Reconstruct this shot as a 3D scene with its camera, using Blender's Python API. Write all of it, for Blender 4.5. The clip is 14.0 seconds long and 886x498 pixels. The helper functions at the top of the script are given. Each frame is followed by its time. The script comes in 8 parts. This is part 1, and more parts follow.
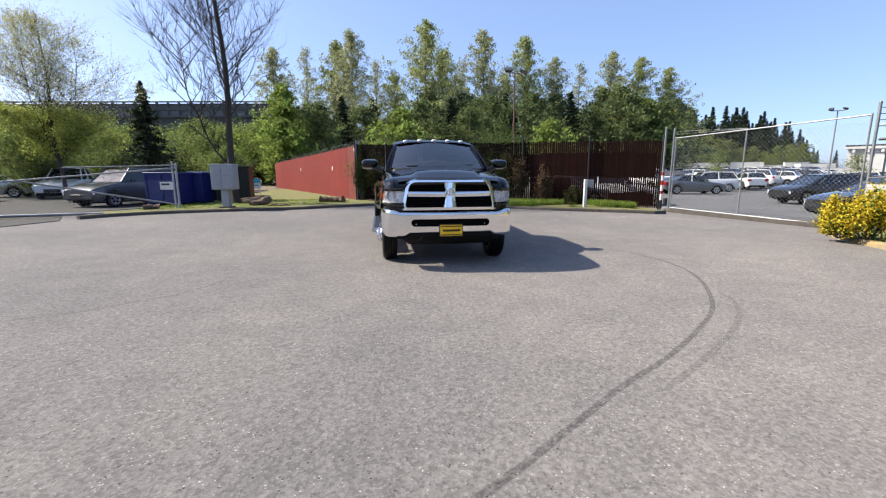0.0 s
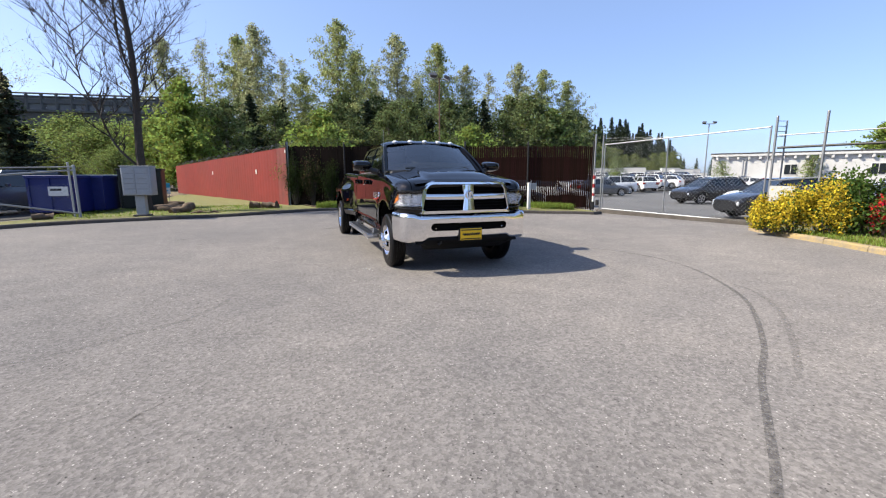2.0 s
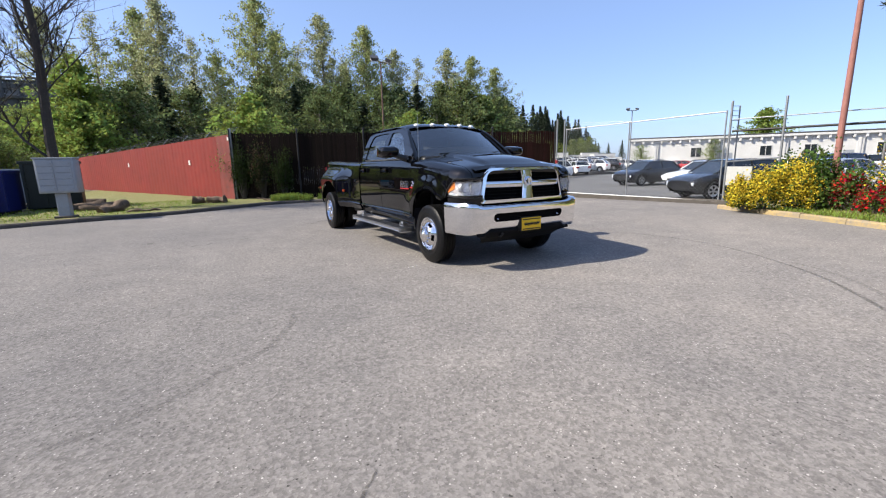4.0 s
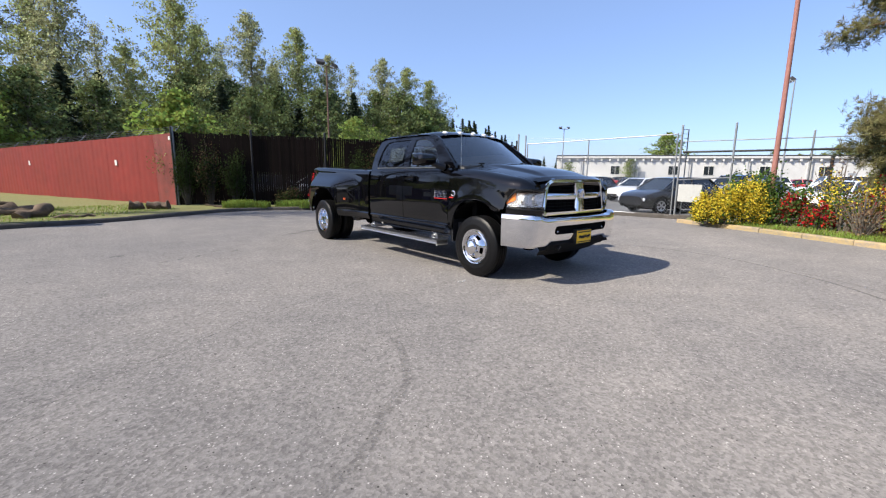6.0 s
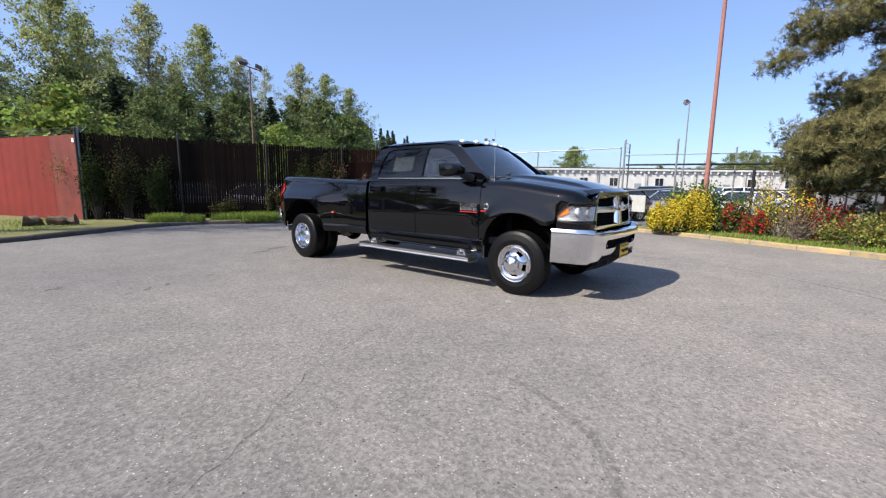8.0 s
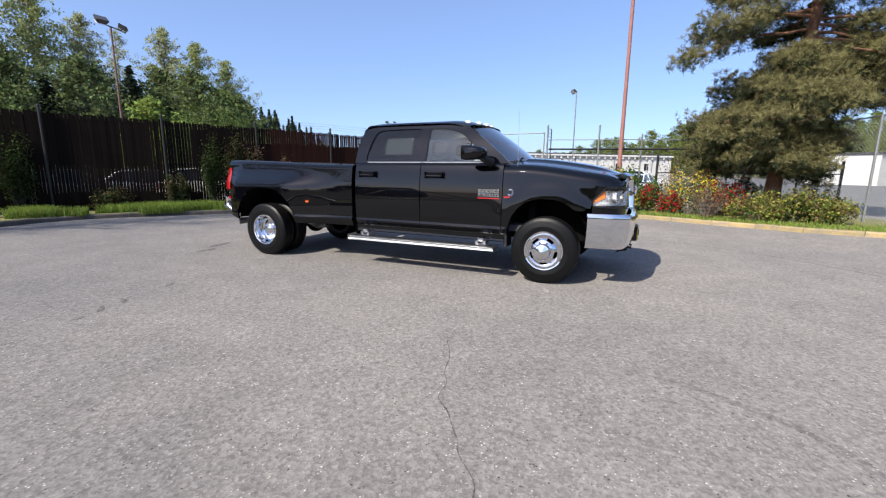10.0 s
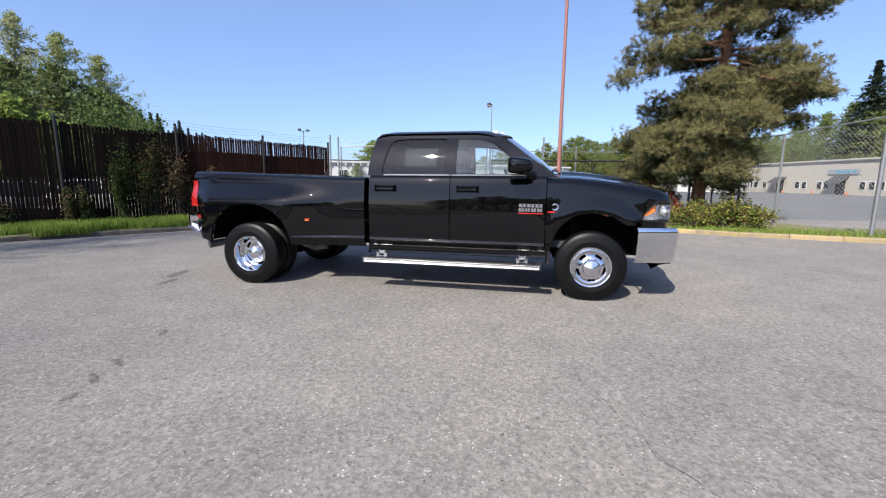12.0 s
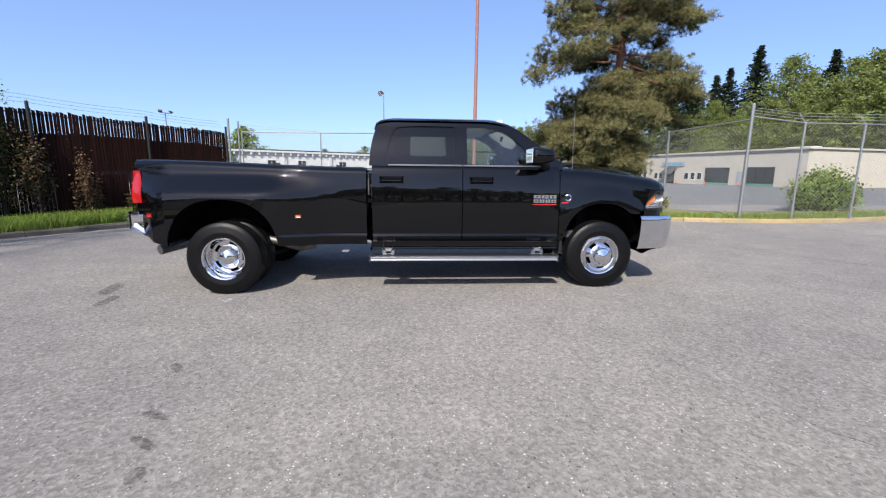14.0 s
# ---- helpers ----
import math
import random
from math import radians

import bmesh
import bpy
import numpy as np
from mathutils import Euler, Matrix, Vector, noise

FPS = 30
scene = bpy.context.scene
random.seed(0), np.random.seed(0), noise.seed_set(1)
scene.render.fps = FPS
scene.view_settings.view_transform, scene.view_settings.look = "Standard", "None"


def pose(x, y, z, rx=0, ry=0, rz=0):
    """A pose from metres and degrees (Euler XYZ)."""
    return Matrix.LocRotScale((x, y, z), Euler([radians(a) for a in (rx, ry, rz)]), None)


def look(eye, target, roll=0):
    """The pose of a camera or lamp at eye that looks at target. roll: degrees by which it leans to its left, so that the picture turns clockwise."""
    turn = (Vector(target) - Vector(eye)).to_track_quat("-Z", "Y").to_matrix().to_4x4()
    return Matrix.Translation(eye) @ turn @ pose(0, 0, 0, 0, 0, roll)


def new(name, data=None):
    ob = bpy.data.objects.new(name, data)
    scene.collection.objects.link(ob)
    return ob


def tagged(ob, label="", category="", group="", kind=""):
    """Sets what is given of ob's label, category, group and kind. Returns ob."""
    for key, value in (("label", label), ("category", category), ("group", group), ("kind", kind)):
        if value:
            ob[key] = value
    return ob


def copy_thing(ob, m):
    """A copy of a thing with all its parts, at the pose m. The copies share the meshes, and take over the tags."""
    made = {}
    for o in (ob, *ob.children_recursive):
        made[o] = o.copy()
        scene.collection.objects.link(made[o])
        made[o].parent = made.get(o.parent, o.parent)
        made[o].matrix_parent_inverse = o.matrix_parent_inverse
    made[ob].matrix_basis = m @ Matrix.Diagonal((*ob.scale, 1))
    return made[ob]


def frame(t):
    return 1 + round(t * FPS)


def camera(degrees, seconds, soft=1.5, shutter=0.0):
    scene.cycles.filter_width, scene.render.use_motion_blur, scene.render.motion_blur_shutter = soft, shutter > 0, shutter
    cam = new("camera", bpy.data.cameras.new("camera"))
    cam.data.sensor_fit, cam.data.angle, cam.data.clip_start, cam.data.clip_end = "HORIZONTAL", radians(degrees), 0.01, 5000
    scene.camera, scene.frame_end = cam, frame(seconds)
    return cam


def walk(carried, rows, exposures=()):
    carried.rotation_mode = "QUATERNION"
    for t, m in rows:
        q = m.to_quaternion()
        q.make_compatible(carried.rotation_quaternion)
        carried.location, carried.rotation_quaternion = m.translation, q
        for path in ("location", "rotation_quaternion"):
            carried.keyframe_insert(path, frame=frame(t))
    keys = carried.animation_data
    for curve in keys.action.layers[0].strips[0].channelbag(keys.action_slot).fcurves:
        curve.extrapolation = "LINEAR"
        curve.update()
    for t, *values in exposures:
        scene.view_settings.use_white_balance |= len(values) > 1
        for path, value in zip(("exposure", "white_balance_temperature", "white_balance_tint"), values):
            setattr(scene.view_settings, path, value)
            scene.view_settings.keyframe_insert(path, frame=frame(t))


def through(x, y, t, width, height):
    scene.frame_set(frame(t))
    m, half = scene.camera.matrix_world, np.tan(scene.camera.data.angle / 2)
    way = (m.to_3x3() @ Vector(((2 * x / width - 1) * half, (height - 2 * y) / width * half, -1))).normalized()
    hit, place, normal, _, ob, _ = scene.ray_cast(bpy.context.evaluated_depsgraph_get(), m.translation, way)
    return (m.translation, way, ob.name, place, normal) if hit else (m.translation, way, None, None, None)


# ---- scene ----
cam = camera(92.2, 14.0, soft=1.2)
PATH = [
    (0, (-0.959, -7.016, 1.375), (-0.687, -5.065, 1.028), -0.1),
    (0.5, (-1.238, -6.906, 1.346), (-0.871, -4.966, 1.032), 0.5),
    (1, (-1.587, -6.73, 1.354), (-1.165, -4.804, 1.018), 1.6),
    (1.5, (-1.992, -6.563, 1.35), (-1.379, -4.692, 0.995), -0.3),
    (2, (-2.386, -6.404, 1.343), (-1.71, -4.551, 1.015), -0.1),
    (2.2, (-2.521, -6.321, 1.347), (-1.801, -4.483, 1.024), 1.1),
    (4.3, (-3.905, -5.027, 1.34), (-2.886, -3.347, 0.962), -0.9),
    (4.5, (-4.023, -4.93, 1.34), (-2.973, -3.267, 0.979), -0.3),
    (5, (-4.32, -4.64, 1.342), (-3.199, -3.024, 0.98), 0.6),
    (5.5, (-4.619, -4.346, 1.335), (-3.403, -2.793, 1.005), 0.3),
    (6, (-4.877, -4.034, 1.334), (-3.617, -2.519, 0.992), 0.6),
    (6.5, (-5.089, -3.671, 1.334), (-3.783, -2.192, 1.004), 1.4),
    (7, (-5.293, -3.322, 1.325), (-3.883, -1.943, 0.999), 0.1),
    (7.5, (-5.437, -2.965, 1.33), (-3.971, -1.645, 0.995), 0.0),
    (7.7, (-5.486, -2.82, 1.34), (-3.995, -1.525, 1.026), 0.4),
    (10, (-6.039, -0.991, 1.334), (-4.249, -0.174, 0.973), 0.6),
    (10.5, (-6.059, -0.589, 1.342), (-4.225, 0.132, 0.999), 0.6),
    (11, (-6.088, -0.16, 1.335), (-4.214, 0.431, 0.962), -0.2),
    (11.5, (-6.091, 0.243, 1.354), (-4.182, 0.724, 1.005), -0.8),
    (12, (-6.051, 0.654, 1.367), (-4.12, 1.068, 1.053), 0.5),
    (12.5, (-6.061, 1.051, 1.373), (-4.108, 1.312, 1.029), -1.1),
    (13, (-6.025, 1.416, 1.354), (-4.057, 1.557, 1.026), -0.4),
    (13.5, (-5.938, 1.798, 1.361), (-3.963, 1.838, 1.044), 2.5),
    (14, (-5.889, 2.217, 1.36), (-3.925, 2.085, 1.007), 0.6),
]
walk(cam, [(t, look(eye, target, roll)) for t, eye, target, roll in PATH], exposures=[(0, 0.94, 6800, 8), (5, 0.86, 6650, 8), (10, 0.76, 6500, 8), (14, 0.73, 6350, 8)])

# ---- sun and sky ----
SUN_TO = Vector((-1.65, 0.55, 1.55)).normalized()
world = bpy.data.worlds.new("sky")
scene.world = world
world.use_nodes = True
wn = world.node_tree
wn.nodes.clear()
sky = wn.nodes.new("ShaderNodeTexSky")
sky.sky_type = "NISHITA"
sky.sun_disc = False
sky.sun_elevation = math.asin(SUN_TO.z)
sky.sun_rotation = math.atan2(SUN_TO.x, SUN_TO.y)
sky.altitude = 700
sky.air_density, sky.dust_density, sky.ozone_density = 0.75, 2.2, 4.2
bg = wn.nodes.new("ShaderNodeBackground")
bg.inputs["Strength"].default_value = 0.152
wout = wn.nodes.new("ShaderNodeOutputWorld")
tint = wn.nodes.new("ShaderNodeMix")
tint.data_type, tint.blend_type = "RGBA", "MULTIPLY"
tint.inputs[0].default_value = 1.0
tint.inputs[7].default_value = (1.05, 0.985, 1.05, 1)
haze = wn.nodes.new("ShaderNodeMix")
haze.data_type, haze.blend_type = "RGBA", "MIX"
haze.inputs[0].default_value = 0.38
haze.inputs[7].default_value = (1.4, 2.2, 3.45, 1)
wn.links.new(sky.outputs[0], haze.inputs[6])
wn.links.new(haze.outputs[2], tint.inputs[6])
wn.links.new(tint.outputs[2], bg.inputs[0])
wn.links.new(bg.outputs[0], wout.inputs[0])
sun_data = bpy.data.lights.new("sun", "SUN")
sun_data.energy, sun_data.angle, sun_data.color = 4.5, radians(0.53), (1.0, 0.93, 0.82)
sun = new("sun", sun_data)
sun.matrix_world = look(SUN_TO * 60, (0, 0, 0))

# ---- materials ----
MATS = {}


def mat(name, color, rough=0.6, metal=0.0, spec=0.5, var=0.0, scale=8.0, bump=0.0, bscale=40.0, color2=None, coat=0.0,
        rand=0.0, detail=6.0, stretch=None, trans=0.0, ior=1.45, alpha=1.0, island=0.0, sheen=0.0, emit=0.0):
    """A principled material with colour variation at two scales and fine relief."""
    if name in MATS:
        return MATS[name]
    m = bpy.data.materials.new(name)
    m.use_nodes = True
    nt = m.node_tree
    b = nt.nodes["Principled BSDF"]
    b.inputs["Roughness"].default_value = rough
    b.inputs["Metallic"].default_value = metal
    b.inputs["Specular IOR Level"].default_value = spec
    b.inputs["Coat Weight"].default_value = coat
    b.inputs["Coat Roughness"].default_value = 0.03
    b.inputs["Transmission Weight"].default_value = trans
    b.inputs["IOR"].default_value = ior
    b.inputs["Alpha"].default_value = alpha
    col = (*color, 1)
    b.inputs["Base Color"].default_value = col
    if emit:
        b.inputs["Emission Color"].default_value = col
        b.inputs["Emission Strength"].default_value = emit
    last = None
    if var or bump:
        tc = nt.nodes.new("ShaderNodeTexCoord")
        src = tc.outputs["Object"]
        if stretch:
            mp = nt.nodes.new("ShaderNodeMapping")
            mp.inputs["Scale"].default_value = stretch
            nt.links.new(src, mp.inputs["Vector"])
            src = mp.outputs[0]
    if var:
        c2 = color2 or tuple(c * (1 - var) for c in color)
        big, fine = nt.nodes.new("ShaderNodeTexNoise"), nt.nodes.new("ShaderNodeTexNoise")
        for n, s in ((big, scale), (fine, scale * 7.3)):
            n.inputs["Scale"].default_value = s
            n.inputs["Detail"].default_value = detail
            n.inputs["Roughness"].default_value = 0.62
            nt.links.new(src, n.inputs["Vector"])
        add = nt.nodes.new("ShaderNodeMath")
        add.operation = "MULTIPLY_ADD"
        add.inputs[1].default_value = 0.45
        nt.links.new(fine.outputs[0], add.inputs[0])
        half = nt.nodes.new("ShaderNodeMath")
        half.operation = "MULTIPLY"
        half.inputs[1].default_value = 0.55
        nt.links.new(big.outputs[0], half.inputs[0])
        nt.links.new(half.outputs[0], add.inputs[2])
        ramp = nt.nodes.new("ShaderNodeValToRGB")
        ramp.color_ramp.elements[0].position, ramp.color_ramp.elements[1].position = 0.36, 0.64
        ramp.color_ramp.elements[0].color, ramp.color_ramp.elements[1].color = (*c2, 1), col
        nt.links.new(add.outputs[0], ramp.inputs[0])
        last = ramp.outputs[0]
    if rand or island:
        hsv = nt.nodes.new("ShaderNodeHueSaturation")
        hsv.inputs["Color"].default_value = col
        if last:
            nt.links.new(last, hsv.inputs["Color"])
        if island:
            g = nt.nodes.new("ShaderNodeNewGeometry")
            rnd = g.outputs["Random Per Island"]
        else:
            g = nt.nodes.new("ShaderNodeObjectInfo")
            rnd = g.outputs["Random"]
        k = island or rand
        mr = nt.nodes.new("ShaderNodeMapRange")
        mr.inputs["To Min"].default_value, mr.inputs["To Max"].default_value = 1 - k, 1 + k
        nt.links.new(rnd, mr.inputs["Value"])
        nt.links.new(mr.outputs[0], hsv.inputs["Value"])
        mh = nt.nodes.new("ShaderNodeMapRange")
        mh.inputs["To Min"].default_value, mh.inputs["To Max"].default_value = 0.5 + 0.05 * k, 0.5 - 0.05 * k
        nt.links.new(rnd, mh.inputs["Value"])
        nt.links.new(mh.outputs[0], hsv.inputs["Hue"])
        last = hsv.outputs[0]
    if last:
        nt.links.new(last, b.inputs["Base Color"])
    if bump:
        nb = nt.nodes.new("ShaderNodeTexNoise")
        nb.inputs["Scale"].default_value = bscale
        nb.inputs["Detail"].default_value = 4
        nt.links.new(src, nb.inputs["Vector"])
        bp = nt.nodes.new("ShaderNodeBump")
        bp.inputs["Strength"].default_value = min(1.0, bump)
        bp.inputs["Distance"].default_value = 0.02
        nt.links.new(nb.outputs[0], bp.inputs["Height"])
        nt.links.new(bp.outputs[0], b.inputs["Normal"])
    MATS[name] = m
    return m


def asphalt(name, base, light, dark, warm=1.0):
    """Worn asphalt: aggregate chips, fine grain, broad stains and weathering."""
    m = bpy.data.materials.new(name)
    m.use_nodes = True
    nt = m.node_tree
    b = nt.nodes["Principled BSDF"]
    b.inputs["Roughness"].default_value = 0.9
    b.inputs["Diffuse Roughness"].default_value = 0.22
    b.inputs["Specular IOR Level"].default_value = 0.15
    tc = nt.nodes.new("ShaderNodeTexCoord")

    def tex(kind, scale, detail=3.0):
        n = nt.nodes.new(kind)
        n.inputs["Scale"].default_value = scale
        if kind == "ShaderNodeTexNoise":
            n.inputs["Detail"].default_value = detail
            n.inputs["Roughness"].default_value = 0.6
        nt.links.new(tc.outputs["Object"], n.inputs["Vector"])
        return n

    def ramp(src, p0, c0, p1, c1):
        r = nt.nodes.new("ShaderNodeValToRGB")
        r.color_ramp.elements[0].position, r.color_ramp.elements[1].position = p0, p1
        r.color_ramp.elements[0].color, r.color_ramp.elements[1].color = (*c0, 1), (*c1, 1)
        nt.links.new(src, r.inputs[0])
        return r.outputs[0]

    def mix(kind, fac, a, c):
        x = nt.nodes.new("ShaderNodeMix")
        x.data_type, x.blend_type = "RGBA", kind
        for sock, v in ((x.inputs[0], fac), (x.inputs[6], a), (x.inputs[7], c)):
            if isinstance(v, (int, float)):
                sock.default_value = v
            elif isinstance(v, tuple):
                sock.default_value = (*v, 1)
            else:
                nt.links.new(v, sock)
        return x.outputs[2]

    chips = tex("ShaderNodeTexVoronoi", 62.0)
    chip = ramp(chips.outputs["Color"], 0.2, dark, 0.85, light)
    grain = ramp(tex("ShaderNodeTexNoise", 95.0, 2).outputs[0], 0.3, tuple(c * 0.8 for c in base), 0.7, tuple(c * 1.2 for c in base))
    body = mix("MIX", 0.42, grain, chip)
    # pale stones worn bare, and small pits where stones have come out
    for cell, size, noise_scale, keep, colour in ((44.0, 0.24, 17.0, 0.55, tuple(c * 1.4 for c in light)), (27.0, 0.17, 9.0, 0.54, tuple(c * 1.6 for c in light)),
                                                  (31.0, 0.22, 13.0, 0.56, tuple(c * 0.5 for c in dark))):
        stones = tex("ShaderNodeTexVoronoi", cell)
        disc = ramp(stones.outputs["Distance"], size * 0.65, (1, 1, 1), size, (0, 0, 0))
        sel = ramp(tex("ShaderNodeTexNoise", noise_scale, 2).outputs[0], keep, (0, 0, 0), keep + 0.05, (1, 1, 1))
        body = mix("MIX", mix("MULTIPLY", 1.0, disc, sel), body, colour)
    broad = ramp(tex("ShaderNodeTexNoise", 0.28, 6).outputs[0], 0.3, (0.80, 0.81, 0.83), 0.7, (1.1, 1.085, 1.06))
    body = mix("MULTIPLY", 1.0, body, broad)
    mid = ramp(tex("ShaderNodeTexNoise", 2.3, 5).outputs[0], 0.3, (0.9, 0.9, 0.9), 0.7, (1.06, 1.06, 1.05))
    body = mix("MULTIPLY", 1.0, body, mid)
    clump = ramp(tex("ShaderNodeTexNoise", 21.0, 3).outputs[0], 0.32, (0.8, 0.8, 0.81), 0.68, (1.17, 1.17, 1.16))
    body = mix("MULTIPLY", 1.0, body, clump)
    nt.links.new(body, b.inputs["Base Color"])
    bp = nt.nodes.new("ShaderNodeBump")
    bp.inputs["Strength"].default_value = 0.25
    bp.inputs["Distance"].default_value = 0.006
    nt.links.new(chips.outputs["Distance"], bp.inputs["Height"])
    nt.links.new(bp.outputs[0], b.inputs["Normal"])
    MATS[name] = m
    return m


# ---- mesh helpers ----
def finish(bm, name, material, parent=None, label="", smooth=False, angle=None):
    bmesh.ops.recalc_face_normals(bm, faces=bm.faces)
    me = bpy.data.meshes.new(name)
    bm.to_mesh(me)
    bm.free()
    if material:
        me.materials.append(material)
    if smooth:
        me.shade_smooth()
        if angle:
            me.set_sharp_from_angle(angle=radians(angle))
    ob = new(name, me)
    if parent:
        ob.parent = parent
    if label:
        ob["label"] = label
    return ob


def part(name, bm, material, parent, label="", smooth=False, angle=35):
    return finish(bm, name, material, parent, label, smooth, angle)


def thing(name, m, label, category, group="", kind=""):
    e = new(name)
    e.empty_display_size = 0.2
    e.matrix_basis = m
    return tagged(e, label, category, group, kind)


def pieces(name, verts, faces, material, parent=None, smooth=False):
    me = bpy.data.meshes.new(name)
    me.from_pydata([tuple(v) for v in verts], [], [tuple(f) for f in faces])
    if material:
        me.materials.append(material)
    if smooth:
        me.shade_smooth()
    ob = new(name, me)
    if parent:
        ob.parent = parent
    return ob


def box(bm, x0, x1, y0, y1, z0, z1, bevel=0.0, seg=1):
    r = bmesh.ops.create_cube(bm, size=1.0)
    vs = r["verts"]
    for v in vs:
        v.co = Vector((x0 + (v.co.x + 0.5) * (x1 - x0), y0 + (v.co.y + 0.5) * (y1 - y0), z0 + (v.co.z + 0.5) * (z1 - z0)))
    if bevel:
        es = list({e for v in vs for e in v.link_edges})
        bmesh.ops.bevel(bm, geom=es, offset=bevel, segments=seg, profile=0.5, affect="EDGES")
    return vs


def boxm(x0, x1, y0, y1, z0, z1, bevel=0.0, seg=1):
    bm = bmesh.new()
    box(bm, x0, x1, y0, y1, z0, z1, bevel, seg)
    return bm


def tube(bm, pts, radii, seg=8, cap=True):
    """A tapered round tube along points."""
    pts = [Vector(p) for p in pts]
    if not isinstance(radii, (list, tuple)):
        radii = [radii] * len(pts)
    rings = []
    for i, p in enumerate(pts):
        d = (pts[min(i + 1, len(pts) - 1)] - pts[max(i - 1, 0)]).normalized()
        a = Vector((0, 0, 1)) if abs(d.z) < 0.9 else Vector((1, 0, 0))
        u = d.cross(a).normalized()
        w = d.cross(u)
        rings.append([bm.verts.new(p + (u * math.cos(k * math.tau / seg) + w * math.sin(k * math.tau / seg)) * radii[i]) for k in range(seg)])
    for r0, r1 in zip(rings, rings[1:]):
        for k in range(seg):
            bm.faces.new((r0[k], r0[(k + 1) % seg], r1[(k + 1) % seg], r1[k]))
    if cap:
        bm.faces.new(rings[0][::-1])
        bm.faces.new(rings[-1])
    return bm


def tubem(pts, radii, seg=8):
    return tube(bmesh.new(), pts, radii, seg)


def lathe(bm, profile, seg=32, axis="x", skip=None):
    """Turns (radius, height) pairs round an axis; skip(i, k) leaves faces out."""
    rings = []
    for r, h in profile:
        ring = []
        for k in range(seg):
            a = k * math.tau / seg
            c, s = r * math.cos(a), r * math.sin(a)
            ring.append(bm.verts.new((h, c, s) if axis == "x" else (c, s, h)))
        rings.append(ring)
    for i in range(len(rings) - 1):
        for k in range(seg):
            if skip and skip(i, k):
                continue
            bm.faces.new((rings[i][k], rings[i][(k + 1) % seg], rings[i + 1][(k + 1) % seg], rings[i + 1][k]))
    return bm


def grid(bm, rows, close=False):
    """Quads through rows of points, all rows alike in length."""
    vs = [[bm.verts.new(p) for p in row] for row in rows]
    for r0, r1 in zip(vs, vs[1:]):
        for k in range(len(r0) - (0 if close else 1)):
            q = (r0[k], r0[(k + 1) % len(r0)], r1[(k + 1) % len(r0)], r1[k])
            if len({v.co.to_tuple(5) for v in q}) > 2:
                bm.faces.new(q)
    return vs


def slab(bm, loop, z0, z1):
    """A flat plate with the outline loop [(x, y)], from z0 to z1 (numbers, or functions of x and y)."""
    f0 = z0 if callable(z0) else (lambda x, y: z0)
    f1 = z1 if callable(z1) else (lambda x, y: z1)
    lo = [bm.verts.new((x, y, f0(x, y))) for x, y in loop]
    hi = [bm.verts.new((x, y, f1(x, y))) for x, y in loop]
    bm.faces.new(hi)
    bm.faces.new(lo[::-1])
    n = len(loop)
    for i in range(n):
        bm.faces.new((lo[i], lo[(i + 1) % n], hi[(i + 1) % n], hi[i]))
    return bm


def sstep(a, b, x):
    t = min(1.0, max(0.0, (x - a) / (b - a)))
    return t * t * (3 - 2 * t)


def lerp(a, b, t):
    return a + (b - a) * t

# ---- ground, roads and kerbs ----
M_LOT = asphalt("worn_asphalt", (0.2, 0.185, 0.175), (0.315, 0.294, 0.279), (0.115, 0.106, 0.1))
M_ROAD = asphalt("dark_asphalt", (0.13, 0.13, 0.132), (0.2, 0.2, 0.2), (0.09, 0.09, 0.09))
M_GRASS = mat("grass", (0.15, 0.17, 0.05), 0.9, var=0.5, scale=1.2, bump=1.0, bscale=60, color2=(0.2, 0.17, 0.07))
M_DIRT = mat("dirt", (0.24, 0.19, 0.13), 0.95, var=0.5, scale=0.7, bump=0.8, bscale=30)
M_KERB = mat("kerb_concrete", (0.105, 0.092, 0.08), 0.9, var=0.45, scale=5, bump=0.5, bscale=60, rand=0.12)
M_YELLOW = mat("kerb_yellow_paint", (0.42, 0.30, 0.12), 0.85, var=0.6, scale=4, bump=0.6, bscale=50, color2=(0.22, 0.19, 0.15), rand=0.12)


def gz(x, y):
    """Height of the paved ground: it falls to the gate and rises a little towards the corner post."""
    return (0.09 * sstep(3.5, 6.0, x) * sstep(-2.5, -6.0, y) - 0.15 * sstep(7.5, 11.2, x) * sstep(-1.5, 2.0, y)
            + 0.012 * noise.noise((x * 0.25, y * 0.25, 0.3)) * sstep(3, 8, abs(x)))


KERB_BACK = [(-10.3, 7.6), (-9.6, 8.6), (-8.5, 9.3), (-6.6, 9.8), (-4.4, 10.35), (-2.6, 11.3), (-1.2, 12.0), (0.3, 11.9),
             (2.3, 10.6), (4.4, 9.1), (6.2, 7.9), (7.4, 7.1), (8.6, 6.7), (9.6, 7.6)]
KERB_RIGHT = [(9.4, 1.6), (8.5, 0.6), (8.05, -0.6), (7.4, -2.1), (6.75, -3.4), (6.0, -4.3), (5.6, -5.1), (5.35, -6.2), (5.22, -7.5),
              (5.3, -9.0), (5.6, -11), (6.2, -13.5), (7.0, -18), (8, -26)]


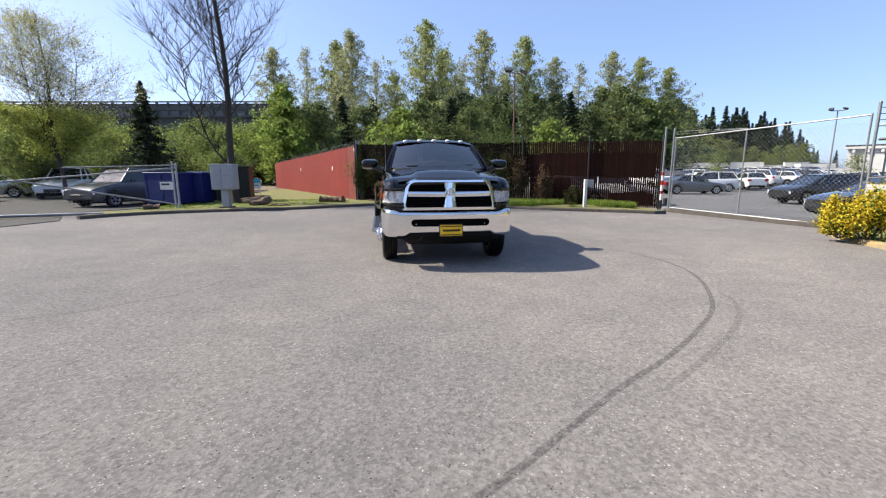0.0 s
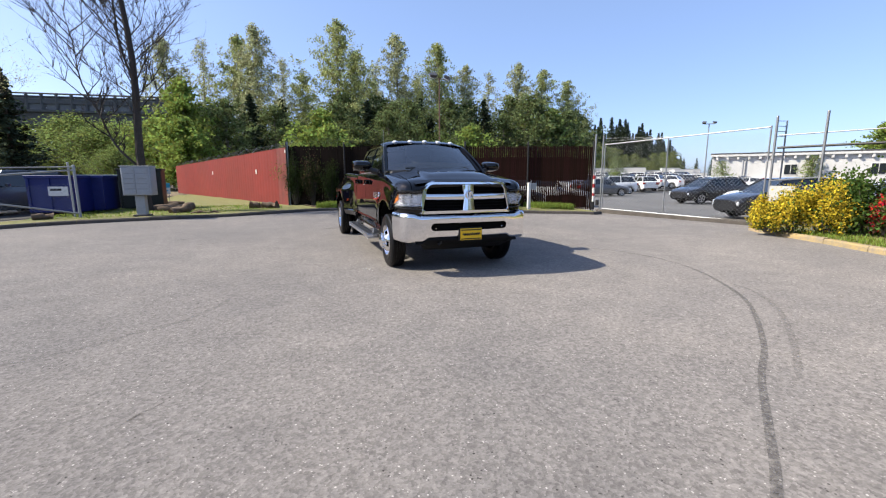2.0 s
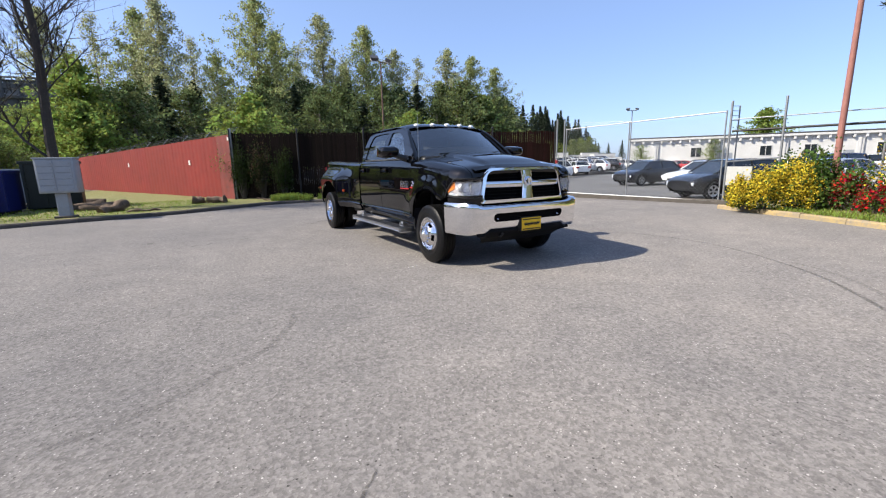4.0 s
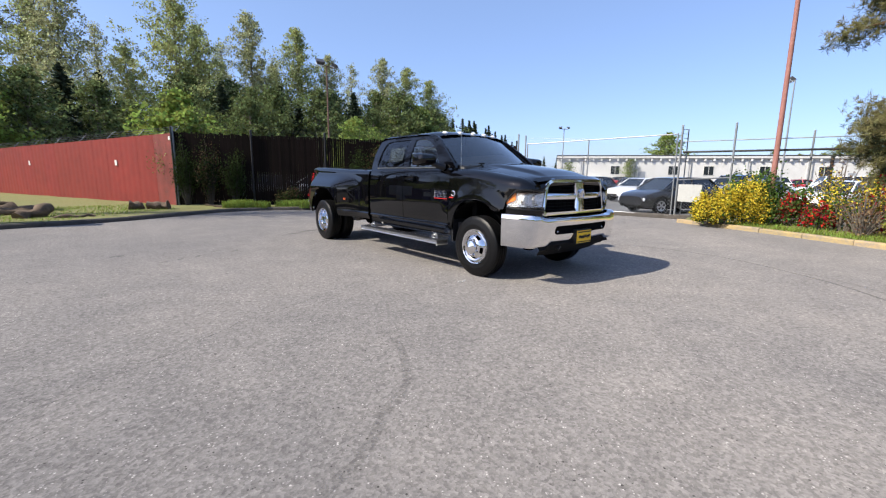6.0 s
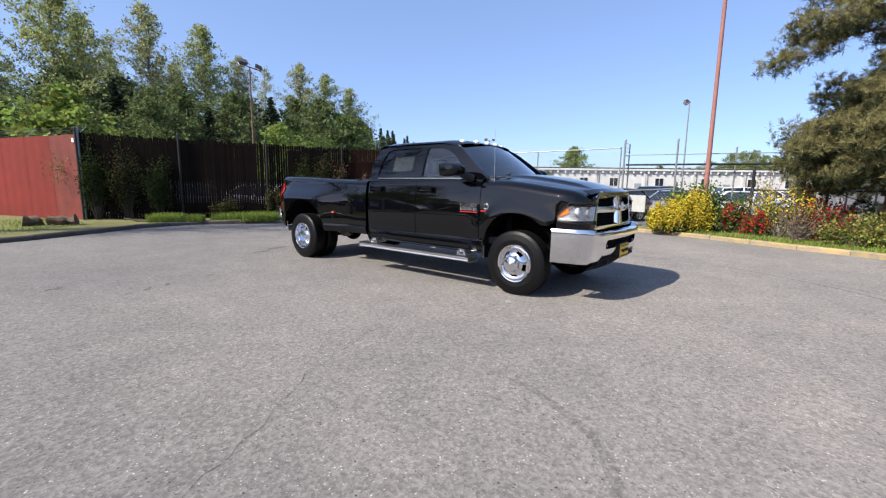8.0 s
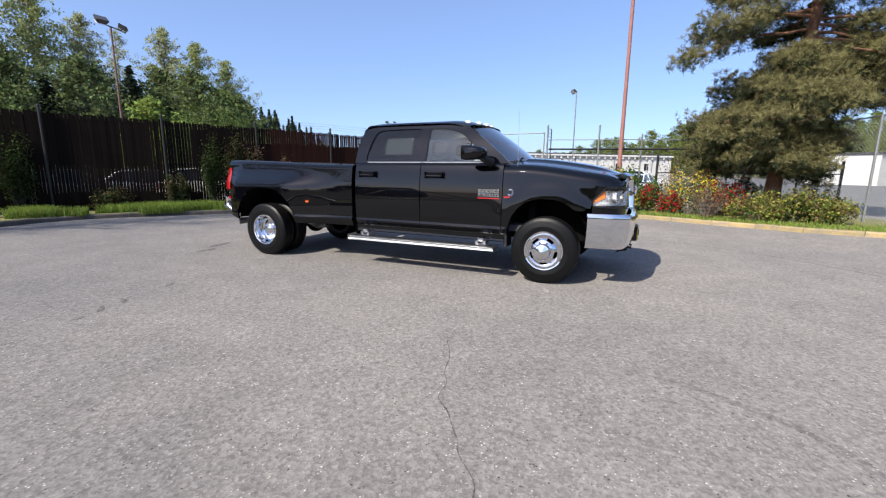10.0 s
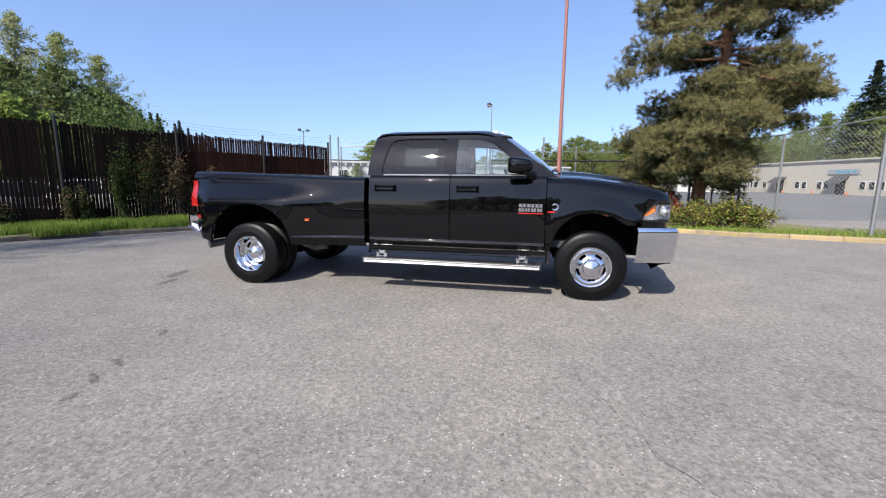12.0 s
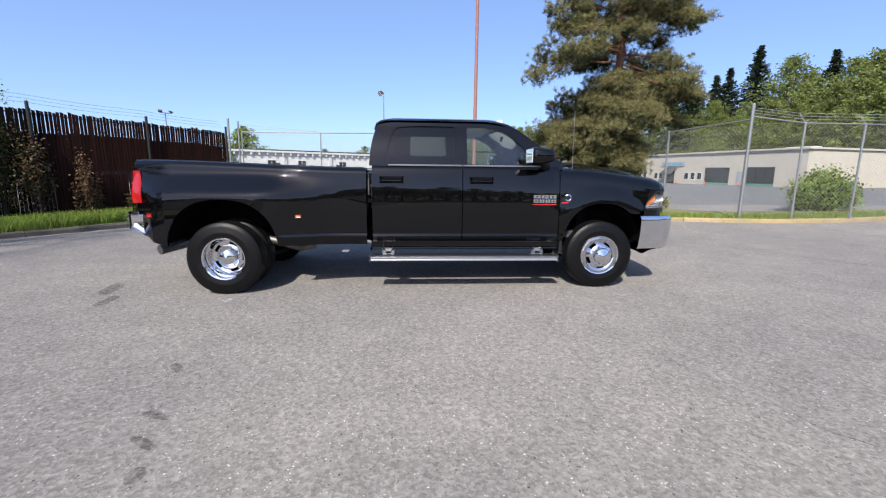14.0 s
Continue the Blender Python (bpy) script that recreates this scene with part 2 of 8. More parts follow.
def path_points(pts, step):
    """A smooth line through points, resampled at even steps."""
    v = [Vector((x, y, 0)) for x, y in pts]
    fine = []
    for i in range(len(v) - 1):
        p0, p1, p2, p3 = v[max(i - 1, 0)], v[i], v[i + 1], v[min(i + 2, len(v) - 1)]
        for k in range(12):
            t = k / 12
            fine.append(0.5 * (2 * p1 + (p2 - p0) * t + (2 * p0 - 5 * p1 + 4 * p2 - p3) * t * t + (3 * p1 - p0 - 3 * p2 + p3) * t ** 3))
    fine.append(v[-1])
    out, left = [fine[0].copy()], step
    for a, b in zip(fine, fine[1:]):
        d = (b - a).length
        pos = 0.0
        while d - pos >= left:
            pos += left
            out.append(a.lerp(b, pos / d))
            left = step
        left -= d - pos
    return [(p.x, p.y) for p in out]


def grid_sheet(bm, x0, x1, y0, y1, nx, ny, f):
    grid(bm, [[(lerp(x0, x1, i / nx), lerp(y0, y1, j / ny), f(lerp(x0, x1, i / nx), lerp(y0, y1, j / ny))) for i in range(nx + 1)] for j in range(ny + 1)])


bm = bmesh.new()
xs = [-900, -300, -120, -60, -30, -18] + [-14 + i for i in range(36)] + [25, 35, 60, 120, 300, 900]
ys = [-900, -300, -120, -60, -30] + [-20 + i for i in range(40)] + [24, 35, 60, 120, 300, 900]
grid(bm, [[(x, y, min(gz(x, y), 0) - 0.045) for x in xs] for y in ys])
tagged(finish(bm, "ground", M_DIRT, smooth=True), "bare earth and dry grass reaching to the horizon", "ground", kind="structure")

bm = bmesh.new()
grid_sheet(bm, -14, 12.0, -20, 13.5, 104, 134, gz)
tagged(finish(bm, "pavement", M_LOT, smooth=True), "worn grey asphalt turning circle with pale aggregate", "pavement", kind="structure")

bm = bmesh.new()
slab(bm, [(-14, -60), (40, -60), (40, -20.001), (-14, -20.001)], -0.2, 0.0)
slab(bm, [(-60, -60), (-14.001, -60), (-14.001, 4.4), (-60, -2)], -0.2, -0.004)
tagged(finish(bm, "road", M_LOT), "worn grey asphalt street leading to the turning circle", "road", kind="structure")

bm = bmesh.new()
slab(bm, [(12.001, 0.5), (15, -2), (130, -2), (130, 66), (-1.0, 66), (-1.0, 16.5), (10.6, 9.6), (12.001, 8.0)], -0.4, -0.16)
tagged(finish(bm, "parking_lot", M_ROAD), "dark grey asphalt car park behind the fences", "pavement", kind="structure")

bm = bmesh.new()
slab(bm, [(11.5, -6), (140, -2.5), (140, -110), (9.5, -110), (7.5, -17)], -0.2, 0.03)
tagged(finish(bm, "street", M_ROAD), "dark grey asphalt yard beyond the chain-link fence", "road", kind="structure")



def lot_rise(x, y):
    """Height of the car park, which climbs gently towards its far end."""
    d, az = math.hypot(x + 1, y + 7), math.degrees(math.atan2(x + 1, y + 7))
    return -0.16 + 0.022 * max(0, d - 44) * sstep(52, 47, az) * sstep(12, 22, az)


bm = bmesh.new()
grid(bm, [[(x, y, lot_rise(x, y) - 0.004) for x in spaced_out] for y, spaced_out in ((30 + 3.0 * j, [18 + 3.0 * i for i in range(34)]) for j in range(32))])
tagged(finish(bm, "parking_slope", M_ROAD, smooth=True), "dark grey asphalt car park climbing towards its far end", "pavement", kind="structure")

kb = path_points(KERB_BACK, 0.9)
kr = path_points(KERB_RIGHT, 1.0)


def verge_height(x, y):
    return gz(x, y) + 0.10


def verge(name, line, back, material, label):
    bm = bmesh.new()
    rows = []
    n = len(line)
    for i, (x, y) in enumerate(line):
        bx, by = back[i] if i < len(back) else back[-1]
        row = []
        for k in range(15):
            t = (k / 14) ** 1.6
            px, py = lerp(x, bx, t), lerp(y, by, t)
            h = verge_height(px, py) + 0.03 * noise.noise((px * 0.9, py * 0.9, 4)) * min(1, 6 * t)
            row.append((px, py, h))
        rows.append(row)
    grid(bm, rows)
    r = bmesh.ops.extrude_edge_only(bm, edges=[e for e in bm.edges if e.is_boundary])
    for v in [g for g in r["geom"] if isinstance(g, bmesh.types.BMVert)]:
        v.co.z -= 0.3
    return tagged(finish(bm, name, material, smooth=True, angle=50), label, "verge", kind="structure")


def off(line, d):
    """The line moved d to its left."""
    out = []
    for i in range(len(line)):
        a, b = line[max(i - 1, 0)], line[min(i + 1, len(line) - 1)]
        dx, dy = b[0] - a[0], b[1] - a[1]
        n = math.hypot(dx, dy)
        out.append((line[i][0] - dy / n * d, line[i][1] + dx / n * d))
    return out


kb_in = off(kb, 0.16)
back_b = []
for i, (x, y) in enumerate(kb_in):
    t = i / (len(kb_in) - 1)
    if x < -8.0:
        back_b.append((x - 0.3, y + 1.5))
    elif x < -2.2:
        s = (x + 8.0) / 5.8
        back_b.append((lerp(-8.3, -10.5, s / 0.2), lerp(13.4, 31, s / 0.2)) if s < 0.2 else (lerp(-10.5, -3.0, (s - 0.2) / 0.8), lerp(31, 42, (s - 0.2) / 0.8)))
    else:
        s = (x + 2.2) / 12.2
        back_b.append((lerp(-1.8, 10.6, s), lerp(15.6, 9.3, s)))
verge("lawn", kb_in, back_b, M_GRASS, "mown lawn and weedy grass strip along the fences")
kr_in = off(kr, 0.16)
back_r = []
for i, (x, y) in enumerate(kr_in):
    back_r.append((11.6 - 2.4 * sstep(0, -9, y), y + 0.6 * sstep(-9, 0, y)) if y > -7 else (x + 2.2, y))
verge("verge", kr_in, back_r, M_GRASS, "planted bed and grass behind the yellow kerb")


def kerb(name, line, material, label, width=0.16, height=0.11):
    root = tagged(new(name), label, "kerb", kind="structure")
    inner = off(line, width)
    for i in range(len(line) - 1):
        bm = bmesh.new()
        a, b, c, d = Vector((*line[i], 0)), Vector((*line[i + 1], 0)), Vector((*inner[i + 1], 0)), Vector((*inner[i], 0))
        along = (b - a).normalized() * 0.006
        rows = []
        for p, q in ((a + along, d + along), (b - along, c - along)):
            z = gz(p.x, p.y)
            j = random.uniform(-0.008, 0.008)
            rows.append([(p.x, p.y, z - 0.05), (*p.lerp(q, 0.05).xy, z + height * 0.75 + j), (*p.lerp(q, 0.22).xy, z + height + j),
                         (*p.lerp(q, 0.9).xy, z + height + j), (q.x, q.y, z + height - 0.02), (q.x, q.y, z - 0.05)])
        vs = grid(bm, rows)
        bm.faces.new(vs[0])
        bm.faces.new(vs[1][::-1])
        part("kerb_stone", bm, material, root, smooth=True, angle=40)
    return root


kerb("kerb", kb, M_KERB, "weathered concrete kerb round the turning circle")
kerb("kerb_painted", kr, M_YELLOW, "concrete kerb with worn yellow paint")

# ---- the pickup truck ----
M_BLACK = mat("black_car_paint", (0.0018, 0.0018, 0.0024), 0.5, spec=0.0, coat=1.0)
paint_nodes = M_BLACK.node_tree
paint_bsdf = paint_nodes.nodes["Principled BSDF"]
paint_bsdf.inputs["Coat IOR"].default_value = 1.5
paint_bsdf.inputs["Coat Roughness"].default_value = 0.015
# the clear coat's gloss grows towards grazing views
facing = paint_nodes.nodes.new("ShaderNodeLayerWeight")
facing.inputs["Blend"].default_value = 0.5
gloss = paint_nodes.nodes.new("ShaderNodeMapRange")
gloss.inputs["From Min"].default_value, gloss.inputs["From Max"].default_value = 0.12, 0.5
gloss.inputs["To Min"].default_value, gloss.inputs["To Max"].default_value = 0.9, 1.0
paint_nodes.links.new(facing.outputs["Facing"], gloss.inputs["Value"])
paint_nodes.links.new(gloss.outputs[0], paint_bsdf.inputs["Coat Weight"])
M_CHROME = mat("chrome", (0.82, 0.82, 0.84), 0.06, metal=1.0)
M_ALU = mat("brushed_aluminium", (0.62, 0.62, 0.63), 0.28, metal=1.0, var=0.12, scale=30)
M_TRIM = mat("black_plastic", (0.012, 0.012, 0.013), 0.45, var=0.2, scale=40, bump=0.15, bscale=300)
M_TYRE = mat("tyre_rubber", (0.005, 0.005, 0.0055), 0.4, spec=0.22, var=0.3, scale=20, bump=0.1, bscale=120)
M_UNDER = mat("underbody", (0.005, 0.005, 0.005), 0.9, spec=0.1, var=0.4, scale=10)
M_GLASS = mat("clear_glass", (0.82, 0.9, 0.88), 0.0, trans=1.0, ior=1.45, coat=0.35)
M_TINT = mat("tinted_glass", (0.05, 0.06, 0.065), 0.0, trans=1.0, ior=1.45, coat=0.1)
M_SCREEN = mat("windscreen_glass", (0.16, 0.2, 0.21), 0.0, trans=1.0, ior=1.52, coat=1.0)
M_SCREEN.node_tree.nodes["Principled BSDF"].inputs["Coat IOR"].default_value = 1.9
M_LENS = mat("lamp_lens", (0.95, 0.95, 0.95), 0.02, trans=1.0, ior=1.4)
M_AMBER = mat("amber_lens", (0.6, 0.17, 0.03), 0.2, spec=0.6, coat=0.6)
M_RED = mat("red_lens", (0.3, 0.008, 0.01), 0.12, spec=0.6, coat=0.8)
M_INTERIOR = mat("dark_grey_cloth", (0.05, 0.052, 0.058), 0.85, var=0.3, scale=30)
M_PALE = mat("pale_plastic", (0.55, 0.55, 0.53), 0.6)
M_PLATE = mat("yellow_plate", (0.85, 0.52, 0.02), 0.4)
M_BADGE_RED = mat("badge_red", (0.45, 0.02, 0.02), 0.35)
M_PAPER = mat("window_paper", (0.42, 0.44, 0.45), 0.7)

truck = thing("pickup_truck", pose(0, 0, 0), "glossy black four-door pickup truck with twin rear wheels and chrome bumper", "pickup truck")
WB, TYRE_R = 4.306, 0.405
SILL = 0.56


def bed_top(y):
    return lerp(1.405, 1.465, sstep(2.8, 5.2, y))


LAMP_LINE = [(0.67, -0.875), (0.78, -0.845), (0.87, -0.79), (0.93, -0.71), (0.96, -0.62), (0.972, -0.53)]


def lamp_x(y):
    """Half width of the nose at y, along the headlamps."""
    for (x0, y0), (x1, y1) in zip(LAMP_LINE, LAMP_LINE[1:]):
        if y <= y1:
            return lerp(x0, x1, max(0, (y - y0) / (y1 - y0)))
    return 0.972


def crease(z):
    """The rounded rib that runs along the body just above the sill."""
    return 0.016 * math.exp(-((z - 0.632) / 0.017) ** 2)


def half_width(y, z):
    """Half width of the body side at height z."""
    k = [(0.45, 0.90), (0.56, 0.935), (0.605, 0.962), (0.63, 0.968), (0.75, 0.982), (0.95, 0.99), (1.15, 0.985), (1.3, 0.968), (1.4, 0.945), (1.5, 0.92)]
    for (z0, x0), (z1, x1) in zip(k, k[1:]):
        if z <= z1:
            w = lerp(x0, x1, max(0, (z - z0) / (z1 - z0)))
            break
    else:
        w = k[-1][1]
    w += crease(z)
    # front wheel flare
    d = math.hypot(y, z - 0.42)
    w += 0.022 * sstep(0.82, 0.62, d)
    # the nose draws in
    w -= 0.02 * sstep(-0.25, -0.8, y) ** 1.5
    if y < -0.53:
        w = min(w, lamp_x(y) + 0.003)
    return w


def bed_width(y, z):
    w = lerp(0.955, 0.985, sstep(1.42, 1.1, z)) - 0.03 * sstep(0.62, 0.5, z)
    flare = sstep(3.05, 4.0, y) * sstep(5.36, 4.95, y) * sstep(1.36, 1.06, z)
    w += 0.185 * flare
    w -= 0.05 * sstep(5.0, 5.3, y) * sstep(1.5, 1.2, z) + 0.02 * sstep(5.1, 5.3, y)
    return w


def arch_low(y, yc, zc, ry, rz, sill):
    """Lower edge of a panel with a wheel arch."""
    u = abs(y - yc) / ry
    if u >= 1:
        return sill
    return max(sill, zc + rz * (1 - u ** 2.4) ** (1 / 2.4))


def side_panel(name, ys, column, parent, label="", material=None):
    """A body panel on each side; column(y) gives (x, z) pairs from the bottom up. Edges are turned inwards."""
    obs = []
    for side in (-1, 1):
        bm = bmesh.new()
        rows = []
        for y in ys:
            rows.append([(side * x, y, z) for x, z in column(y)])
        # turned edges fore and aft
        def tucked(row):
            return [(side * (abs(p[0]) - 0.035), p[1], p[2]) for p in row]
        rows = [tucked(rows[0])] + rows + [tucked(rows[-1])]
        rows = [[(side * (abs(r[0][0]) - 0.03), r[0][1], r[0][2] + 0.004)] + r for r in rows]
        grid(bm, rows)
        obs.append(part(name, bm, material or M_BLACK, parent, label, smooth=True, angle=32))
    return obs


def spaced(a, b, n):
    return [lerp(a, b, i / n) for i in range(n + 1)]


def arch_spaced(a, b, yc, ry, n):
    """Positions from a to b, crowded towards the arch's feet."""
    s = set(spaced(a, b, 10))
    for i in range(n + 1):
        y = yc - ry * math.cos(math.pi * i / n)
        if a < y < b:
            s.add(y)
    return sorted(s)


def hood_edge(y):
    return lerp(1.425, 1.30, sstep(0.35, -0.95, y)) - 0.02 * sstep(-0.5, -0.9, y)


def lamp_top(y):
    """Upper edge of the headlamp, which slants down towards its rear corner."""
    return 1.162 - 0.13 * min(1.0, max(0.0, (y + 0.66) / 0.13))


def nose_drop(y):
    """How far the nose has rolled down towards the headlamps at y."""
    q = min(1.0, max(0.0, (-0.62 - y) / 0.21))
    return (hood_edge(y) - 1.178) * (1 - math.sqrt(1 - q * q))


# front wings: up the side, over the shoulder to the bonnet's edge
def wing_column(y):
    low = arch_low(y, 0.0, 0.42, 0.475, 0.60, 0.58 if y > 0 else 0.90)
    if y < -0.45:
        low = max(low, lerp(0.93, lamp_top(y), sstep(-0.5, -0.53, y)))
    top, ed = hood_edge(y) - nose_drop(y), 0.80
    zs = max(top - 0.14, low + 0.004)
    top = max(top, zs + 0.004)
    pts = [(half_width(y, lerp(low, zs, i / 12)), lerp(low, zs, i / 12)) for i in range(13)]
    x0 = pts[-1][0]
    for i in range(1, 9):
        a = i / 8 * math.pi / 2
        pts.append((ed + (x0 - ed) * math.cos(a) ** 0.8, zs + (top - zs) * math.sin(a)))
    return pts


wy = sorted(set(arch_spaced(-0.83, 0.525, 0.0, 0.475, 26) + [-0.5, -0.53, -0.56, -0.6, -0.65, -0.69, -0.72, -0.75, -0.77, -0.79, -0.81, -0.822]))
side_panel("front_wing", wy, wing_column, truck)


# doors
def door_column(y):
    zs = spaced(SILL + 0.02, 0.70, 20) + spaced(0.74, 1.385, 12)
    pts = [(half_width(y, z), z) for z in zs]
    return pts + [(0.937, 1.41), (0.922, 1.426), (0.9, 1.432)]


front_doors = side_panel("front_door", spaced(0.535, 1.662, 10), door_column, truck)
rear_doors = side_panel("rear_door", spaced(1.672, 2.70, 10), door_column, truck)

# sills under the doors
for side in (-1, 1):
    bm = boxm(side * 0.80, side * 0.925, 0.5, 2.72, 0.47, 0.575, 0.02, 2)
    part("sill", bm, M_BLACK, truck, smooth=True)


# bed sides with the wide rear wings
def bed_column(y):
    low = arch_low(y, WB, 0.42, 0.585, 0.63, 0.535 if y < WB else lerp(0.535, 0.70, sstep(4.9, 5.28, y)))
    top = bed_top(y)
    zs = top - 0.085
    mid = max(0.70, low + 0.06)
    hs = [lerp(low, mid, i / 18) for i in range(19)] + [lerp(mid, zs, i / 14) for i in range(1, 15)]
    pts = [(bed_width(y, z) + crease(z) * sstep(3.75, 3.6, y), z) for z in hs]
    x0 = pts[-1][0]
    for i in range(1, 9):
        a = i / 8 * math.pi / 2
        pts.append((x0 - 0.075 * (1 - math.cos(a)), zs + 0.085 * math.sin(a)))
    pts += [(x0 - 0.12, top), (x0 - 0.125, top - 0.02), (x0 - 0.125, top - 0.1), (0.80, top - 0.12), (0.80, 1.13 if abs(y - WB) < 0.64 else 0.9)]
    return pts


by = arch_spaced(2.765, 5.285, WB, 0.585, 64)
side_panel("bed_side", by, bed_column, truck)
bm = bmesh.new()
for y0, y1, hw in ((2.77, WB - 0.64, 0.82), (WB - 0.64, WB + 0.64, 0.44), (WB + 0.64, 5.25, 0.82)):
    box(bm, -hw, hw, y0, y1, 0.86, 0.92)
part("bed_floor", bm, M_TRIM, truck)
part("bed_front_panel", boxm(-0.84, 0.84, 2.77, 2.82, 0.86, 1.39, 0.01), M_BLACK, truck)
tailgate = part("tailgate", boxm(-0.80, 0.80, 5.215, 5.285, 0.80, 1.455, 0.02, 3), M_BLACK, truck, smooth=True)
part("tailgate_handle", boxm(-0.12, 0.12, 5.275, 5.30, 1.28, 1.36, 0.01, 2), M_TRIM, tailgate)
for side in (-1, 1):
    bm = bmesh.new()
    grid(bm, [[(side * x, y, bed_top(y) + d) for x, d in ((0.806, -0.03), (0.808, 0.002), (0.82, 0.007), (0.862, 0.007), (0.872, 0.002))] for y in spaced(2.80, 5.22, 12)])
    part("rail_cap", bm, M_TRIM, truck, smooth=True)
    part("stake_plug", boxm(side * 0.82, side * 0.862, 3.05, 3.11, 1.405, 1.432, 0.004), M_TRIM, truck)
    part("stake_plug", boxm(side * 0.82, side * 0.862, 3.75, 3.81, 1.415, 1.447, 0.004), M_TRIM, truck)

# bonnet
def hood_z(x, y):
    ax = abs(x)
    z = hood_edge(y) + 0.062 * (1 - (ax / 0.8) ** 2) * lerp(1.0, 0.5, sstep(-0.3, -0.9, y))
    dome = 0.028 * sstep(0.52, 0.44, ax) * sstep(-0.85, -0.45, y)
    return z + dome


bm = bmesh.new()
rows = []
for i in range(37):
    t = (i / 36) ** 1.6
    rows.append([])
    for k in range(41):
        x = lerp(-0.792, 0.792, k / 40)
        y0 = -0.865 + 0.035 * (abs(x) / 0.8) ** 3
        y1 = 0.30 + 0.20 * (abs(x) / 0.8) ** 2
        y = lerp(y0, y1, t)
        z = hood_z(x, y) - 0.035 * (1 - min(1, t / 0.06)) ** 2 * sstep(0.72, 0.6, abs(x)) - nose_drop(y) * sstep(0.56, 0.70, abs(x))
        rows[-1].append((x, y, z))
rows = [[(x, y + 0.01, z - 0.05) for x, y, z in rows[0]]] + rows
grid(bm, rows)
part("bonnet", bm, M_BLACK, truck, smooth=True, angle=40)
# cowl and wipers
bm = bmesh.new()
grid(bm, [[(x, 0.29 + 0.2 * (x / 0.8) ** 2, 1.455 - 0.02 * (x / 0.8) ** 2) for x in spaced(-0.8, 0.8, 14)],
          [(x, 0.44 + 0.2 * (x / 0.8) ** 2, 1.475 - 0.03 * (x / 0.8) ** 2) for x in spaced(-0.8, 0.8, 14)]])
part("cowl", bm, M_TRIM, truck)
for x0 in (-0.55, 0.12):
    bm = tubem([(x0, 0.40, 1.50), (x0 + 0.3, 0.50, 1.525), (x0 + 0.52, 0.53, 1.535)], [0.012, 0.008, 0.006], 6)
    part("wiper", bm, M_TRIM, truck)

# greenhouse: pillars and roof rails, with the window openings
def gh_x(z):
    t = (z - 1.43) / 0.47
    return lerp(0.915, 0.745, t) + 0.022 * math.sin(math.pi * min(1, max(0, t)))


def rounded(loop, r=0.05, n=5):
    """Rounds a loop's corners; each point is (y, z) or (y, z, radius)."""
    out = []
    for i in range(len(loop)):
        p = Vector(loop[i][:2])
        a, b = Vector(loop[i - 1][:2]), Vector(loop[(i + 1) % len(loop)][:2])
        rr = loop[i][2] if len(loop[i]) > 2 else r
        rr = min(rr, (a - p).length * 0.45, (b - p).length * 0.45)
        p0, p1 = p + (a - p).normalized() * rr, p + (b - p).normalized() * rr
        for k in range(n + 1):
            t = k / n
            out.append(tuple((1 - t) ** 2 * p0 + 2 * t * (1 - t) * p + t * t * p1))
    return out


OUTER = [(0.47, 1.43, 0.01), (0.60, 1.555, 0.05), (1.06, 1.905, 0.10), (1.32, 1.962, 0.15), (2.0, 1.972, 0.2), (2.635, 1.957, 0.07), (2.715, 1.68, 0.2), (2.735, 1.43, 0.01)]
WIN_F = [(0.83, 1.455, 0.03), (0.97, 1.67, 0.05), (1.15, 1.815, 0.08), (1.35, 1.876, 0.1), (1.61, 1.88, 0.03), (1.612, 1.455, 0.02)]
WIN_R = [(1.752, 1.455, 0.02), (1.752, 1.886, 0.03), (2.14, 1.89, 0.1), (2.44, 1.874, 0.09), (2.51, 1.70, 0.09), (2.56, 1.465, 0.035)]


def flat_fill(loops):
    """Fills the first loop, leaving the others open."""
    bm = bmesh.new()
    edges = []
    for lp in loops:
        vs = [bm.verts.new((0, y, z)) for y, z in lp]
        edges += [bm.edges.new((vs[i], vs[(i + 1) % len(vs)])) for i in range(len(vs))]
    bmesh.ops.triangle_fill(bm, use_beauty=True, use_dissolve=False, edges=edges, normal=(1, 0, 0))
    return bm


def lay_on(bm, side, inset=0.0):
    for v in bm.verts:
        v.co.x = side * (gh_x(v.co.z) - inset)


def thicken(bm, side, d):
    r = bmesh.ops.extrude_face_region(bm, geom=bm.faces[:])
    for v in [g for g in r["geom"] if isinstance(g, bmesh.types.BMVert)]:
        v.co.x -= side * d


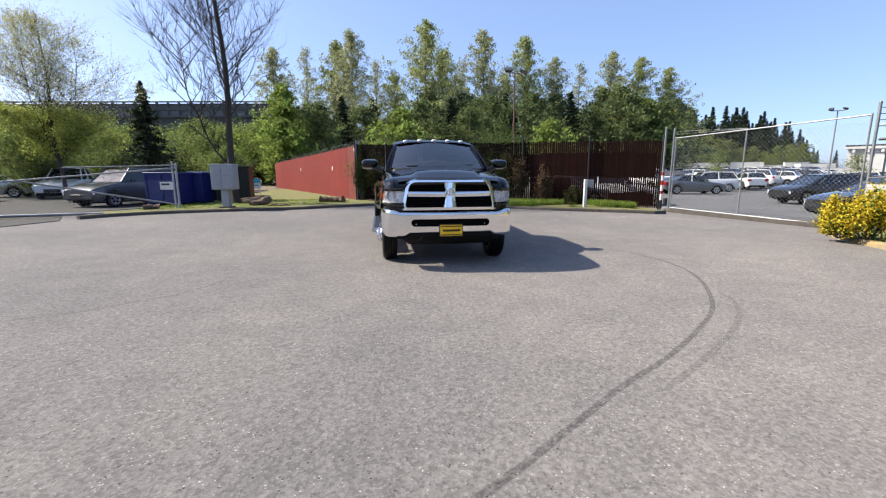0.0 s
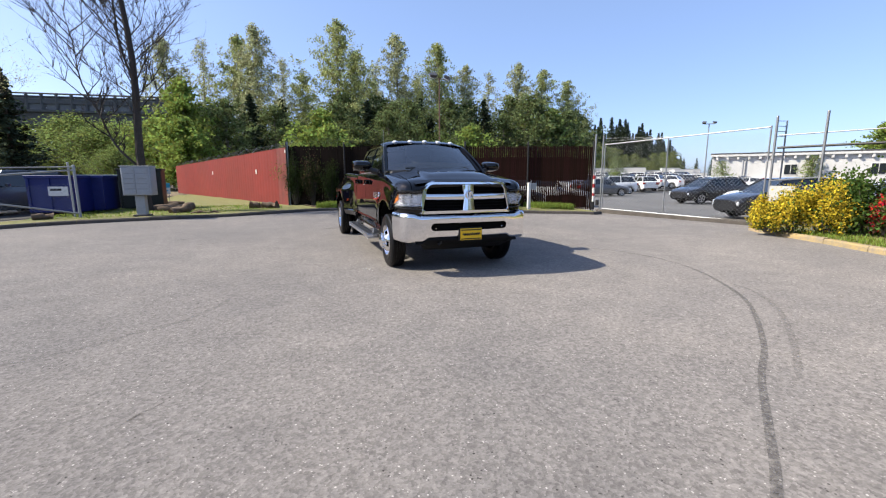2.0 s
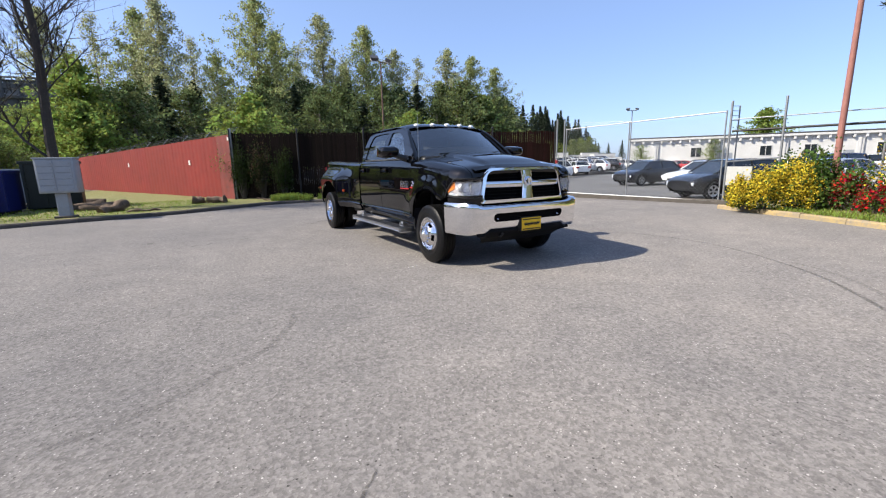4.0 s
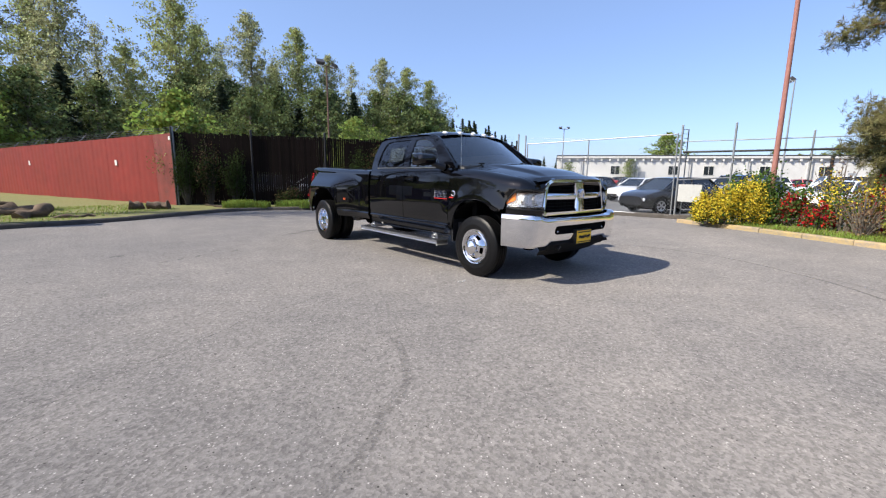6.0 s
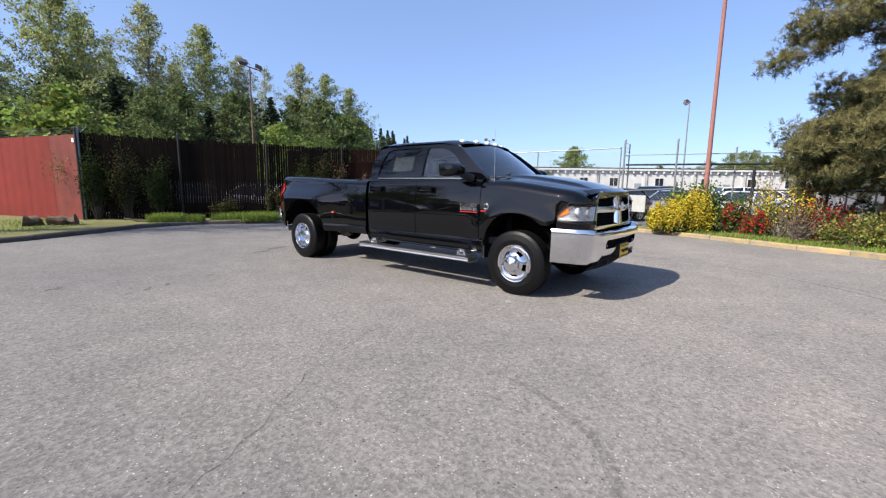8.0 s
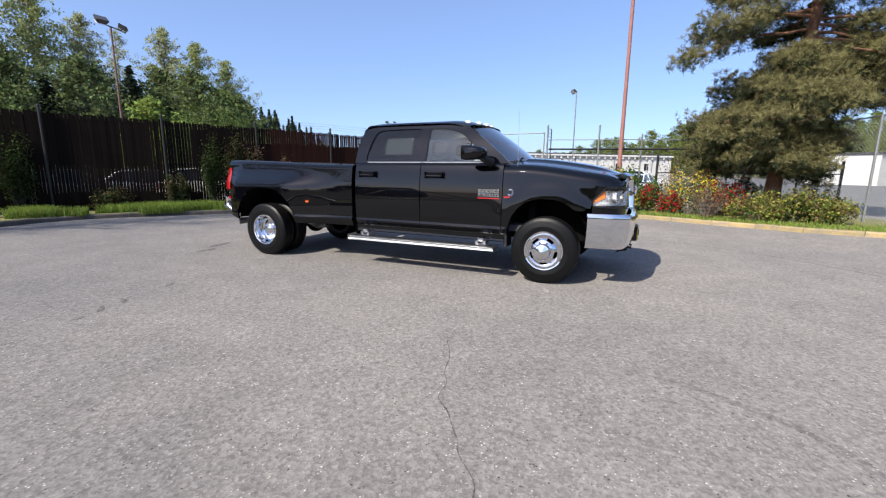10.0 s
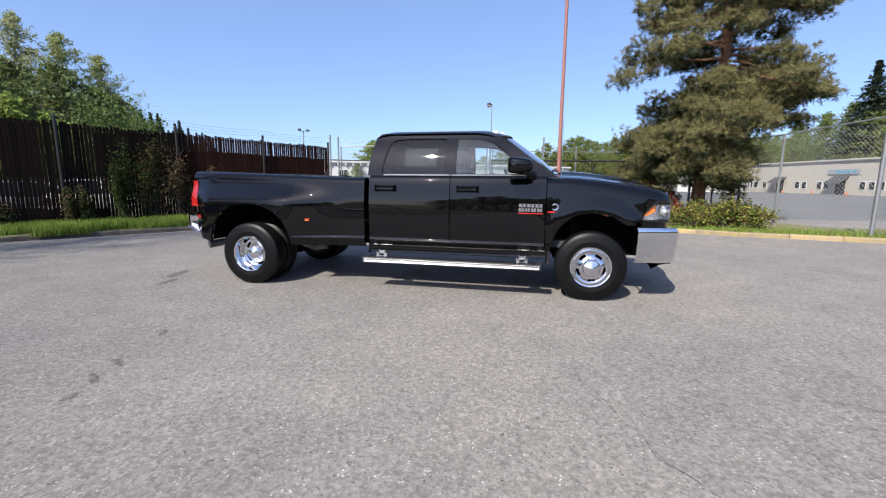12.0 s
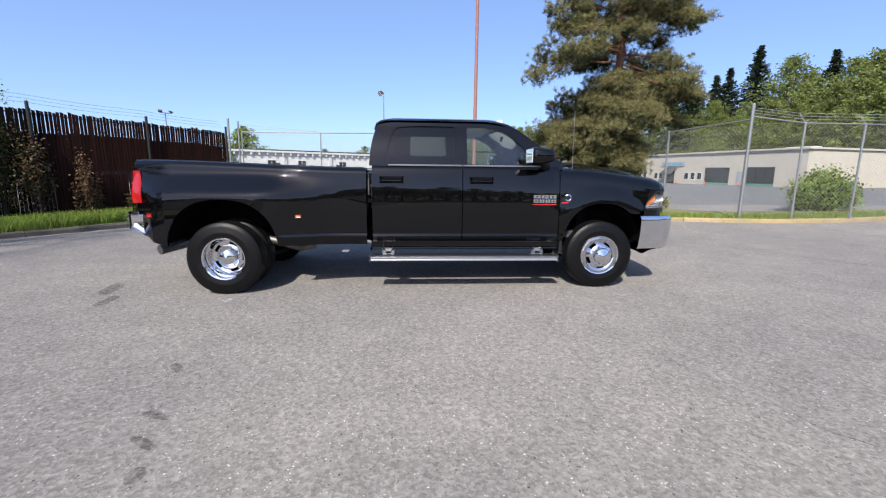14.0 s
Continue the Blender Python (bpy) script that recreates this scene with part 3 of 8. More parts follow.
for side in (-1, 1):
    bm = flat_fill([rounded(OUTER), rounded(WIN_F), rounded(WIN_R)])
    for zc in (1.5, 1.56, 1.62, 1.68, 1.74, 1.8, 1.86, 1.91):
        bmesh.ops.bisect_plane(bm, geom=bm.verts[:] + bm.edges[:] + bm.faces[:], plane_co=(0, 0, zc), plane_no=(0, 0, 1))
    lay_on(bm, side)
    thicken(bm, side, 0.04)
    part("side_frame", bm, M_BLACK, truck, smooth=True, angle=30)
    for n, (win, m) in enumerate(((WIN_F, M_GLASS), (WIN_R, M_TINT))):
        bm = flat_fill([rounded([(lerp(1.2 if n == 0 else 2.1, y, 1.01), lerp(1.66, z, 1.015), *r) for y, z, *r in win])])
        for zc in (1.5, 1.56, 1.62, 1.68, 1.74, 1.8):
            bmesh.ops.bisect_plane(bm, geom=bm.verts[:] + bm.edges[:] + bm.faces[:], plane_co=(0, 0, zc), plane_no=(0, 0, 1))
        lay_on(bm, side, 0.014)
        thicken(bm, side, 0.005)
        door = (front_doors, rear_doors)[n][0 if side < 0 else 1]
        part("window", bm, m, door, "clear side window" if n == 0 else "dark tinted side window", smooth=True, angle=30).visible_shadow = False
        # rubber and bright strip at the foot of the window
        y0, y1 = (0.70, 1.66) if n == 0 else (1.68, 2.52)
        bm = boxm(side * 0.905, side * 0.922, y0, y1, 1.434, 1.450, 0.003)
        part("window_strip", bm, M_ALU if side < 0 else M_TRIM, door)
    # door line between the doors
    bm = bmesh.new()
    box(bm, side * 0.80, side * 0.90, 1.655, 1.68, 0.56, 1.44)
    part("door_seal", bm, M_TRIM, truck)

# roof
bm = bmesh.new()
rows = []
for i in range(25):
    t = i / 24
    row = []
    for k in range(33):
        s = k / 32 * 2 - 1
        x = 0.755 * math.copysign(abs(s) ** 0.9, s)
        y0 = 0.985 + 0.14 * s * s
        y = lerp(y0, 2.665, t)
        crown = 2.012 - 0.062 * abs(s) ** 4.5
        z = crown - 0.062 * (1 - min(1, t / 0.2)) ** 2 - 0.05 * max(0, (t - 0.86) / 0.14) ** 2
        row.append((x, y, z))
    rows.append(row)
rows.append([(x, y + 0.03, z - 0.09) for x, y, z in rows[-1]])
grid(bm, rows)
part("roof", bm, M_BLACK, truck, smooth=True, angle=40)

# windscreen and rear window
def pane(bottom, top, bulge, n=18, m=8):
    rows = []
    for j in range(m + 1):
        t = j / m
        row = []
        for k in range(n + 1):
            s = k / n * 2 - 1
            b = Vector((bottom[0] * s, bottom[1] + bottom[3] * s * s, bottom[2]))
            c = Vector((top[0] * s, top[1] + top[3] * s * s, top[2] - 0.03 * s * s))
            p = b.lerp(c, t)
            p.y -= bulge * math.sin(math.pi * t)
            row.append(tuple(p))
        rows.append(row)
    bm = bmesh.new()
    grid(bm, rows)
    return bm


bm = pane((0.80, 0.36, 1.472, 0.20), (0.675, 0.995, 1.945, 0.15), 0.02)
part("windscreen", bm, M_SCREEN, truck, "dark glossy windscreen", smooth=True).visible_shadow = False
# A pillars beside the windscreen
for side in (-1, 1):
    bm = bmesh.new()
    rows = []
    for j in range(13):
        t = j / 12
        a = Vector((side * lerp(0.795, 0.67, t), lerp(0.555, 1.14, t), lerp(1.46, 1.92, t)))
        b = Vector((side * lerp(0.885, 0.75, t), lerp(0.56, 1.125, t) + 0.02, lerp(1.45, 1.90, t)))
        mid = (a + b) / 2 + Vector((side * 0.012, -0.02, 0.016))
        rows.append([tuple(a + Vector((0, 0.03, -0.01))), tuple(a), tuple(mid), tuple(b), tuple(b + Vector((0, 0.06, -0.02)))])
    grid(bm, rows)
    part("windscreen_pillar", bm, M_BLACK, truck, smooth=True, angle=60)
bm = pane((0.76, 2.68, 1.44, -0.02), (0.64, 2.60, 1.86, -0.02), -0.02)
part("rear_window", bm, M_TINT, truck, smooth=True).visible_shadow = False
part("cab_back", boxm(-0.88, 0.88, 2.64, 2.70, 0.6, 1.45, 0.02, 2), M_BLACK, truck)
for x in (-0.52, -0.26, 0.0, 0.26, 0.52):
    bm = bmesh.new()
    bmesh.ops.create_uvsphere(bm, u_segments=12, v_segments=8, radius=1)
    y = 1.10 + 0.16 * (x / 0.745) ** 2
    for v in bm.verts:
        v.co = Vector((x + v.co.x * 0.052, y + v.co.y * 0.05, 1.978 - 0.02 * (x / 0.745) ** 2 + v.co.z * 0.035))
    part("roof_marker_lamp", bm, mat("white_lens", (0.75, 0.76, 0.78), 0.1, coat=0.8), truck, "small clear clearance lamp", smooth=True)

# inside the cab
part("cab_floor", boxm(-0.86, 0.86, 0.2, 2.66, 0.6, 0.68), M_INTERIOR, truck)
part("firewall", boxm(-0.80, 0.80, 0.16, 0.24, 0.6, 1.40), M_UNDER, truck)
bm = boxm(-0.80, 0.80, 0.42, 0.95, 1.12, 1.47, 0.07, 3)
part("dashboard", bm, M_TRIM, truck, smooth=True)
bm = bmesh.new()
ring = [(0.36 + 0.185 * math.cos(k * math.tau / 24), 1.03 + 0.08 * math.sin(k * math.tau / 24), 1.38 + 0.165 * math.sin(k * math.tau / 24)) for k in range(25)]
tube(bm, ring, 0.016, 8)
tube(bm, [(0.36, 0.92, 1.32), (0.36, 1.03, 1.38)], 0.03, 8)
tube(bm, [(0.18, 1.03, 1.38), (0.54, 1.03, 1.38)], 0.014, 6)
part("steering_wheel", bm, M_TRIM, truck, smooth=True)
for x0, x1, y in ((-0.68, -0.2, 1.45), (0.2, 0.68, 1.45), (-0.68, -0.05, 2.28), (0.05, 0.68, 2.28)):
    bm = bmesh.new()
    box(bm, x0, x1, y - 0.28, y + 0.22, 0.85, 1.05, 0.06, 3)
    box(bm, x0, x1, y + 0.12, y + 0.27, 1.0, 1.52, 0.06, 3)
    seat = part("seat", bm, M_INTERIOR, truck, smooth=True)
    cx = (x0 + x1) / 2
    part("headrest", boxm(cx - 0.13, cx + 0.13, y + 0.15, y + 0.26, 1.56, 1.74, 0.04, 3), M_INTERIOR, seat, smooth=True)
part("headliner", boxm(-0.66, 0.66, 1.25, 2.55, 1.875, 1.89), M_PALE, truck)
bm = flat_fill([rounded([(1.86, 1.545, 0.01), (1.86, 1.765, 0.01), (2.27, 1.765, 0.01), (2.27, 1.545, 0.01)])])
lay_on(bm, -1, 0.03)
part("window_sticker", bm, M_PAPER, truck, "pale paper sheet behind the tinted glass")
bm = boxm(-0.05, 0.05, 1.03, 1.06, 1.78, 1.85, 0.02, 2)
part("interior_mirror", bm, M_TRIM, truck)

# handles, marker lamps, badges, aerial
for side in (-1, 1):
    for n, (y0, y1) in enumerate(((1.33, 1.57), (2.36, 2.60))):
        door = (front_doors, rear_doors)[n][0 if side < 0 else 1]
        h = part("handle_cup", boxm(side * 0.955, side * 0.9735, y0 - 0.012, y1 + 0.012, 1.238, 1.312, 0.008, 2), M_TRIM, door, smooth=True)
        part("handle", boxm(side * 0.966, side * 1.012, y0, y1, 1.254, 1.300, 0.016, 4), M_BLACK, door, "black pull handle", smooth=True, angle=70)
    part("side_marker", boxm(side * (bed_width(3.51, 0.87) - 0.02), side * (bed_width(3.51, 0.87) + 0.012), 3.48, 3.535, 0.852, 0.882, 0.006, 2), mat("marker_lens", (0.55, 0.10, 0.03), 0.25, coat=0.5), truck, "amber side marker lamp")
    part("side_marker", boxm(side * (bed_width(5.045, 0.88) - 0.02), side * (bed_width(5.045, 0.88) + 0.010), 5.02, 5.07, 0.86, 0.90, 0.008, 2), M_RED, truck, "red side marker lamp")
    # model badge: bright blocks over a red bar, no lettering
    badge = new("badge")
    badge.parent = truck
    for r, (z0, z1) in enumerate(((1.075, 1.115), (1.025, 1.065))):
        n = 3 if r == 0 else 4
        w = 0.28 / n
        for k in range(n):
            y0 = 0.845 - 0.28 + k * w
            x = half_width(0.7, z0)
            bm = bmesh.new()
            box(bm, side * (x - 0.004), side * (x + 0.006), y0 + 0.006, y0 + w - 0.006, z0, z1, 0.003)
            part("badge_block", bm, M_CHROME, badge)
            bm = boxm(side * (x + 0.002), side * (x + 0.0085), y0 + w * 0.36, y0 + w * 0.60, z0 + 0.012, z1 - 0.013)
            part("badge_gap", bm, M_BLACK, badge)
    x = half_width(0.7, 1.0)
    part("badge_bar", boxm(side * (x - 0.004), side * (x + 0.006), 0.565, 0.845, 1.0, 1.011, 0.002), M_BADGE_RED, badge)
    bm = bmesh.new()
    xx = half_width(0.43, 1.08)
    tube(bm, [(side * (xx + 0.004), 0.43 + 0.034 * math.cos(a), 1.085 + 0.034 * math.sin(a)) for a in spaced(0.7, 5.6, 10)], 0.009, 6)
    part("badge_emblem", bm, M_CHROME, badge)
    part("badge_bar", boxm(side * (xx - 0.004), side * (xx + 0.007), 0.35, 0.51, 1.02, 1.036, 0.002), M_BADGE_RED, badge)
bm = tubem([(-0.905, 0.375, 1.30), (-0.905, 0.372, 1.34), (-0.905, 0.38, 2.08)], [0.012, 0.0035, 0.002], 6)
part("aerial", bm, M_ALU, truck)

# tow mirrors
for side in (-1, 1):
    bm = bmesh.new()
    tube(bm, [(side * 0.93, 0.70, 1.44), (side * 1.02, 0.74, 1.47), (side * 1.12, 0.80, 1.52)], [0.055, 0.045, 0.04], 10)
    part("mirror_arm", bm, M_TRIM, truck, smooth=True)
    bm = bmesh.new()
    bmesh.ops.create_uvsphere(bm, u_segments=24, v_segments=16, radius=1.0)
    for v in bm.verts:
        c = [math.copysign(abs(q) ** 0.55, q) for q in v.co]
        grow = 1.0 + 0.22 * c[1]
        v.co = Vector((side * (1.18 + c[0] * 0.145), 0.835 + min(c[1], 0.85) * 0.145, 1.55 + c[2] * 0.084 * grow))
    housing = part("mirror_housing", bm, M_BLACK, truck, smooth=True, angle=50)
    part("mirror_glass", boxm(side * 1.06, side * 1.30, 0.955, 0.964, 1.478, 1.622, 0.005), mat("mirror_glass", (0.9, 0.9, 0.9), 0.01, metal=1.0), housing)

# ---- nose ----
def superloop(hw0, hw1, z0, z1, r, top, n=7):
    """Rounded four-sided outline, half width hw0 at the foot and hw1 at the top."""
    return rounded([(-hw0, z0, r), (hw0, z0, r), (hw1, z1, top), (-hw1, z1, top)], r, n)


def nose_y(x):
    return -0.93 + 0.13 * (abs(x) / 0.8) ** 2.4


def ring_plate(outer, inner, front, depth, lean=0.0, bevel=0.012):
    """A frame between two outlines with the same number of points, with a raised, rounded front."""
    bm = bmesh.new()
    n = len(outer)
    rows = []
    for (ox, oz), (ix, iz) in zip(outer, inner):
        row = []
        for u, d in ((0.0, depth), (0.0, bevel), (0.15, 0.0), (0.85, 0.0), (1.0, bevel), (1.0, depth)):
            x, z = lerp(ox, ix, u), lerp(oz, iz, u)
            row.append((x, front(x) + d + lean * (z - 1.0), z))
        rows.append(row)
    rows.append(rows[0])
    grid(bm, rows)
    bmesh.ops.remove_doubles(bm, verts=bm.verts, dist=1e-5)
    return bm


grille = new("grille")
grille.parent = truck
front = lambda x: nose_y(x) - 0.005
LEAN = 0.10
bm = ring_plate(superloop(0.715, 0.622, 0.85, 1.305, 0.06, 0.13), superloop(0.645, 0.568, 0.905, 1.252, 0.04, 0.09), front, 0.10, LEAN)
part("grille_frame", bm, M_CHROME, grille, "bright chrome surround", smooth=True, angle=40)
bm = bmesh.new()
prof = [(-0.085, 0.0), (-0.075, -0.012), (-0.03, -0.02), (0.03, -0.02), (0.075, -0.012), (0.085, 0.0)]
grid(bm, [[(x * lerp(0.86, 1.1, abs(z - 1.08) / 0.2), front(x) + 0.02 + d + LEAN * (z - 1.0), z) for x, d in [(-0.085, 0.06)] + prof + [(0.085, 0.06)]] for z in spaced(0.90, 1.255, 8)])
part("grille_upright", bm, M_CHROME, grille, smooth=True, angle=40)
for side in (-1, 1):
    bm = bmesh.new()
    grid(bm, [[(side * x, front(x) + 0.025 + d + LEAN * (zc - 1.0), zc + dz) for dz, d in ((-0.036, 0.06), (-0.036, 0.008), (-0.026, 0), (0.026, 0), (0.036, 0.008), (0.036, 0.06))] for x, zc in [(lerp(0.07, 0.60, i / 8), 1.085 + 0.004 * i / 8) for i in range(9)]])
    part("grille_bar", bm, M_CHROME, grille, smooth=True, angle=40)
bm = bmesh.new()
grid(bm, [[(x, nose_y(x) + 0.09 + LEAN * (z - 1), z) for x in spaced(-0.67, 0.67, 14)] for z in (0.87, 1.29)])
part("grille_backing", bm, M_UNDER, grille)
bm = bmesh.new()
for k in range(9):
    z = 0.925 + k * 0.04
    for side in (-1, 1):
        grid(bm, [[(side * x, nose_y(x) + 0.065 + d + LEAN * (z - 1), z + dz) for d, dz in ((0, 0.004), (-0.012, 0), (0, -0.004))] for x in spaced(0.08, 0.60, 6)])
for k in range(17):
    x = lerp(-0.58, 0.58, k / 16)
    tube(bm, [(x, nose_y(x) + 0.06 + LEAN * (0.91 - 1), 0.91), (x, nose_y(x) + 0.06 + LEAN * 0.24, 1.24)], 0.004, 4)
part("grille_mesh", bm, M_UNDER, grille)
bm = bmesh.new()
tube(bm, [(0.046 * math.sin(a) * (1.0 - 0.25 * math.cos(a)), front(0) - 0.012 + LEAN * 0.1, 1.12 + 0.05 * math.cos(a)) for a in spaced(0, math.tau, 16)], 0.011, 6)
tube(bm, [(0, front(0) - 0.016 + LEAN * 0.1, 1.155), (0, front(0) - 0.016 + LEAN * 0.1, 1.075)], [0.022, 0.012], 8)
part("grille_emblem", bm, M_CHROME, grille, "plain chrome shield shape", smooth=True)

# headlamps, wrapped round the corner
def lamp_path(s):
    """From the grille edge (0) round the corner to the wing (1)."""
    pts = LAMP_LINE
    t = s * (len(pts) - 1)
    i = min(int(t), len(pts) - 2)
    return Vector(pts[i]).lerp(Vector(pts[i + 1]), t - i)


for side in (-1, 1):
    lamp = new("headlamp")
    lamp.parent = truck
    lamp["label"] = "clear headlamp with an amber corner"
    N = 20
    def lamp_rows(inset, s0, s1, zpad=0.0):
        rows = []
        for i in range(N + 1):
            s = lerp(s0, s1, i / N)
            p = lamp_path(s)
            p = p + Vector((-inset * 0.6, inset))
            z0 = lerp(0.925, 0.955, s) + zpad
            z1 = min(lerp(1.185, 1.165, s), lamp_top(p.y) + 0.006) - zpad
            rows.append([(side * p.x, p.y, lerp(z0, z1, j / 6)) for j in range(7)])
        return rows
    bm = bmesh.new()
    grid(bm, lamp_rows(0.0, 0, 1))
    part("lens", bm, M_LENS, lamp, smooth=True).visible_shadow = False
    bm = bmesh.new()
    rows = lamp_rows(0.04, 0.0, 0.93)
    grid(bm, rows)
    part("reflector", bm, mat("lamp_reflector", (0.8, 0.81, 0.83), 0.24, metal=1.0, bump=0.9, bscale=55), lamp, smooth=True)
    bm = bmesh.new()
    grid(bm, [r[3:] for r in lamp_rows(0.022, 0.70, 0.98, 0.012)])
    part("indicator", bm, M_AMBER, lamp, "amber indicator")
    for sx in (0.18, 0.42):
        p = lamp_path(sx)
        bm = bmesh.new()
        lathe(bm, [(0.012, 0.02), (0.045, 0.0), (0.062, -0.026), (0.067, -0.026), (0.067, 0.02)], 20, "x")
        ob = part("lamp_bowl", bm, MATS["lamp_reflector"], lamp, smooth=True)
        ob.matrix_basis = pose(side * (p.x - 0.02), p.y + 0.05, 1.06, 0, 0, 90)
    # bright rim and the black filler under the lamp
    bm = bmesh.new()
    rws = lamp_rows(-0.004, 0, 1)
    tube(bm, [r[0] for r in rws], 0.007, 5)
    tube(bm, [r[-1] for r in rws], 0.007, 5)
    part("lamp_rim", bm, M_TRIM, lamp)
    bm = bmesh.new()
    rows = []
    for i in range(N + 1):
        p = lamp_path(i / N)
        rows.append([(side * p.x * 0.992, p.y + 0.012, z) for z in (0.80, 0.86, 0.925, 0.965)])
    grid(bm, rows)
    part("lamp_filler", bm, M_BLACK, truck, smooth=True)
    bm = bmesh.new()
    rows = []
    for i in range(N + 1):
        p = lamp_path(i / N)
        rows.append([(side * p.x * k, p.y + d, z) for k, d, z in ((0.992, 0.012, 1.13), (0.994, 0.008, 1.158), (0.988, 0.018, 1.172), (0.97, 0.045, 1.178))])
    grid(bm, rows)
    part("lamp_brow", bm, M_BLACK, truck, smooth=True)
    # inner wing wall behind the lamp, so that no light passes
    part("radiator_support", boxm(side * 0.3, side * 0.88, -0.70, -0.66, 0.55, 1.24), M_UNDER, truck)
bm = bmesh.new()
grid(bm, [[(x, nose_y(x) + 0.012 + 0.03 * k, 1.30 + 0.012 * k - 0.03 * (abs(x) / 0.7) ** 4) for x in spaced(-0.74, 0.74, 16)] for k in range(4)])
part("grille_brow", bm, M_BLACK, truck, smooth=True)

# bumper: a chrome bar with raised ends, a slot, and the black lower lip
def bump_y(x):
    ax = abs(x)
    return -0.985 + 0.07 * (ax / 0.85) ** 2.5 + 0.55 * max(0, (ax - 0.86) / 0.15) ** 2.2 * (1 if ax > 0.86 else 0)


def bump_pts(n=30):
    pts = []
    for i in range(n + 1):
        x = lerp(0, 0.93, i / n)
        pts.append((x, bump_y(x)))
    y0 = pts[-1][1]
    for k in range(1, 12):
        t = k / 11
        pts.append((lerp(0.93, 0.99, t ** 0.6), lerp(y0, -0.475, t)))
    return pts


bumper = new("front_bumper")
bumper.parent = truck
bp = bump_pts()
line = [(-x, y) for x, y in bp[::-1]] + bp[1:]


def bump_top(x):
    return lerp(0.838, 0.872, sstep(0.70, 0.82, abs(x)))


def bump_low(x):
    return lerp(0.532, 0.478, sstep(0.58, 0.68, abs(x)))


def slot(x):
    """Lower and upper edge of the slot; both meet at its rounded ends."""
    u = min(1.0, max(0.0, (abs(x) - 0.515) / 0.055))
    h = 0.053 * math.sqrt(1 - u * u)
    return 0.685 - h, 0.685 + h


def bump_point(x, y, z):
    """A point of the chrome sheet, leaning back at the foot and rolled over at the top."""
    t = (z - bump_low(x)) / (bump_top(x) - bump_low(x))
    d = lerp(0.024, -0.012, t) - 0.014 * math.sin(math.pi * t) + 0.034 * max(0, (t - 0.9) / 0.1) ** 2 + 0.022 * max(0, (0.07 - t) / 0.07) ** 2
    corner = sstep(0.90, 0.95, abs(x))
    return (x * (1 - 0.45 * d * corner), y + d * lerp(1.0, 0.3, corner), z)


line = sorted(line + [(x, bump_y(x)) for k in (0.515, 0.525, 0.535, 0.545, 0.553, 0.56, 0.566, 0.57) for x in (-k, k)])
bm = bmesh.new()
lower, upper = [], []
for x, y in line:
    a, b = slot(x)
    lip = 0.03 if abs(x) < 0.57 else 0.0
    foot, head = [bump_point(x, y, lerp(bump_low(x), a, k / 8)) for k in range(9)], [bump_point(x, y, lerp(b, bump_top(x), k / 9)) for k in range(10)]
    lower.append([(x * 0.985, y + 0.07, bump_low(x))] + foot + [(foot[-1][0], foot[-1][1] + lip, a)])
    upper.append([(head[0][0], head[0][1] + lip, b)] + head + [(x * 0.985, y + 0.07, bump_top(x) - 0.004)])
grid(bm, lower)
grid(bm, upper)
bmesh.ops.remove_doubles(bm, verts=bm.verts, dist=1e-4)
part("chrome_bar", bm, M_CHROME, bumper, smooth=True, angle=50)
for side in (-1, 1):
    bm = bmesh.new()
    bmesh.ops.create_uvsphere(bm, u_segments=10, v_segments=6, radius=0.011)
    for v in bm.verts:
        v.co += Vector((side * 0.50, -0.955, 0.665))
    part("bolt", bm, M_CHROME, bumper)
bm = bmesh.new()
grid(bm, [[(x, bump_y(x) + 0.045, z) for x in spaced(-0.62, 0.62, 10)] for z in (0.58, 0.78)])
part("bumper_slot", bm, M_UNDER, bumper)
bm = bmesh.new()
low = [p for p in line if abs(p[0]) <= 0.80]
rows = []
for x, y in low:
    b = 0.545 if abs(x) < 0.62 else lerp(0.545, 0.49, sstep(0.62, 0.7, abs(x)))
    rows.append([(x, y + 0.05, b), (x, y + 0.03, b - 0.04), (x * 0.94, y + 0.06, b - 0.10 if abs(x) < 0.66 else b - 0.05), (x * 0.86, y + 0.12, 0.41), (x * 0.78, y + 0.2, 0.345)])
grid(bm, rows)
part("air_dam", bm, mat("dam_plastic", (0.006, 0.006, 0.0065), 0.7, spec=0.2), bumper, "black plastic lower lip", smooth=True)
plate = part("licence_plate", boxm(-0.16, 0.16, -1.012, -1.002, 0.495, 0.655, 0.004), M_PLATE, bumper, "yellow dealer plate with a black scrawl")
part("plate_bar", boxm(-0.15, 0.15, -1.0155, -1.011, 0.628, 0.642), M_TRIM, plate)
part("plate_bar", boxm(-0.15, 0.15, -1.0155, -1.011, 0.505, 0.518), M_TRIM, plate)
bm = bmesh.new()
tube(bm, [(lerp(-0.125, 0.125, k / 24), -1.0145, 0.572 + 0.016 * math.sin(k * 1.9) + 0.006 * (k / 24)) for k in range(25)], 0.0095, 5)
part("plate_scrawl", bm, M_TRIM, plate)
part("plate_holder", boxm(-0.17, 0.17, -1.003, -0.93, 0.485, 0.665, 0.004), M_TRIM, bumper)

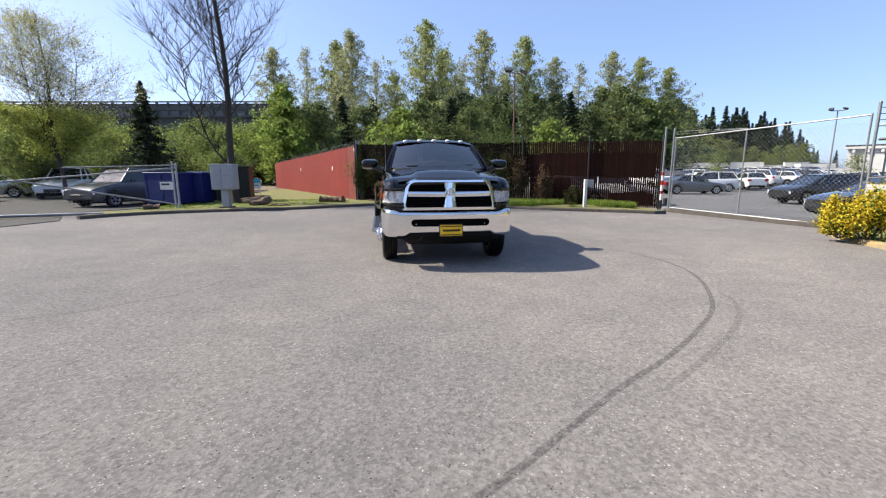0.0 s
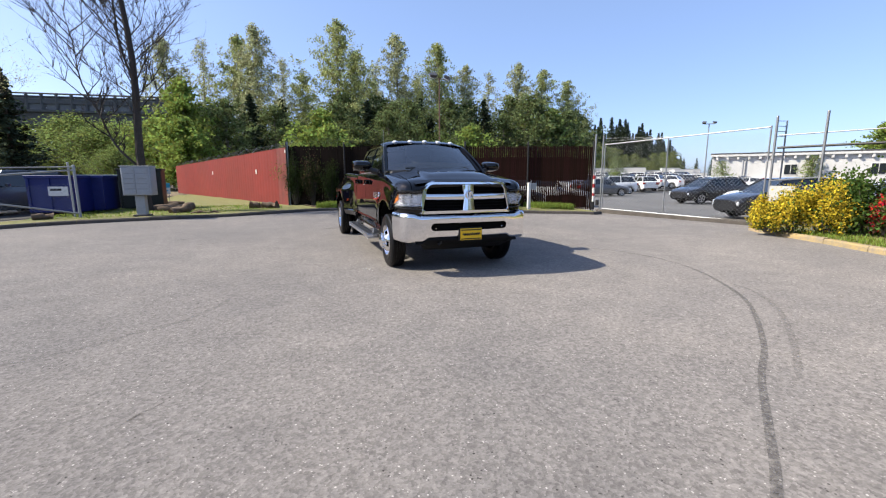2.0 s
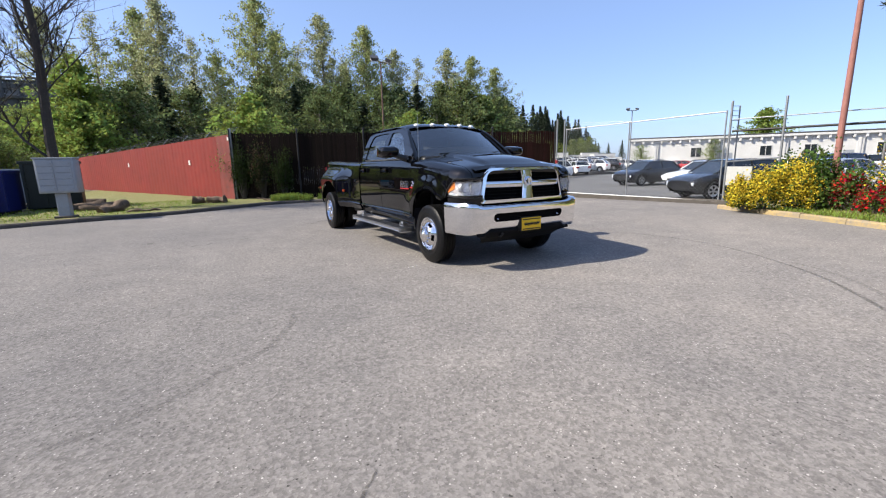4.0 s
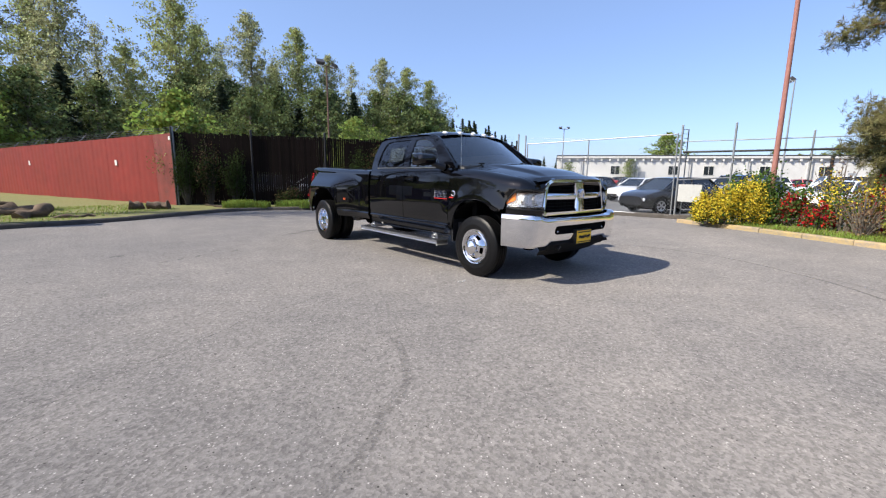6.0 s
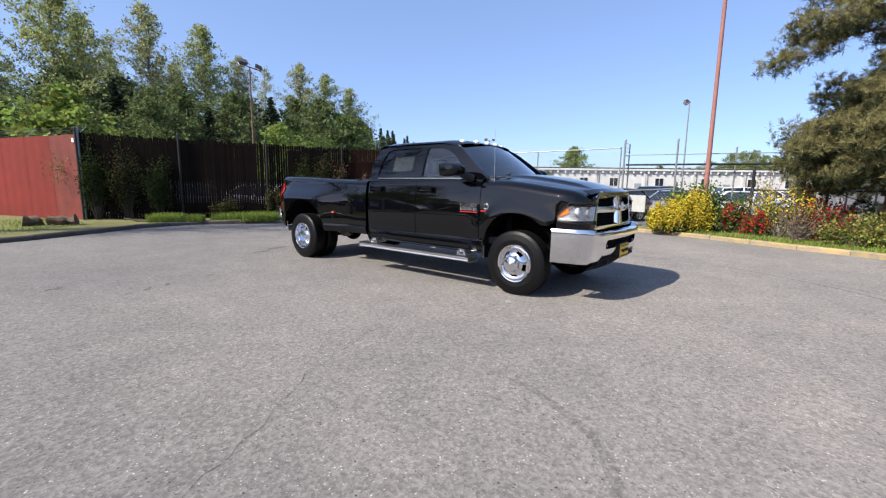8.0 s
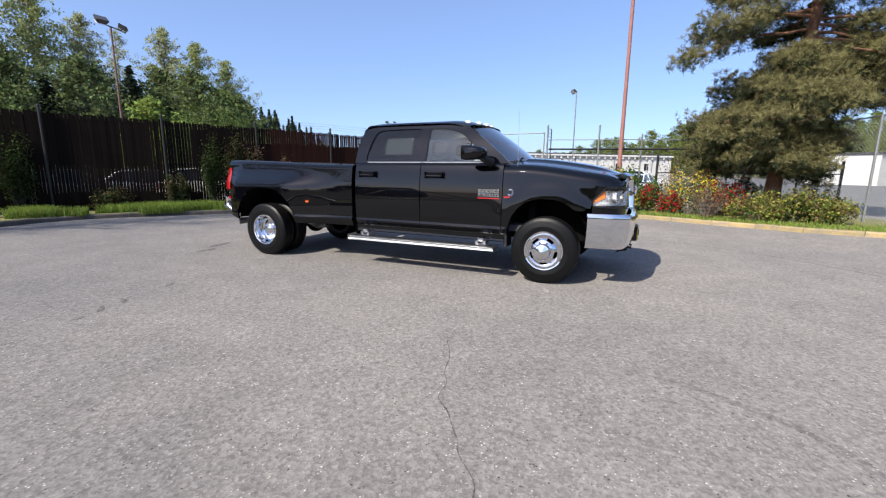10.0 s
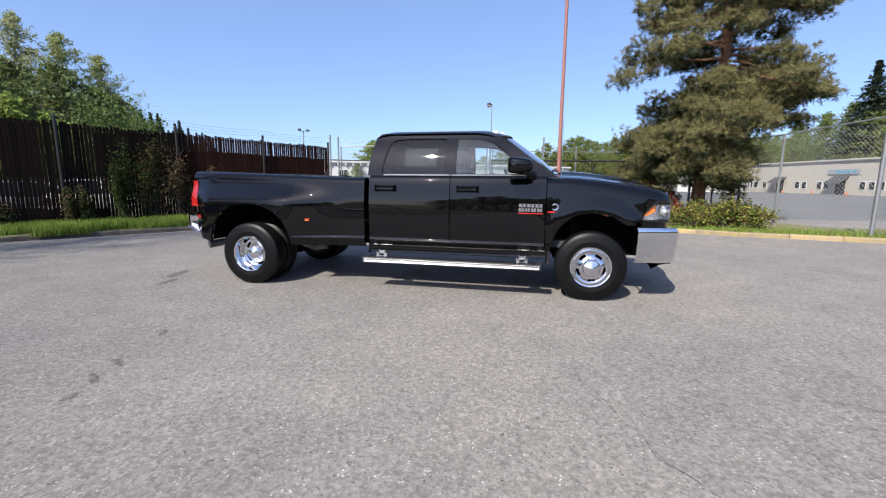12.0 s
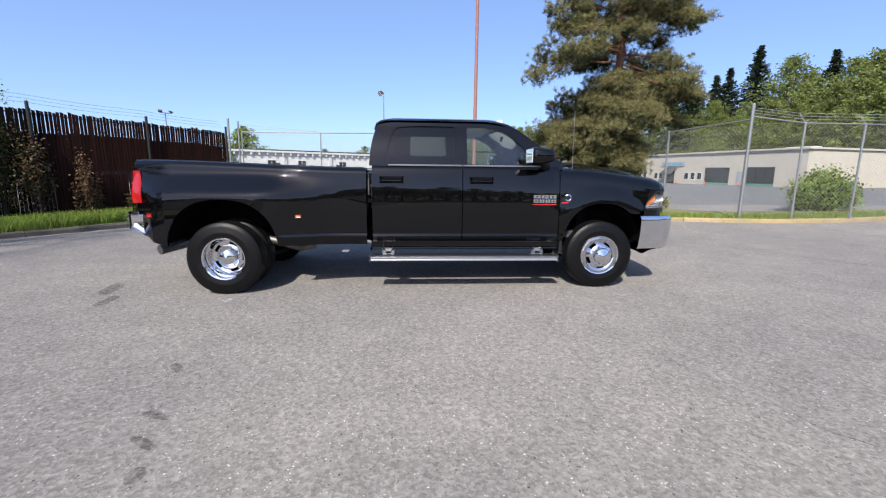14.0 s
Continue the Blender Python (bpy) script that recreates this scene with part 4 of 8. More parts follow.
# tail lamps and rear bumper
for side in (-1, 1):
    bm = bmesh.new()
    rows = []
    for i in range(9):
        t = i / 8
        z = lerp(1.0, 1.345, t)
        w = bed_width(5.2, z) + 0.004
        fwd = lerp(5.16, 5.215, t)
        rows.append([(side * (w - 0.02), fwd, z), (side * (w + 0.008), fwd + 0.005, z), (side * (w + 0.004), 5.285, z), (side * (w - 0.03), 5.318, z), (side * (w - 0.115), 5.312, z), (side * (w - 0.115), 5.26, z)])
    vs = grid(bm, rows)
    bm.faces.new(vs[0]); bm.faces.new(vs[-1][::-1])
    tl = part("tail_lamp", bm, M_RED, truck, "red tail lamp", smooth=True, angle=50)
    part("reversing_lens", boxm(side * 0.83, side * 0.90, 5.312, 5.322, 1.09, 1.15, 0.006), mat("clear_lens", (0.8, 0.78, 0.75), 0.15, coat=0.5), tl)
rb = part("rear_bumper", boxm(-0.94, 0.94, 5.24, 5.33, 0.70, 0.88, 0.03, 3), M_CHROME, truck, "bright chrome step bumper", smooth=True)
part("bumper_step", boxm(-0.86, 0.86, 5.25, 5.32, 0.875, 0.892, 0.004), M_TRIM, rb)
for side in (-1, 1):
    bm = boxm(side * 0.86, side * 1.0, 5.12, 5.335, 0.60, 0.876, 0.028, 3)
    for v in bm.verts:
        if v.co.z < 0.75:
            v.co.z += 0.13 * sstep(5.15, 5.33, v.co.y)
    part("bumper_corner", bm, M_CHROME, rb, smooth=True)
bm = tubem([(-0.78, 3.4, 0.50), (-0.80, 3.55, 0.47), (-0.62, 4.2, 0.60), (-0.72, 4.75, 0.55), (-0.86, 4.97, 0.49), (-1.0, 5.06, 0.475)], [0.05, 0.05, 0.05, 0.05, 0.05, 0.055], 12)
part("exhaust_pipe", bm, mat("dull_steel", (0.16, 0.155, 0.15), 0.5, metal=0.8, var=0.4, scale=12), truck, "steel tail pipe", smooth=True)

# ---- underside ----
for x in (-0.42, 0.42):
    part("frame_rail", boxm(x - 0.04, x + 0.04, -0.75, 5.2, 0.50, 0.66, 0.01), M_UNDER, truck)
for y in (0.0, WB):
    bm = bmesh.new()
    tube(bm, [(-0.8, y, 0.40), (0.8, y, 0.40)], 0.055, 10)
    bmesh.ops.create_uvsphere(bm, u_segments=12, v_segments=8, radius=0.17, matrix=Matrix.Translation((0.15 if y == 0 else 0, y, 0.40)))
    part("axle", bm, M_UNDER, truck, smooth=True)
part("drive_shaft", tubem([(0.1, 0.8, 0.55), (0, WB, 0.45)], 0.05, 8), M_UNDER, truck)
part("gearbox", boxm(-0.22, 0.3, 0.3, 1.6, 0.42, 0.7, 0.05, 2), M_UNDER, truck)
part("fuel_tank", boxm(0.48, 0.85, 1.9, 3.5, 0.42, 0.66, 0.04, 2), M_UNDER, truck)
part("engine_tray", boxm(-0.6, 0.6, -0.78, 0.4, 0.50, 0.72), M_UNDER, truck)
part("tow_hook", tubem([(-0.45, -0.86, 0.46), (-0.45, -0.95, 0.44), (-0.42, -0.95, 0.47), (-0.42, -0.86, 0.49)], 0.014, 8), M_TRIM, truck)
# wheel housings: half drums above each wheel
for side in (-1, 1):
    for y, ry, w0, w1 in ((0.0, 0.50, 0.55, 0.965), (WB, 0.60, 0.45, 1.10)):
        bm = bmesh.new()
        rows = []
        for k in range(15):
            a = math.pi * (k / 14)
            yy, zz = y + ry * math.cos(a), 0.56 + (ry - 0.06) * math.sin(a)
            rows.append([(side * w0, yy, 0.54), (side * w0, yy, zz), (side * w1, yy, zz)])
        grid(bm, rows)
        part("wheel_housing", bm, M_UNDER, truck)
    part("mud_guard", boxm(side * 0.75, side * 0.95, 0.46, 0.50, 0.42, 0.75, 0.01), M_TRIM, truck)

# ---- wheels ----
def tyre_mesh(w):
    bm = bmesh.new()
    R, r = TYRE_R, 0.222
    h = w / 2
    prof = [(r, -h * 0.82), (r + 0.012, -h * 0.93), (r + 0.06, -h * 1.02), (r + 0.075, -h * 1.03), (r + 0.08, -h * 1.015), (R - 0.055, -h * 0.98), (R - 0.025, -h * 0.90), (R - 0.006, -h * 0.78)]
    tread = []
    for c in (-0.52, -0.18, 0.18, 0.52):
        tread += [(R, h * (c - 0.13)), (R, h * (c + 0.13)), (R - 0.012, h * (c + 0.14)), (R - 0.012, h * (c + 0.20))]
    prof += tread[:-2] + [(a, -b) for a, b in prof[::-1]]
    lathe(bm, prof, 56, "x")
    return bm


def rim_mesh(face, holes=5):
    """The wheel's face: radius and outward offset pairs, with hand holes."""
    bm = bmesh.new()
    seg = 80
    h0, h1 = [i for i, p in enumerate(face) if p[2] == 1][0], [i for i, p in enumerate(face) if p[2] == 1][-1]
    def skip(i, k):
        u = (k * holes / seg) % 1
        return h0 <= i < h1 and abs(u - 0.5) < 0.19
    lathe(bm, [(r, x) for r, x, f in face], seg, "x", skip)
    return bm


FRONT_FACE = [(0.222, -0.10, 0), (0.228, -0.012, 0), (0.235, 0.0, 0), (0.231, 0.008, 0), (0.218, 0.004, 0), (0.205, -0.03, 0), (0.195, -0.038, 0), (0.178, -0.02, 0), (0.165, -0.002, 1), (0.15, 0.018, 1), (0.135, 0.03, 1), (0.115, 0.042, 0), (0.10, 0.046, 0), (0.098, 0.075, 0), (0.088, 0.09, 0), (0.07, 0.095, 0), (0.06, 0.098, 0), (0.03, 0.112, 0), (0.002, 0.116, 0)]
REAR_FACE = [(0.222, -0.20, 0), (0.228, -0.012, 0), (0.235, 0.0, 0), (0.231, 0.008, 0), (0.218, 0.004, 0), (0.21, -0.02, 0), (0.204, -0.10, 0), (0.196, -0.135, 0), (0.188, -0.15, 0), (0.172, -0.158, 1), (0.155, -0.16, 1), (0.14, -0.162, 1), (0.12, -0.158, 0), (0.105, -0.15, 0), (0.10, -0.085, 0), (0.09, -0.07, 0), (0.07, -0.062, 0), (0.035, -0.05, 0), (0.002, -0.046, 0)]


def wheel(side, x, y, w, face, turn):
    root = new("wheel")
    root.parent = truck
    root.matrix_basis = pose(x, y, TYRE_R - 0.004, 0, 0, 0 if side > 0 else 180) @ pose(0, 0, 0, turn)
    part("tyre", tyre_mesh(w), M_TYRE, root, smooth=True, angle=30)
    if face:
        rim = part("rim", rim_mesh(face), M_CHROME, root, "polished chrome rim", smooth=True, angle=40)
        rim.matrix_basis = pose(w / 2 - 0.008, 0, 0)
        bm = bmesh.new()
        lathe(bm, [(0.224, -0.02), (0.224, 0.02), (0.001, 0.02)], 32, "x")
        ob = part("brake_drum", bm, M_UNDER, root)
        ob.matrix_basis = pose(w / 2 - (0.12 if face is FRONT_FACE else 0.22), 0, 0)
        for k in range(8):
            a = k * math.tau / 8
            bm = bmesh.new()
            r0, xx = 0.109, (w / 2 + 0.035 if face is FRONT_FACE else w / 2 - 0.165)
            lathe(bm, [(0.0125, 0), (0.0125, 0.022), (0.008, 0.03), (0.001, 0.03)], 8, "x")
            nut = part("wheel_nut", bm, M_CHROME, root, smooth=True)
            nut.matrix_basis = pose(xx, r0 * math.cos(a), r0 * math.sin(a))
    return root


for side in (-1, 1):
    wheel(side, side * 0.87, 0.0, 0.235, FRONT_FACE, 20 if side < 0 else 47)
    wheel(side, side * 1.06, WB, 0.235, REAR_FACE, 33)
    wheel(side, side * 0.775, WB, 0.235, None, 0)

# running boards
for side in (-1, 1):
    rbd = new("running_board")
    rbd.parent = truck
    part("board", boxm(side * 0.985, side * 1.15, 0.57, 2.72, 0.375, 0.425, 0.018, 3), M_ALU, rbd, "silver side step", smooth=True)
    part("tread_strip", boxm(side * 1.0, side * 1.13, 0.62, 2.67, 0.4255, 0.431), M_TRIM, rbd)
    for y in (0.78, 2.52):
        bm = bmesh.new()
        box(bm, side * 0.80, side * 1.03, y - 0.03, y + 0.03, 0.43, 0.465, 0.006)
        box(bm, side * 0.985, side * 1.03, y - 0.07, y + 0.07, 0.428, 0.475, 0.006)
        box(bm, side * 0.99, side * 1.02, y - 0.04, y + 0.04, 0.47, 0.50, 0.008)
        part("step_bracket", bm, M_ALU, rbd)

# ---- fences, gate and posts ----
M_GALV = mat("galvanised_steel", (0.30, 0.31, 0.32), 0.5, metal=0.6, var=0.25, scale=12)
M_WIRE = mat("fence_wire", (0.38, 0.39, 0.4), 0.5, metal=0.4)
M_REDPAINT = mat("red_fence_paint", (0.205, 0.03, 0.023), 0.7, spec=0.25, var=0.4, scale=0.35, bump=0.25, bscale=12, rand=0.03, color2=(0.145, 0.024, 0.02))
M_SLAT = mat("dark_slat", (0.014, 0.0095, 0.0075), 0.9, spec=0.1, var=0.5, scale=4, stretch=(4, 4, 0.5), rand=0.3)
M_SLAT_RED = mat("redbrown_slat", (0.036, 0.015, 0.011), 0.9, spec=0.1, var=0.5, scale=4, stretch=(4, 4, 0.5), rand=0.25)
M_WHITEPAINT = mat("white_paint", (0.72, 0.72, 0.7), 0.55, var=0.25, scale=6)
M_RUSTPOLE = mat("rust_red_pole", (0.33, 0.15, 0.125), 0.75, var=0.4, scale=4, bump=0.3, bscale=40, color2=(0.23, 0.10, 0.085))
M_GREYBOX = mat("grey_enamel", (0.30, 0.32, 0.34), 0.5, var=0.15, scale=5)
M_BLACKSTEEL = mat("black_steel", (0.015, 0.015, 0.016), 0.5, var=0.3, scale=10)
M_WOOD = mat("weathered_log", (0.16, 0.11, 0.075), 0.9, var=0.5, scale=8, bump=0.6, bscale=30)
M_BARK = mat("bark", (0.10, 0.075, 0.055), 0.95, var=0.5, scale=6, bump=0.8, bscale=25)

C0, G0 = Vector((-2.25, 14.9, 0.1)), Vector((10.0, 8.85, -0.02))


def chain_link(name, p, q, height, parent, cell=0.085, r=0.0017, material=None):
    """Woven wire between two feet p and q: slanting wires in both directions, as thin three-sided rods."""
    p, q = Vector(p), Vector(q)
    d = q - p
    L = d.length
    u = d / L
    side = Vector((u.y, -u.x, 0)).normalized()
    verts, faces = [], []

    def rod(a, b, dep):
        i = len(verts)
        w = (b - a).normalized()
        n = w.cross(side)
        for e in (a, b):
            for k in range(3):
                ang = k * math.tau / 3
                verts.append(e + side * (dep + r * math.cos(ang)) + n * r * math.sin(ang))
        for k in range(3):
            faces.append((i + k, i + (k + 1) % 3, i + 3 + (k + 1) % 3, i + 3 + k))

    up = Vector((0, 0, 1))
    n = int((L + height) / cell)
    for k in range(n + 1):
        s = k * cell
        a0, a1 = max(0, s - L), min(height, s)
        if a1 > a0 + 0.01:
            rod(p + u * (s - a0) + up * a0, p + u * (s - a1) + up * a1, 0.003)
        s2 = k * cell - height
        b0, b1 = max(0, -s2), min(height, L - s2)
        if b1 > b0 + 0.01:
            rod(p + u * (s2 + b0) + up * b0, p + u * (s2 + b1) + up * b1, -0.003)
    ob = pieces(name, verts, faces, material or M_WIRE, parent)
    return ob


def post(parent, x, y, z0, z1, r=0.03, name="post", material=None, cap=True):
    bm = bmesh.new()
    tube(bm, [(x, y, z0), (x, y, z1)], r, 12)
    if cap:
        tube(bm, [(x, y, z1), (x, y, z1 + r * 0.6), (x, y, z1 + r)], [r * 1.15, r * 1.0, r * 0.3], 12)
    return part(name, bm, material or M_GALV, parent, smooth=True)


def rail(parent, a, b, r=0.021, name="rail", material=None):
    return part(name, tubem([a, b], r, 8), material or M_GALV, parent, smooth=True)


# red board fence
red = thing("board_fence", pose(0, 0, 0), "red-painted sheet fence with barbed wire along the lawn", "fence")
rd = Vector((-0.377, 0.926, 0)).normalized()
rn = Vector((-rd.y, rd.x, 0))
M_REDDARK = mat("stained_red_paint", (0.20, 0.032, 0.024), 0.65, var=0.55, scale=2.2, bump=0.25, bscale=12, color2=(0.10, 0.025, 0.02))
RN, RP = 20, 1.2
for k in range(RN):
    a, b = C0 + rd * (k * RP + 0.004), C0 + rd * ((k + 1) * RP - 0.004)
    bm = bmesh.new()
    rows = []
    for i in range(13):
        s = i / 12
        h = lerp(2.66, 2.30, (k + s) / RN)
        bow = 0.006 * math.sin(i * math.pi / 2) + 0.02 * math.sin((k + s) * 0.8)
        p = a.lerp(b, s) + rn * bow
        rows.append([tuple(p - rn * 0.02), tuple(p + rn * 0.0), tuple(p + Vector((0, 0, h))), tuple(p - rn * 0.02 + Vector((0, 0, h)))])
    vs = grid(bm, rows, close=True)
    bm.faces.new(vs[0])
    bm.faces.new(vs[-1][::-1])
    part("panel", bm, M_REDDARK if k == 0 else M_REDPAINT, red, smooth=True, angle=40)
for k in range(0, RN + 1, 2):
    p = C0 + rd * (k * RP) - rn * 0.06
    post(red, p.x, p.y, p.z - 0.1, p.z + 2.62 - 0.018 * k, 0.035)
    e = p + Vector((0, 0, 2.65 - 0.018 * k))
    part("barb_arm", tubem([e, e - rn * 0.28 + Vector((0, 0, 0.30))], 0.012, 6), M_GALV, red)
for j in range(3):
    s = 0.33 * (j + 1)
    a = C0 - rn * (0.06 + 0.28 * s) + Vector((0, 0, 2.65 + 0.30 * s))
    bpt = C0 + rd * (RN * RP) - rn * (0.06 + 0.28 * s) + Vector((0, 0, 2.29 + 0.30 * s))
    bm = bmesh.new()
    tube(bm, [a.lerp(bpt, i / 40) - Vector((0, 0, 0.02 * abs(math.sin(i * math.pi / 4)))) for i in range(41)], 0.008, 4)
    part("barbed_wire", bm, M_BLACKSTEEL, red)
for s, z, w, h in ((0.10, 2.58, 0.10, 0.13), (4.05, 1.70, 0.16, 0.22), (12.4, 1.72, 0.16, 0.22)):
    p = C0 + rd * s + rn * 0.045
    bm = bmesh.new()
    box(bm, -w / 2, w / 2, -0.004, 0.004, -h / 2, h / 2)
    sg = part("notice", bm, M_WHITEPAINT, red, "small white notice")
    sg.matrix_basis = pose(p.x, p.y, z, 0, 0, math.degrees(math.atan2(rd.y, rd.x)))
post(red, C0.x + 0.02, C0.y - 0.03, 0.0, 2.95, 0.045, "corner_post")

# dark slatted fence up to the gate
sl = thing("slatted_fence", pose(0, 0, 0), "dark brown slatted wire fence overgrown with weeds and vines", "fence")
sd = (G0 - C0)
SL = sd.length
sd.normalize()
sn = Vector((sd.y, -sd.x, 0)).normalized()
rng = random.Random(7)
SP = 0.080
NS = int(SL / SP)


def slat_mesh(w, h):
    bm = bmesh.new()
    box(bm, -w / 2, w / 2, -0.006, 0.006, 0, h)
    for v in bm.verts:
        if v.co.z > h - 0.01 and v.co.x > 0:
            v.co.z -= 0.015
    me = bpy.data.meshes.new("slat")
    bm.to_mesh(me)
    bm.free()
    return me


slat_kinds = []
for slat_mat, widths in ((M_SLAT, (0.074, 0.076, 0.071)), (M_SLAT, (0.068, 0.070, 0.066)), (M_SLAT_RED, (0.065, 0.067, 0.062))):
    kind = [slat_mesh(w, h) for w, h in zip(widths * 2, (2.66, 2.68, 2.65, 2.67, 2.71, 2.66))]
    for me in kind:
        me.materials.append(slat_mat)
    slat_kinds.append(kind)
turn_s = math.degrees(math.atan2(sd.y, sd.x))
for k in range(NS):
    u = (k + 0.5) / NS
    p = C0.lerp(G0, u)
    ob = new("slat", rng.choice(slat_kinds[2 if u > 0.62 else (1 if u > 0.42 else 0)]))
    ob.parent = sl
    ob.matrix_basis = pose(p.x, p.y, p.z + 0.03 + rng.uniform(-0.012, 0.012), 0, rng.gauss(0, 0.12), turn_s + rng.gauss(0, 0.8))
for k in range(6):
    p = C0.lerp(G0, k / 5) - sn * -0.05
    post(sl, p.x, p.y, p.z - 0.1, p.z + 2.85, 0.036, material=M_BLACKSTEEL)
for z in (0.12, 1.4, 2.6):
    rail(sl, C0 - sn * 0.03 + Vector((0, 0, z)), G0 - sn * 0.03 + Vector((0, 0, z)), 0.018, material=M_BLACKSTEEL)
for j in range(3):
    bm = bmesh.new()
    tube(bm, [C0.lerp(G0, i / 30) - sn * (0.1 + 0.1 * j) + Vector((0, 0, 2.86 + 0.1 * j - 0.03 * abs(math.sin(i * math.pi / 6)))) for i in range(31)], 0.0028, 4)
    part("barbed_wire", bm, M_BLACKSTEEL, sl)
# solid boards over the middle bays and the low patched stretch by the gate
for s0, s1, z0, z1 in ((0.01, 0.17, 0.2, 2.55), (0.17, 0.375, 1.28, 2.6), (0.455, 0.56, 1.35, 2.55), (0.56, 0.985, 1.24, 2.2), (0.18, 0.47, 0.05, 0.55), (0.625, 0.75, 0.24, 1.2), (0.86, 0.985, 0.12, 0.62)):
    a, b = C0.lerp(G0, s0) - sn * 0.03, C0.lerp(G0, s1) - sn * 0.03
    nb = max(3, int((b - a).length / 0.6))
    for k in range(nb):
        p0, p1 = a.lerp(b, (k + 0.01) / nb), a.lerp(b, (k + 0.99) / nb)
        bm = bmesh.new()
        q = sn * 0.012
        slab(bm, [(p0 + q).xy, (p1 + q).xy, (p1 - q).xy, (p0 - q).xy], p0.z + z0 + rng.uniform(-0.05, 0.05), p0.z + z1 + rng.uniform(-0.04, 0.04))
        part("board", bm, M_SLAT_RED if s0 > 0.5 else M_SLAT, sl)

# sliding chain-link gate
gate = thing("sliding_gate", pose(0, 0, 0), "closed galvanised chain-link gate across the car park entrance", "gate")
ga, gb = Vector((10.18, 8.35, -0.02)), Vector((11.40, 2.62, -0.12))
gh, rise = 2.74, 0.24
post(gate, 10.0, 8.72, -0.1, 3.12, 0.034, "gate_post")
post(gate, 10.16, 8.45, -0.1, 3.05, 0.03, "gate_post")
for t in (0.0, 0.46, 1.0):
    p = ga.lerp(gb, t)
    post(gate, p.x, p.y, p.z + 0.06, p.z + gh + rise * t, 0.023, "upright")
rail(gate, ga + Vector((0, 0, 0.08)), gb + Vector((0, 0, 0.08)), 0.028)
rail(gate, ga + Vector((0, 0, gh - 0.02)), gb + Vector((0, 0, gh + rise - 0.02)), 0.021)
chain_link("mesh", ga + Vector((0, 0, 0.08)), gb + Vector((0, 0, 0.16)), gh - 0.1, gate, cell=0.13, r=0.0024)
for j in range(2):
    rail(gate, ga + Vector((0.06, 0.03, gh + 0.12 * (j + 1))), ga.lerp(gb, 0.46) + Vector((0.06, 0.03, gh + rise * 0.5 + 0.02)), 0.004, "barbed_wire")
bx = part("post_sleeve", tubem([(0, 0, 0.0), (0, 0, 1.46)], 0.052, 14), M_WHITEPAINT, gate, "white post sleeve with worn red bands", smooth=True)
bx.matrix_basis = pose(10.0, 8.70, 0.0)
M_REDTAPE = mat("red_tape", (0.33, 0.02, 0.025), 0.5, var=0.4, scale=9)
for z0, z1, band in ((1.30, 1.45, M_REDTAPE), (0.93, 1.10, M_REDTAPE), (0.58, 0.70, M_REDTAPE), (0.0, 0.34, M_BLACKSTEEL)):
    part("marker_band", tubem([(0, 0, z0), (0, 0, z1)], 0.056, 14), band, bx, smooth=True)
lb = part("lock_box", boxm(-0.07, 0.07, -0.05, 0.05, 0.18, 0.42, 0.015, 2), M_BLACKSTEEL, gate, "small black lock box")
lb.matrix_basis = pose(10.1, 8.56, 0.0, 0, 0, 20)
sill = boxm(0, (gb - ga).length + 1.2, -0.09, 0.09, -0.1, 0.07, 0.02)
ob = tagged(finish(sill, "gate_sill", M_KERB), "chipped concrete strip under the sliding gate", "kerb", kind="structure")
ob.matrix_basis = Matrix.Translation((ga.x + 0.0, ga.y + 0.3, -0.06)) @ Matrix.Rotation(math.atan2(gb.y - ga.y, gb.x - ga.x), 4, "Z")

# tall guide posts where the gate slides back, with rails
guide = thing("gate_guide", pose(0, 0, 0), "tall galvanised guide posts with rails for the sliding gate", "gate frame")
post(guide, 11.44, 2.5, -0.3, 3.12, 0.034)
post(guide, 11.75, 2.42, -0.3, 3.0, 0.022)
for z in (2.55, 2.7, 2.85, 3.0):
    rail(guide, (11.44, 2.5, z), (11.75, 2.42, z), 0.009)
post(guide, 10.05, 0.45, -0.1, 2.92, 0.029)
post(guide, 12.6, -0.9, -0.1, 2.8, 0.028)
post(guide, 13.2, -3.9, -0.1, 2.8, 0.028)
rail(guide, (11.5, 2.45, 2.22), (13.6, -6.2, 2.22), 0.034, material=M_BLACKSTEEL)
rail(guide, (11.5, 2.45, 2.58), (13.6, -6.2, 2.58), 0.016)
rail(guide, (11.44, 2.5, 1.25), (10.05, 0.45, 1.35), 0.022)
chain_link("mesh", (11.5, 2.45, -0.1), (13.2, -3.9, 0.05), 1.25, guide, cell=0.1)
part("grey_panel", boxm(-0.45, 0.45, -0.02, 0.02, 0.6, 1.2), mat("pale_panel", (0.42, 0.42, 0.4), 0.6, var=0.2, scale=3), guide).matrix_basis = pose(11.15, 1.95, -0.1, 0, 0, 72)

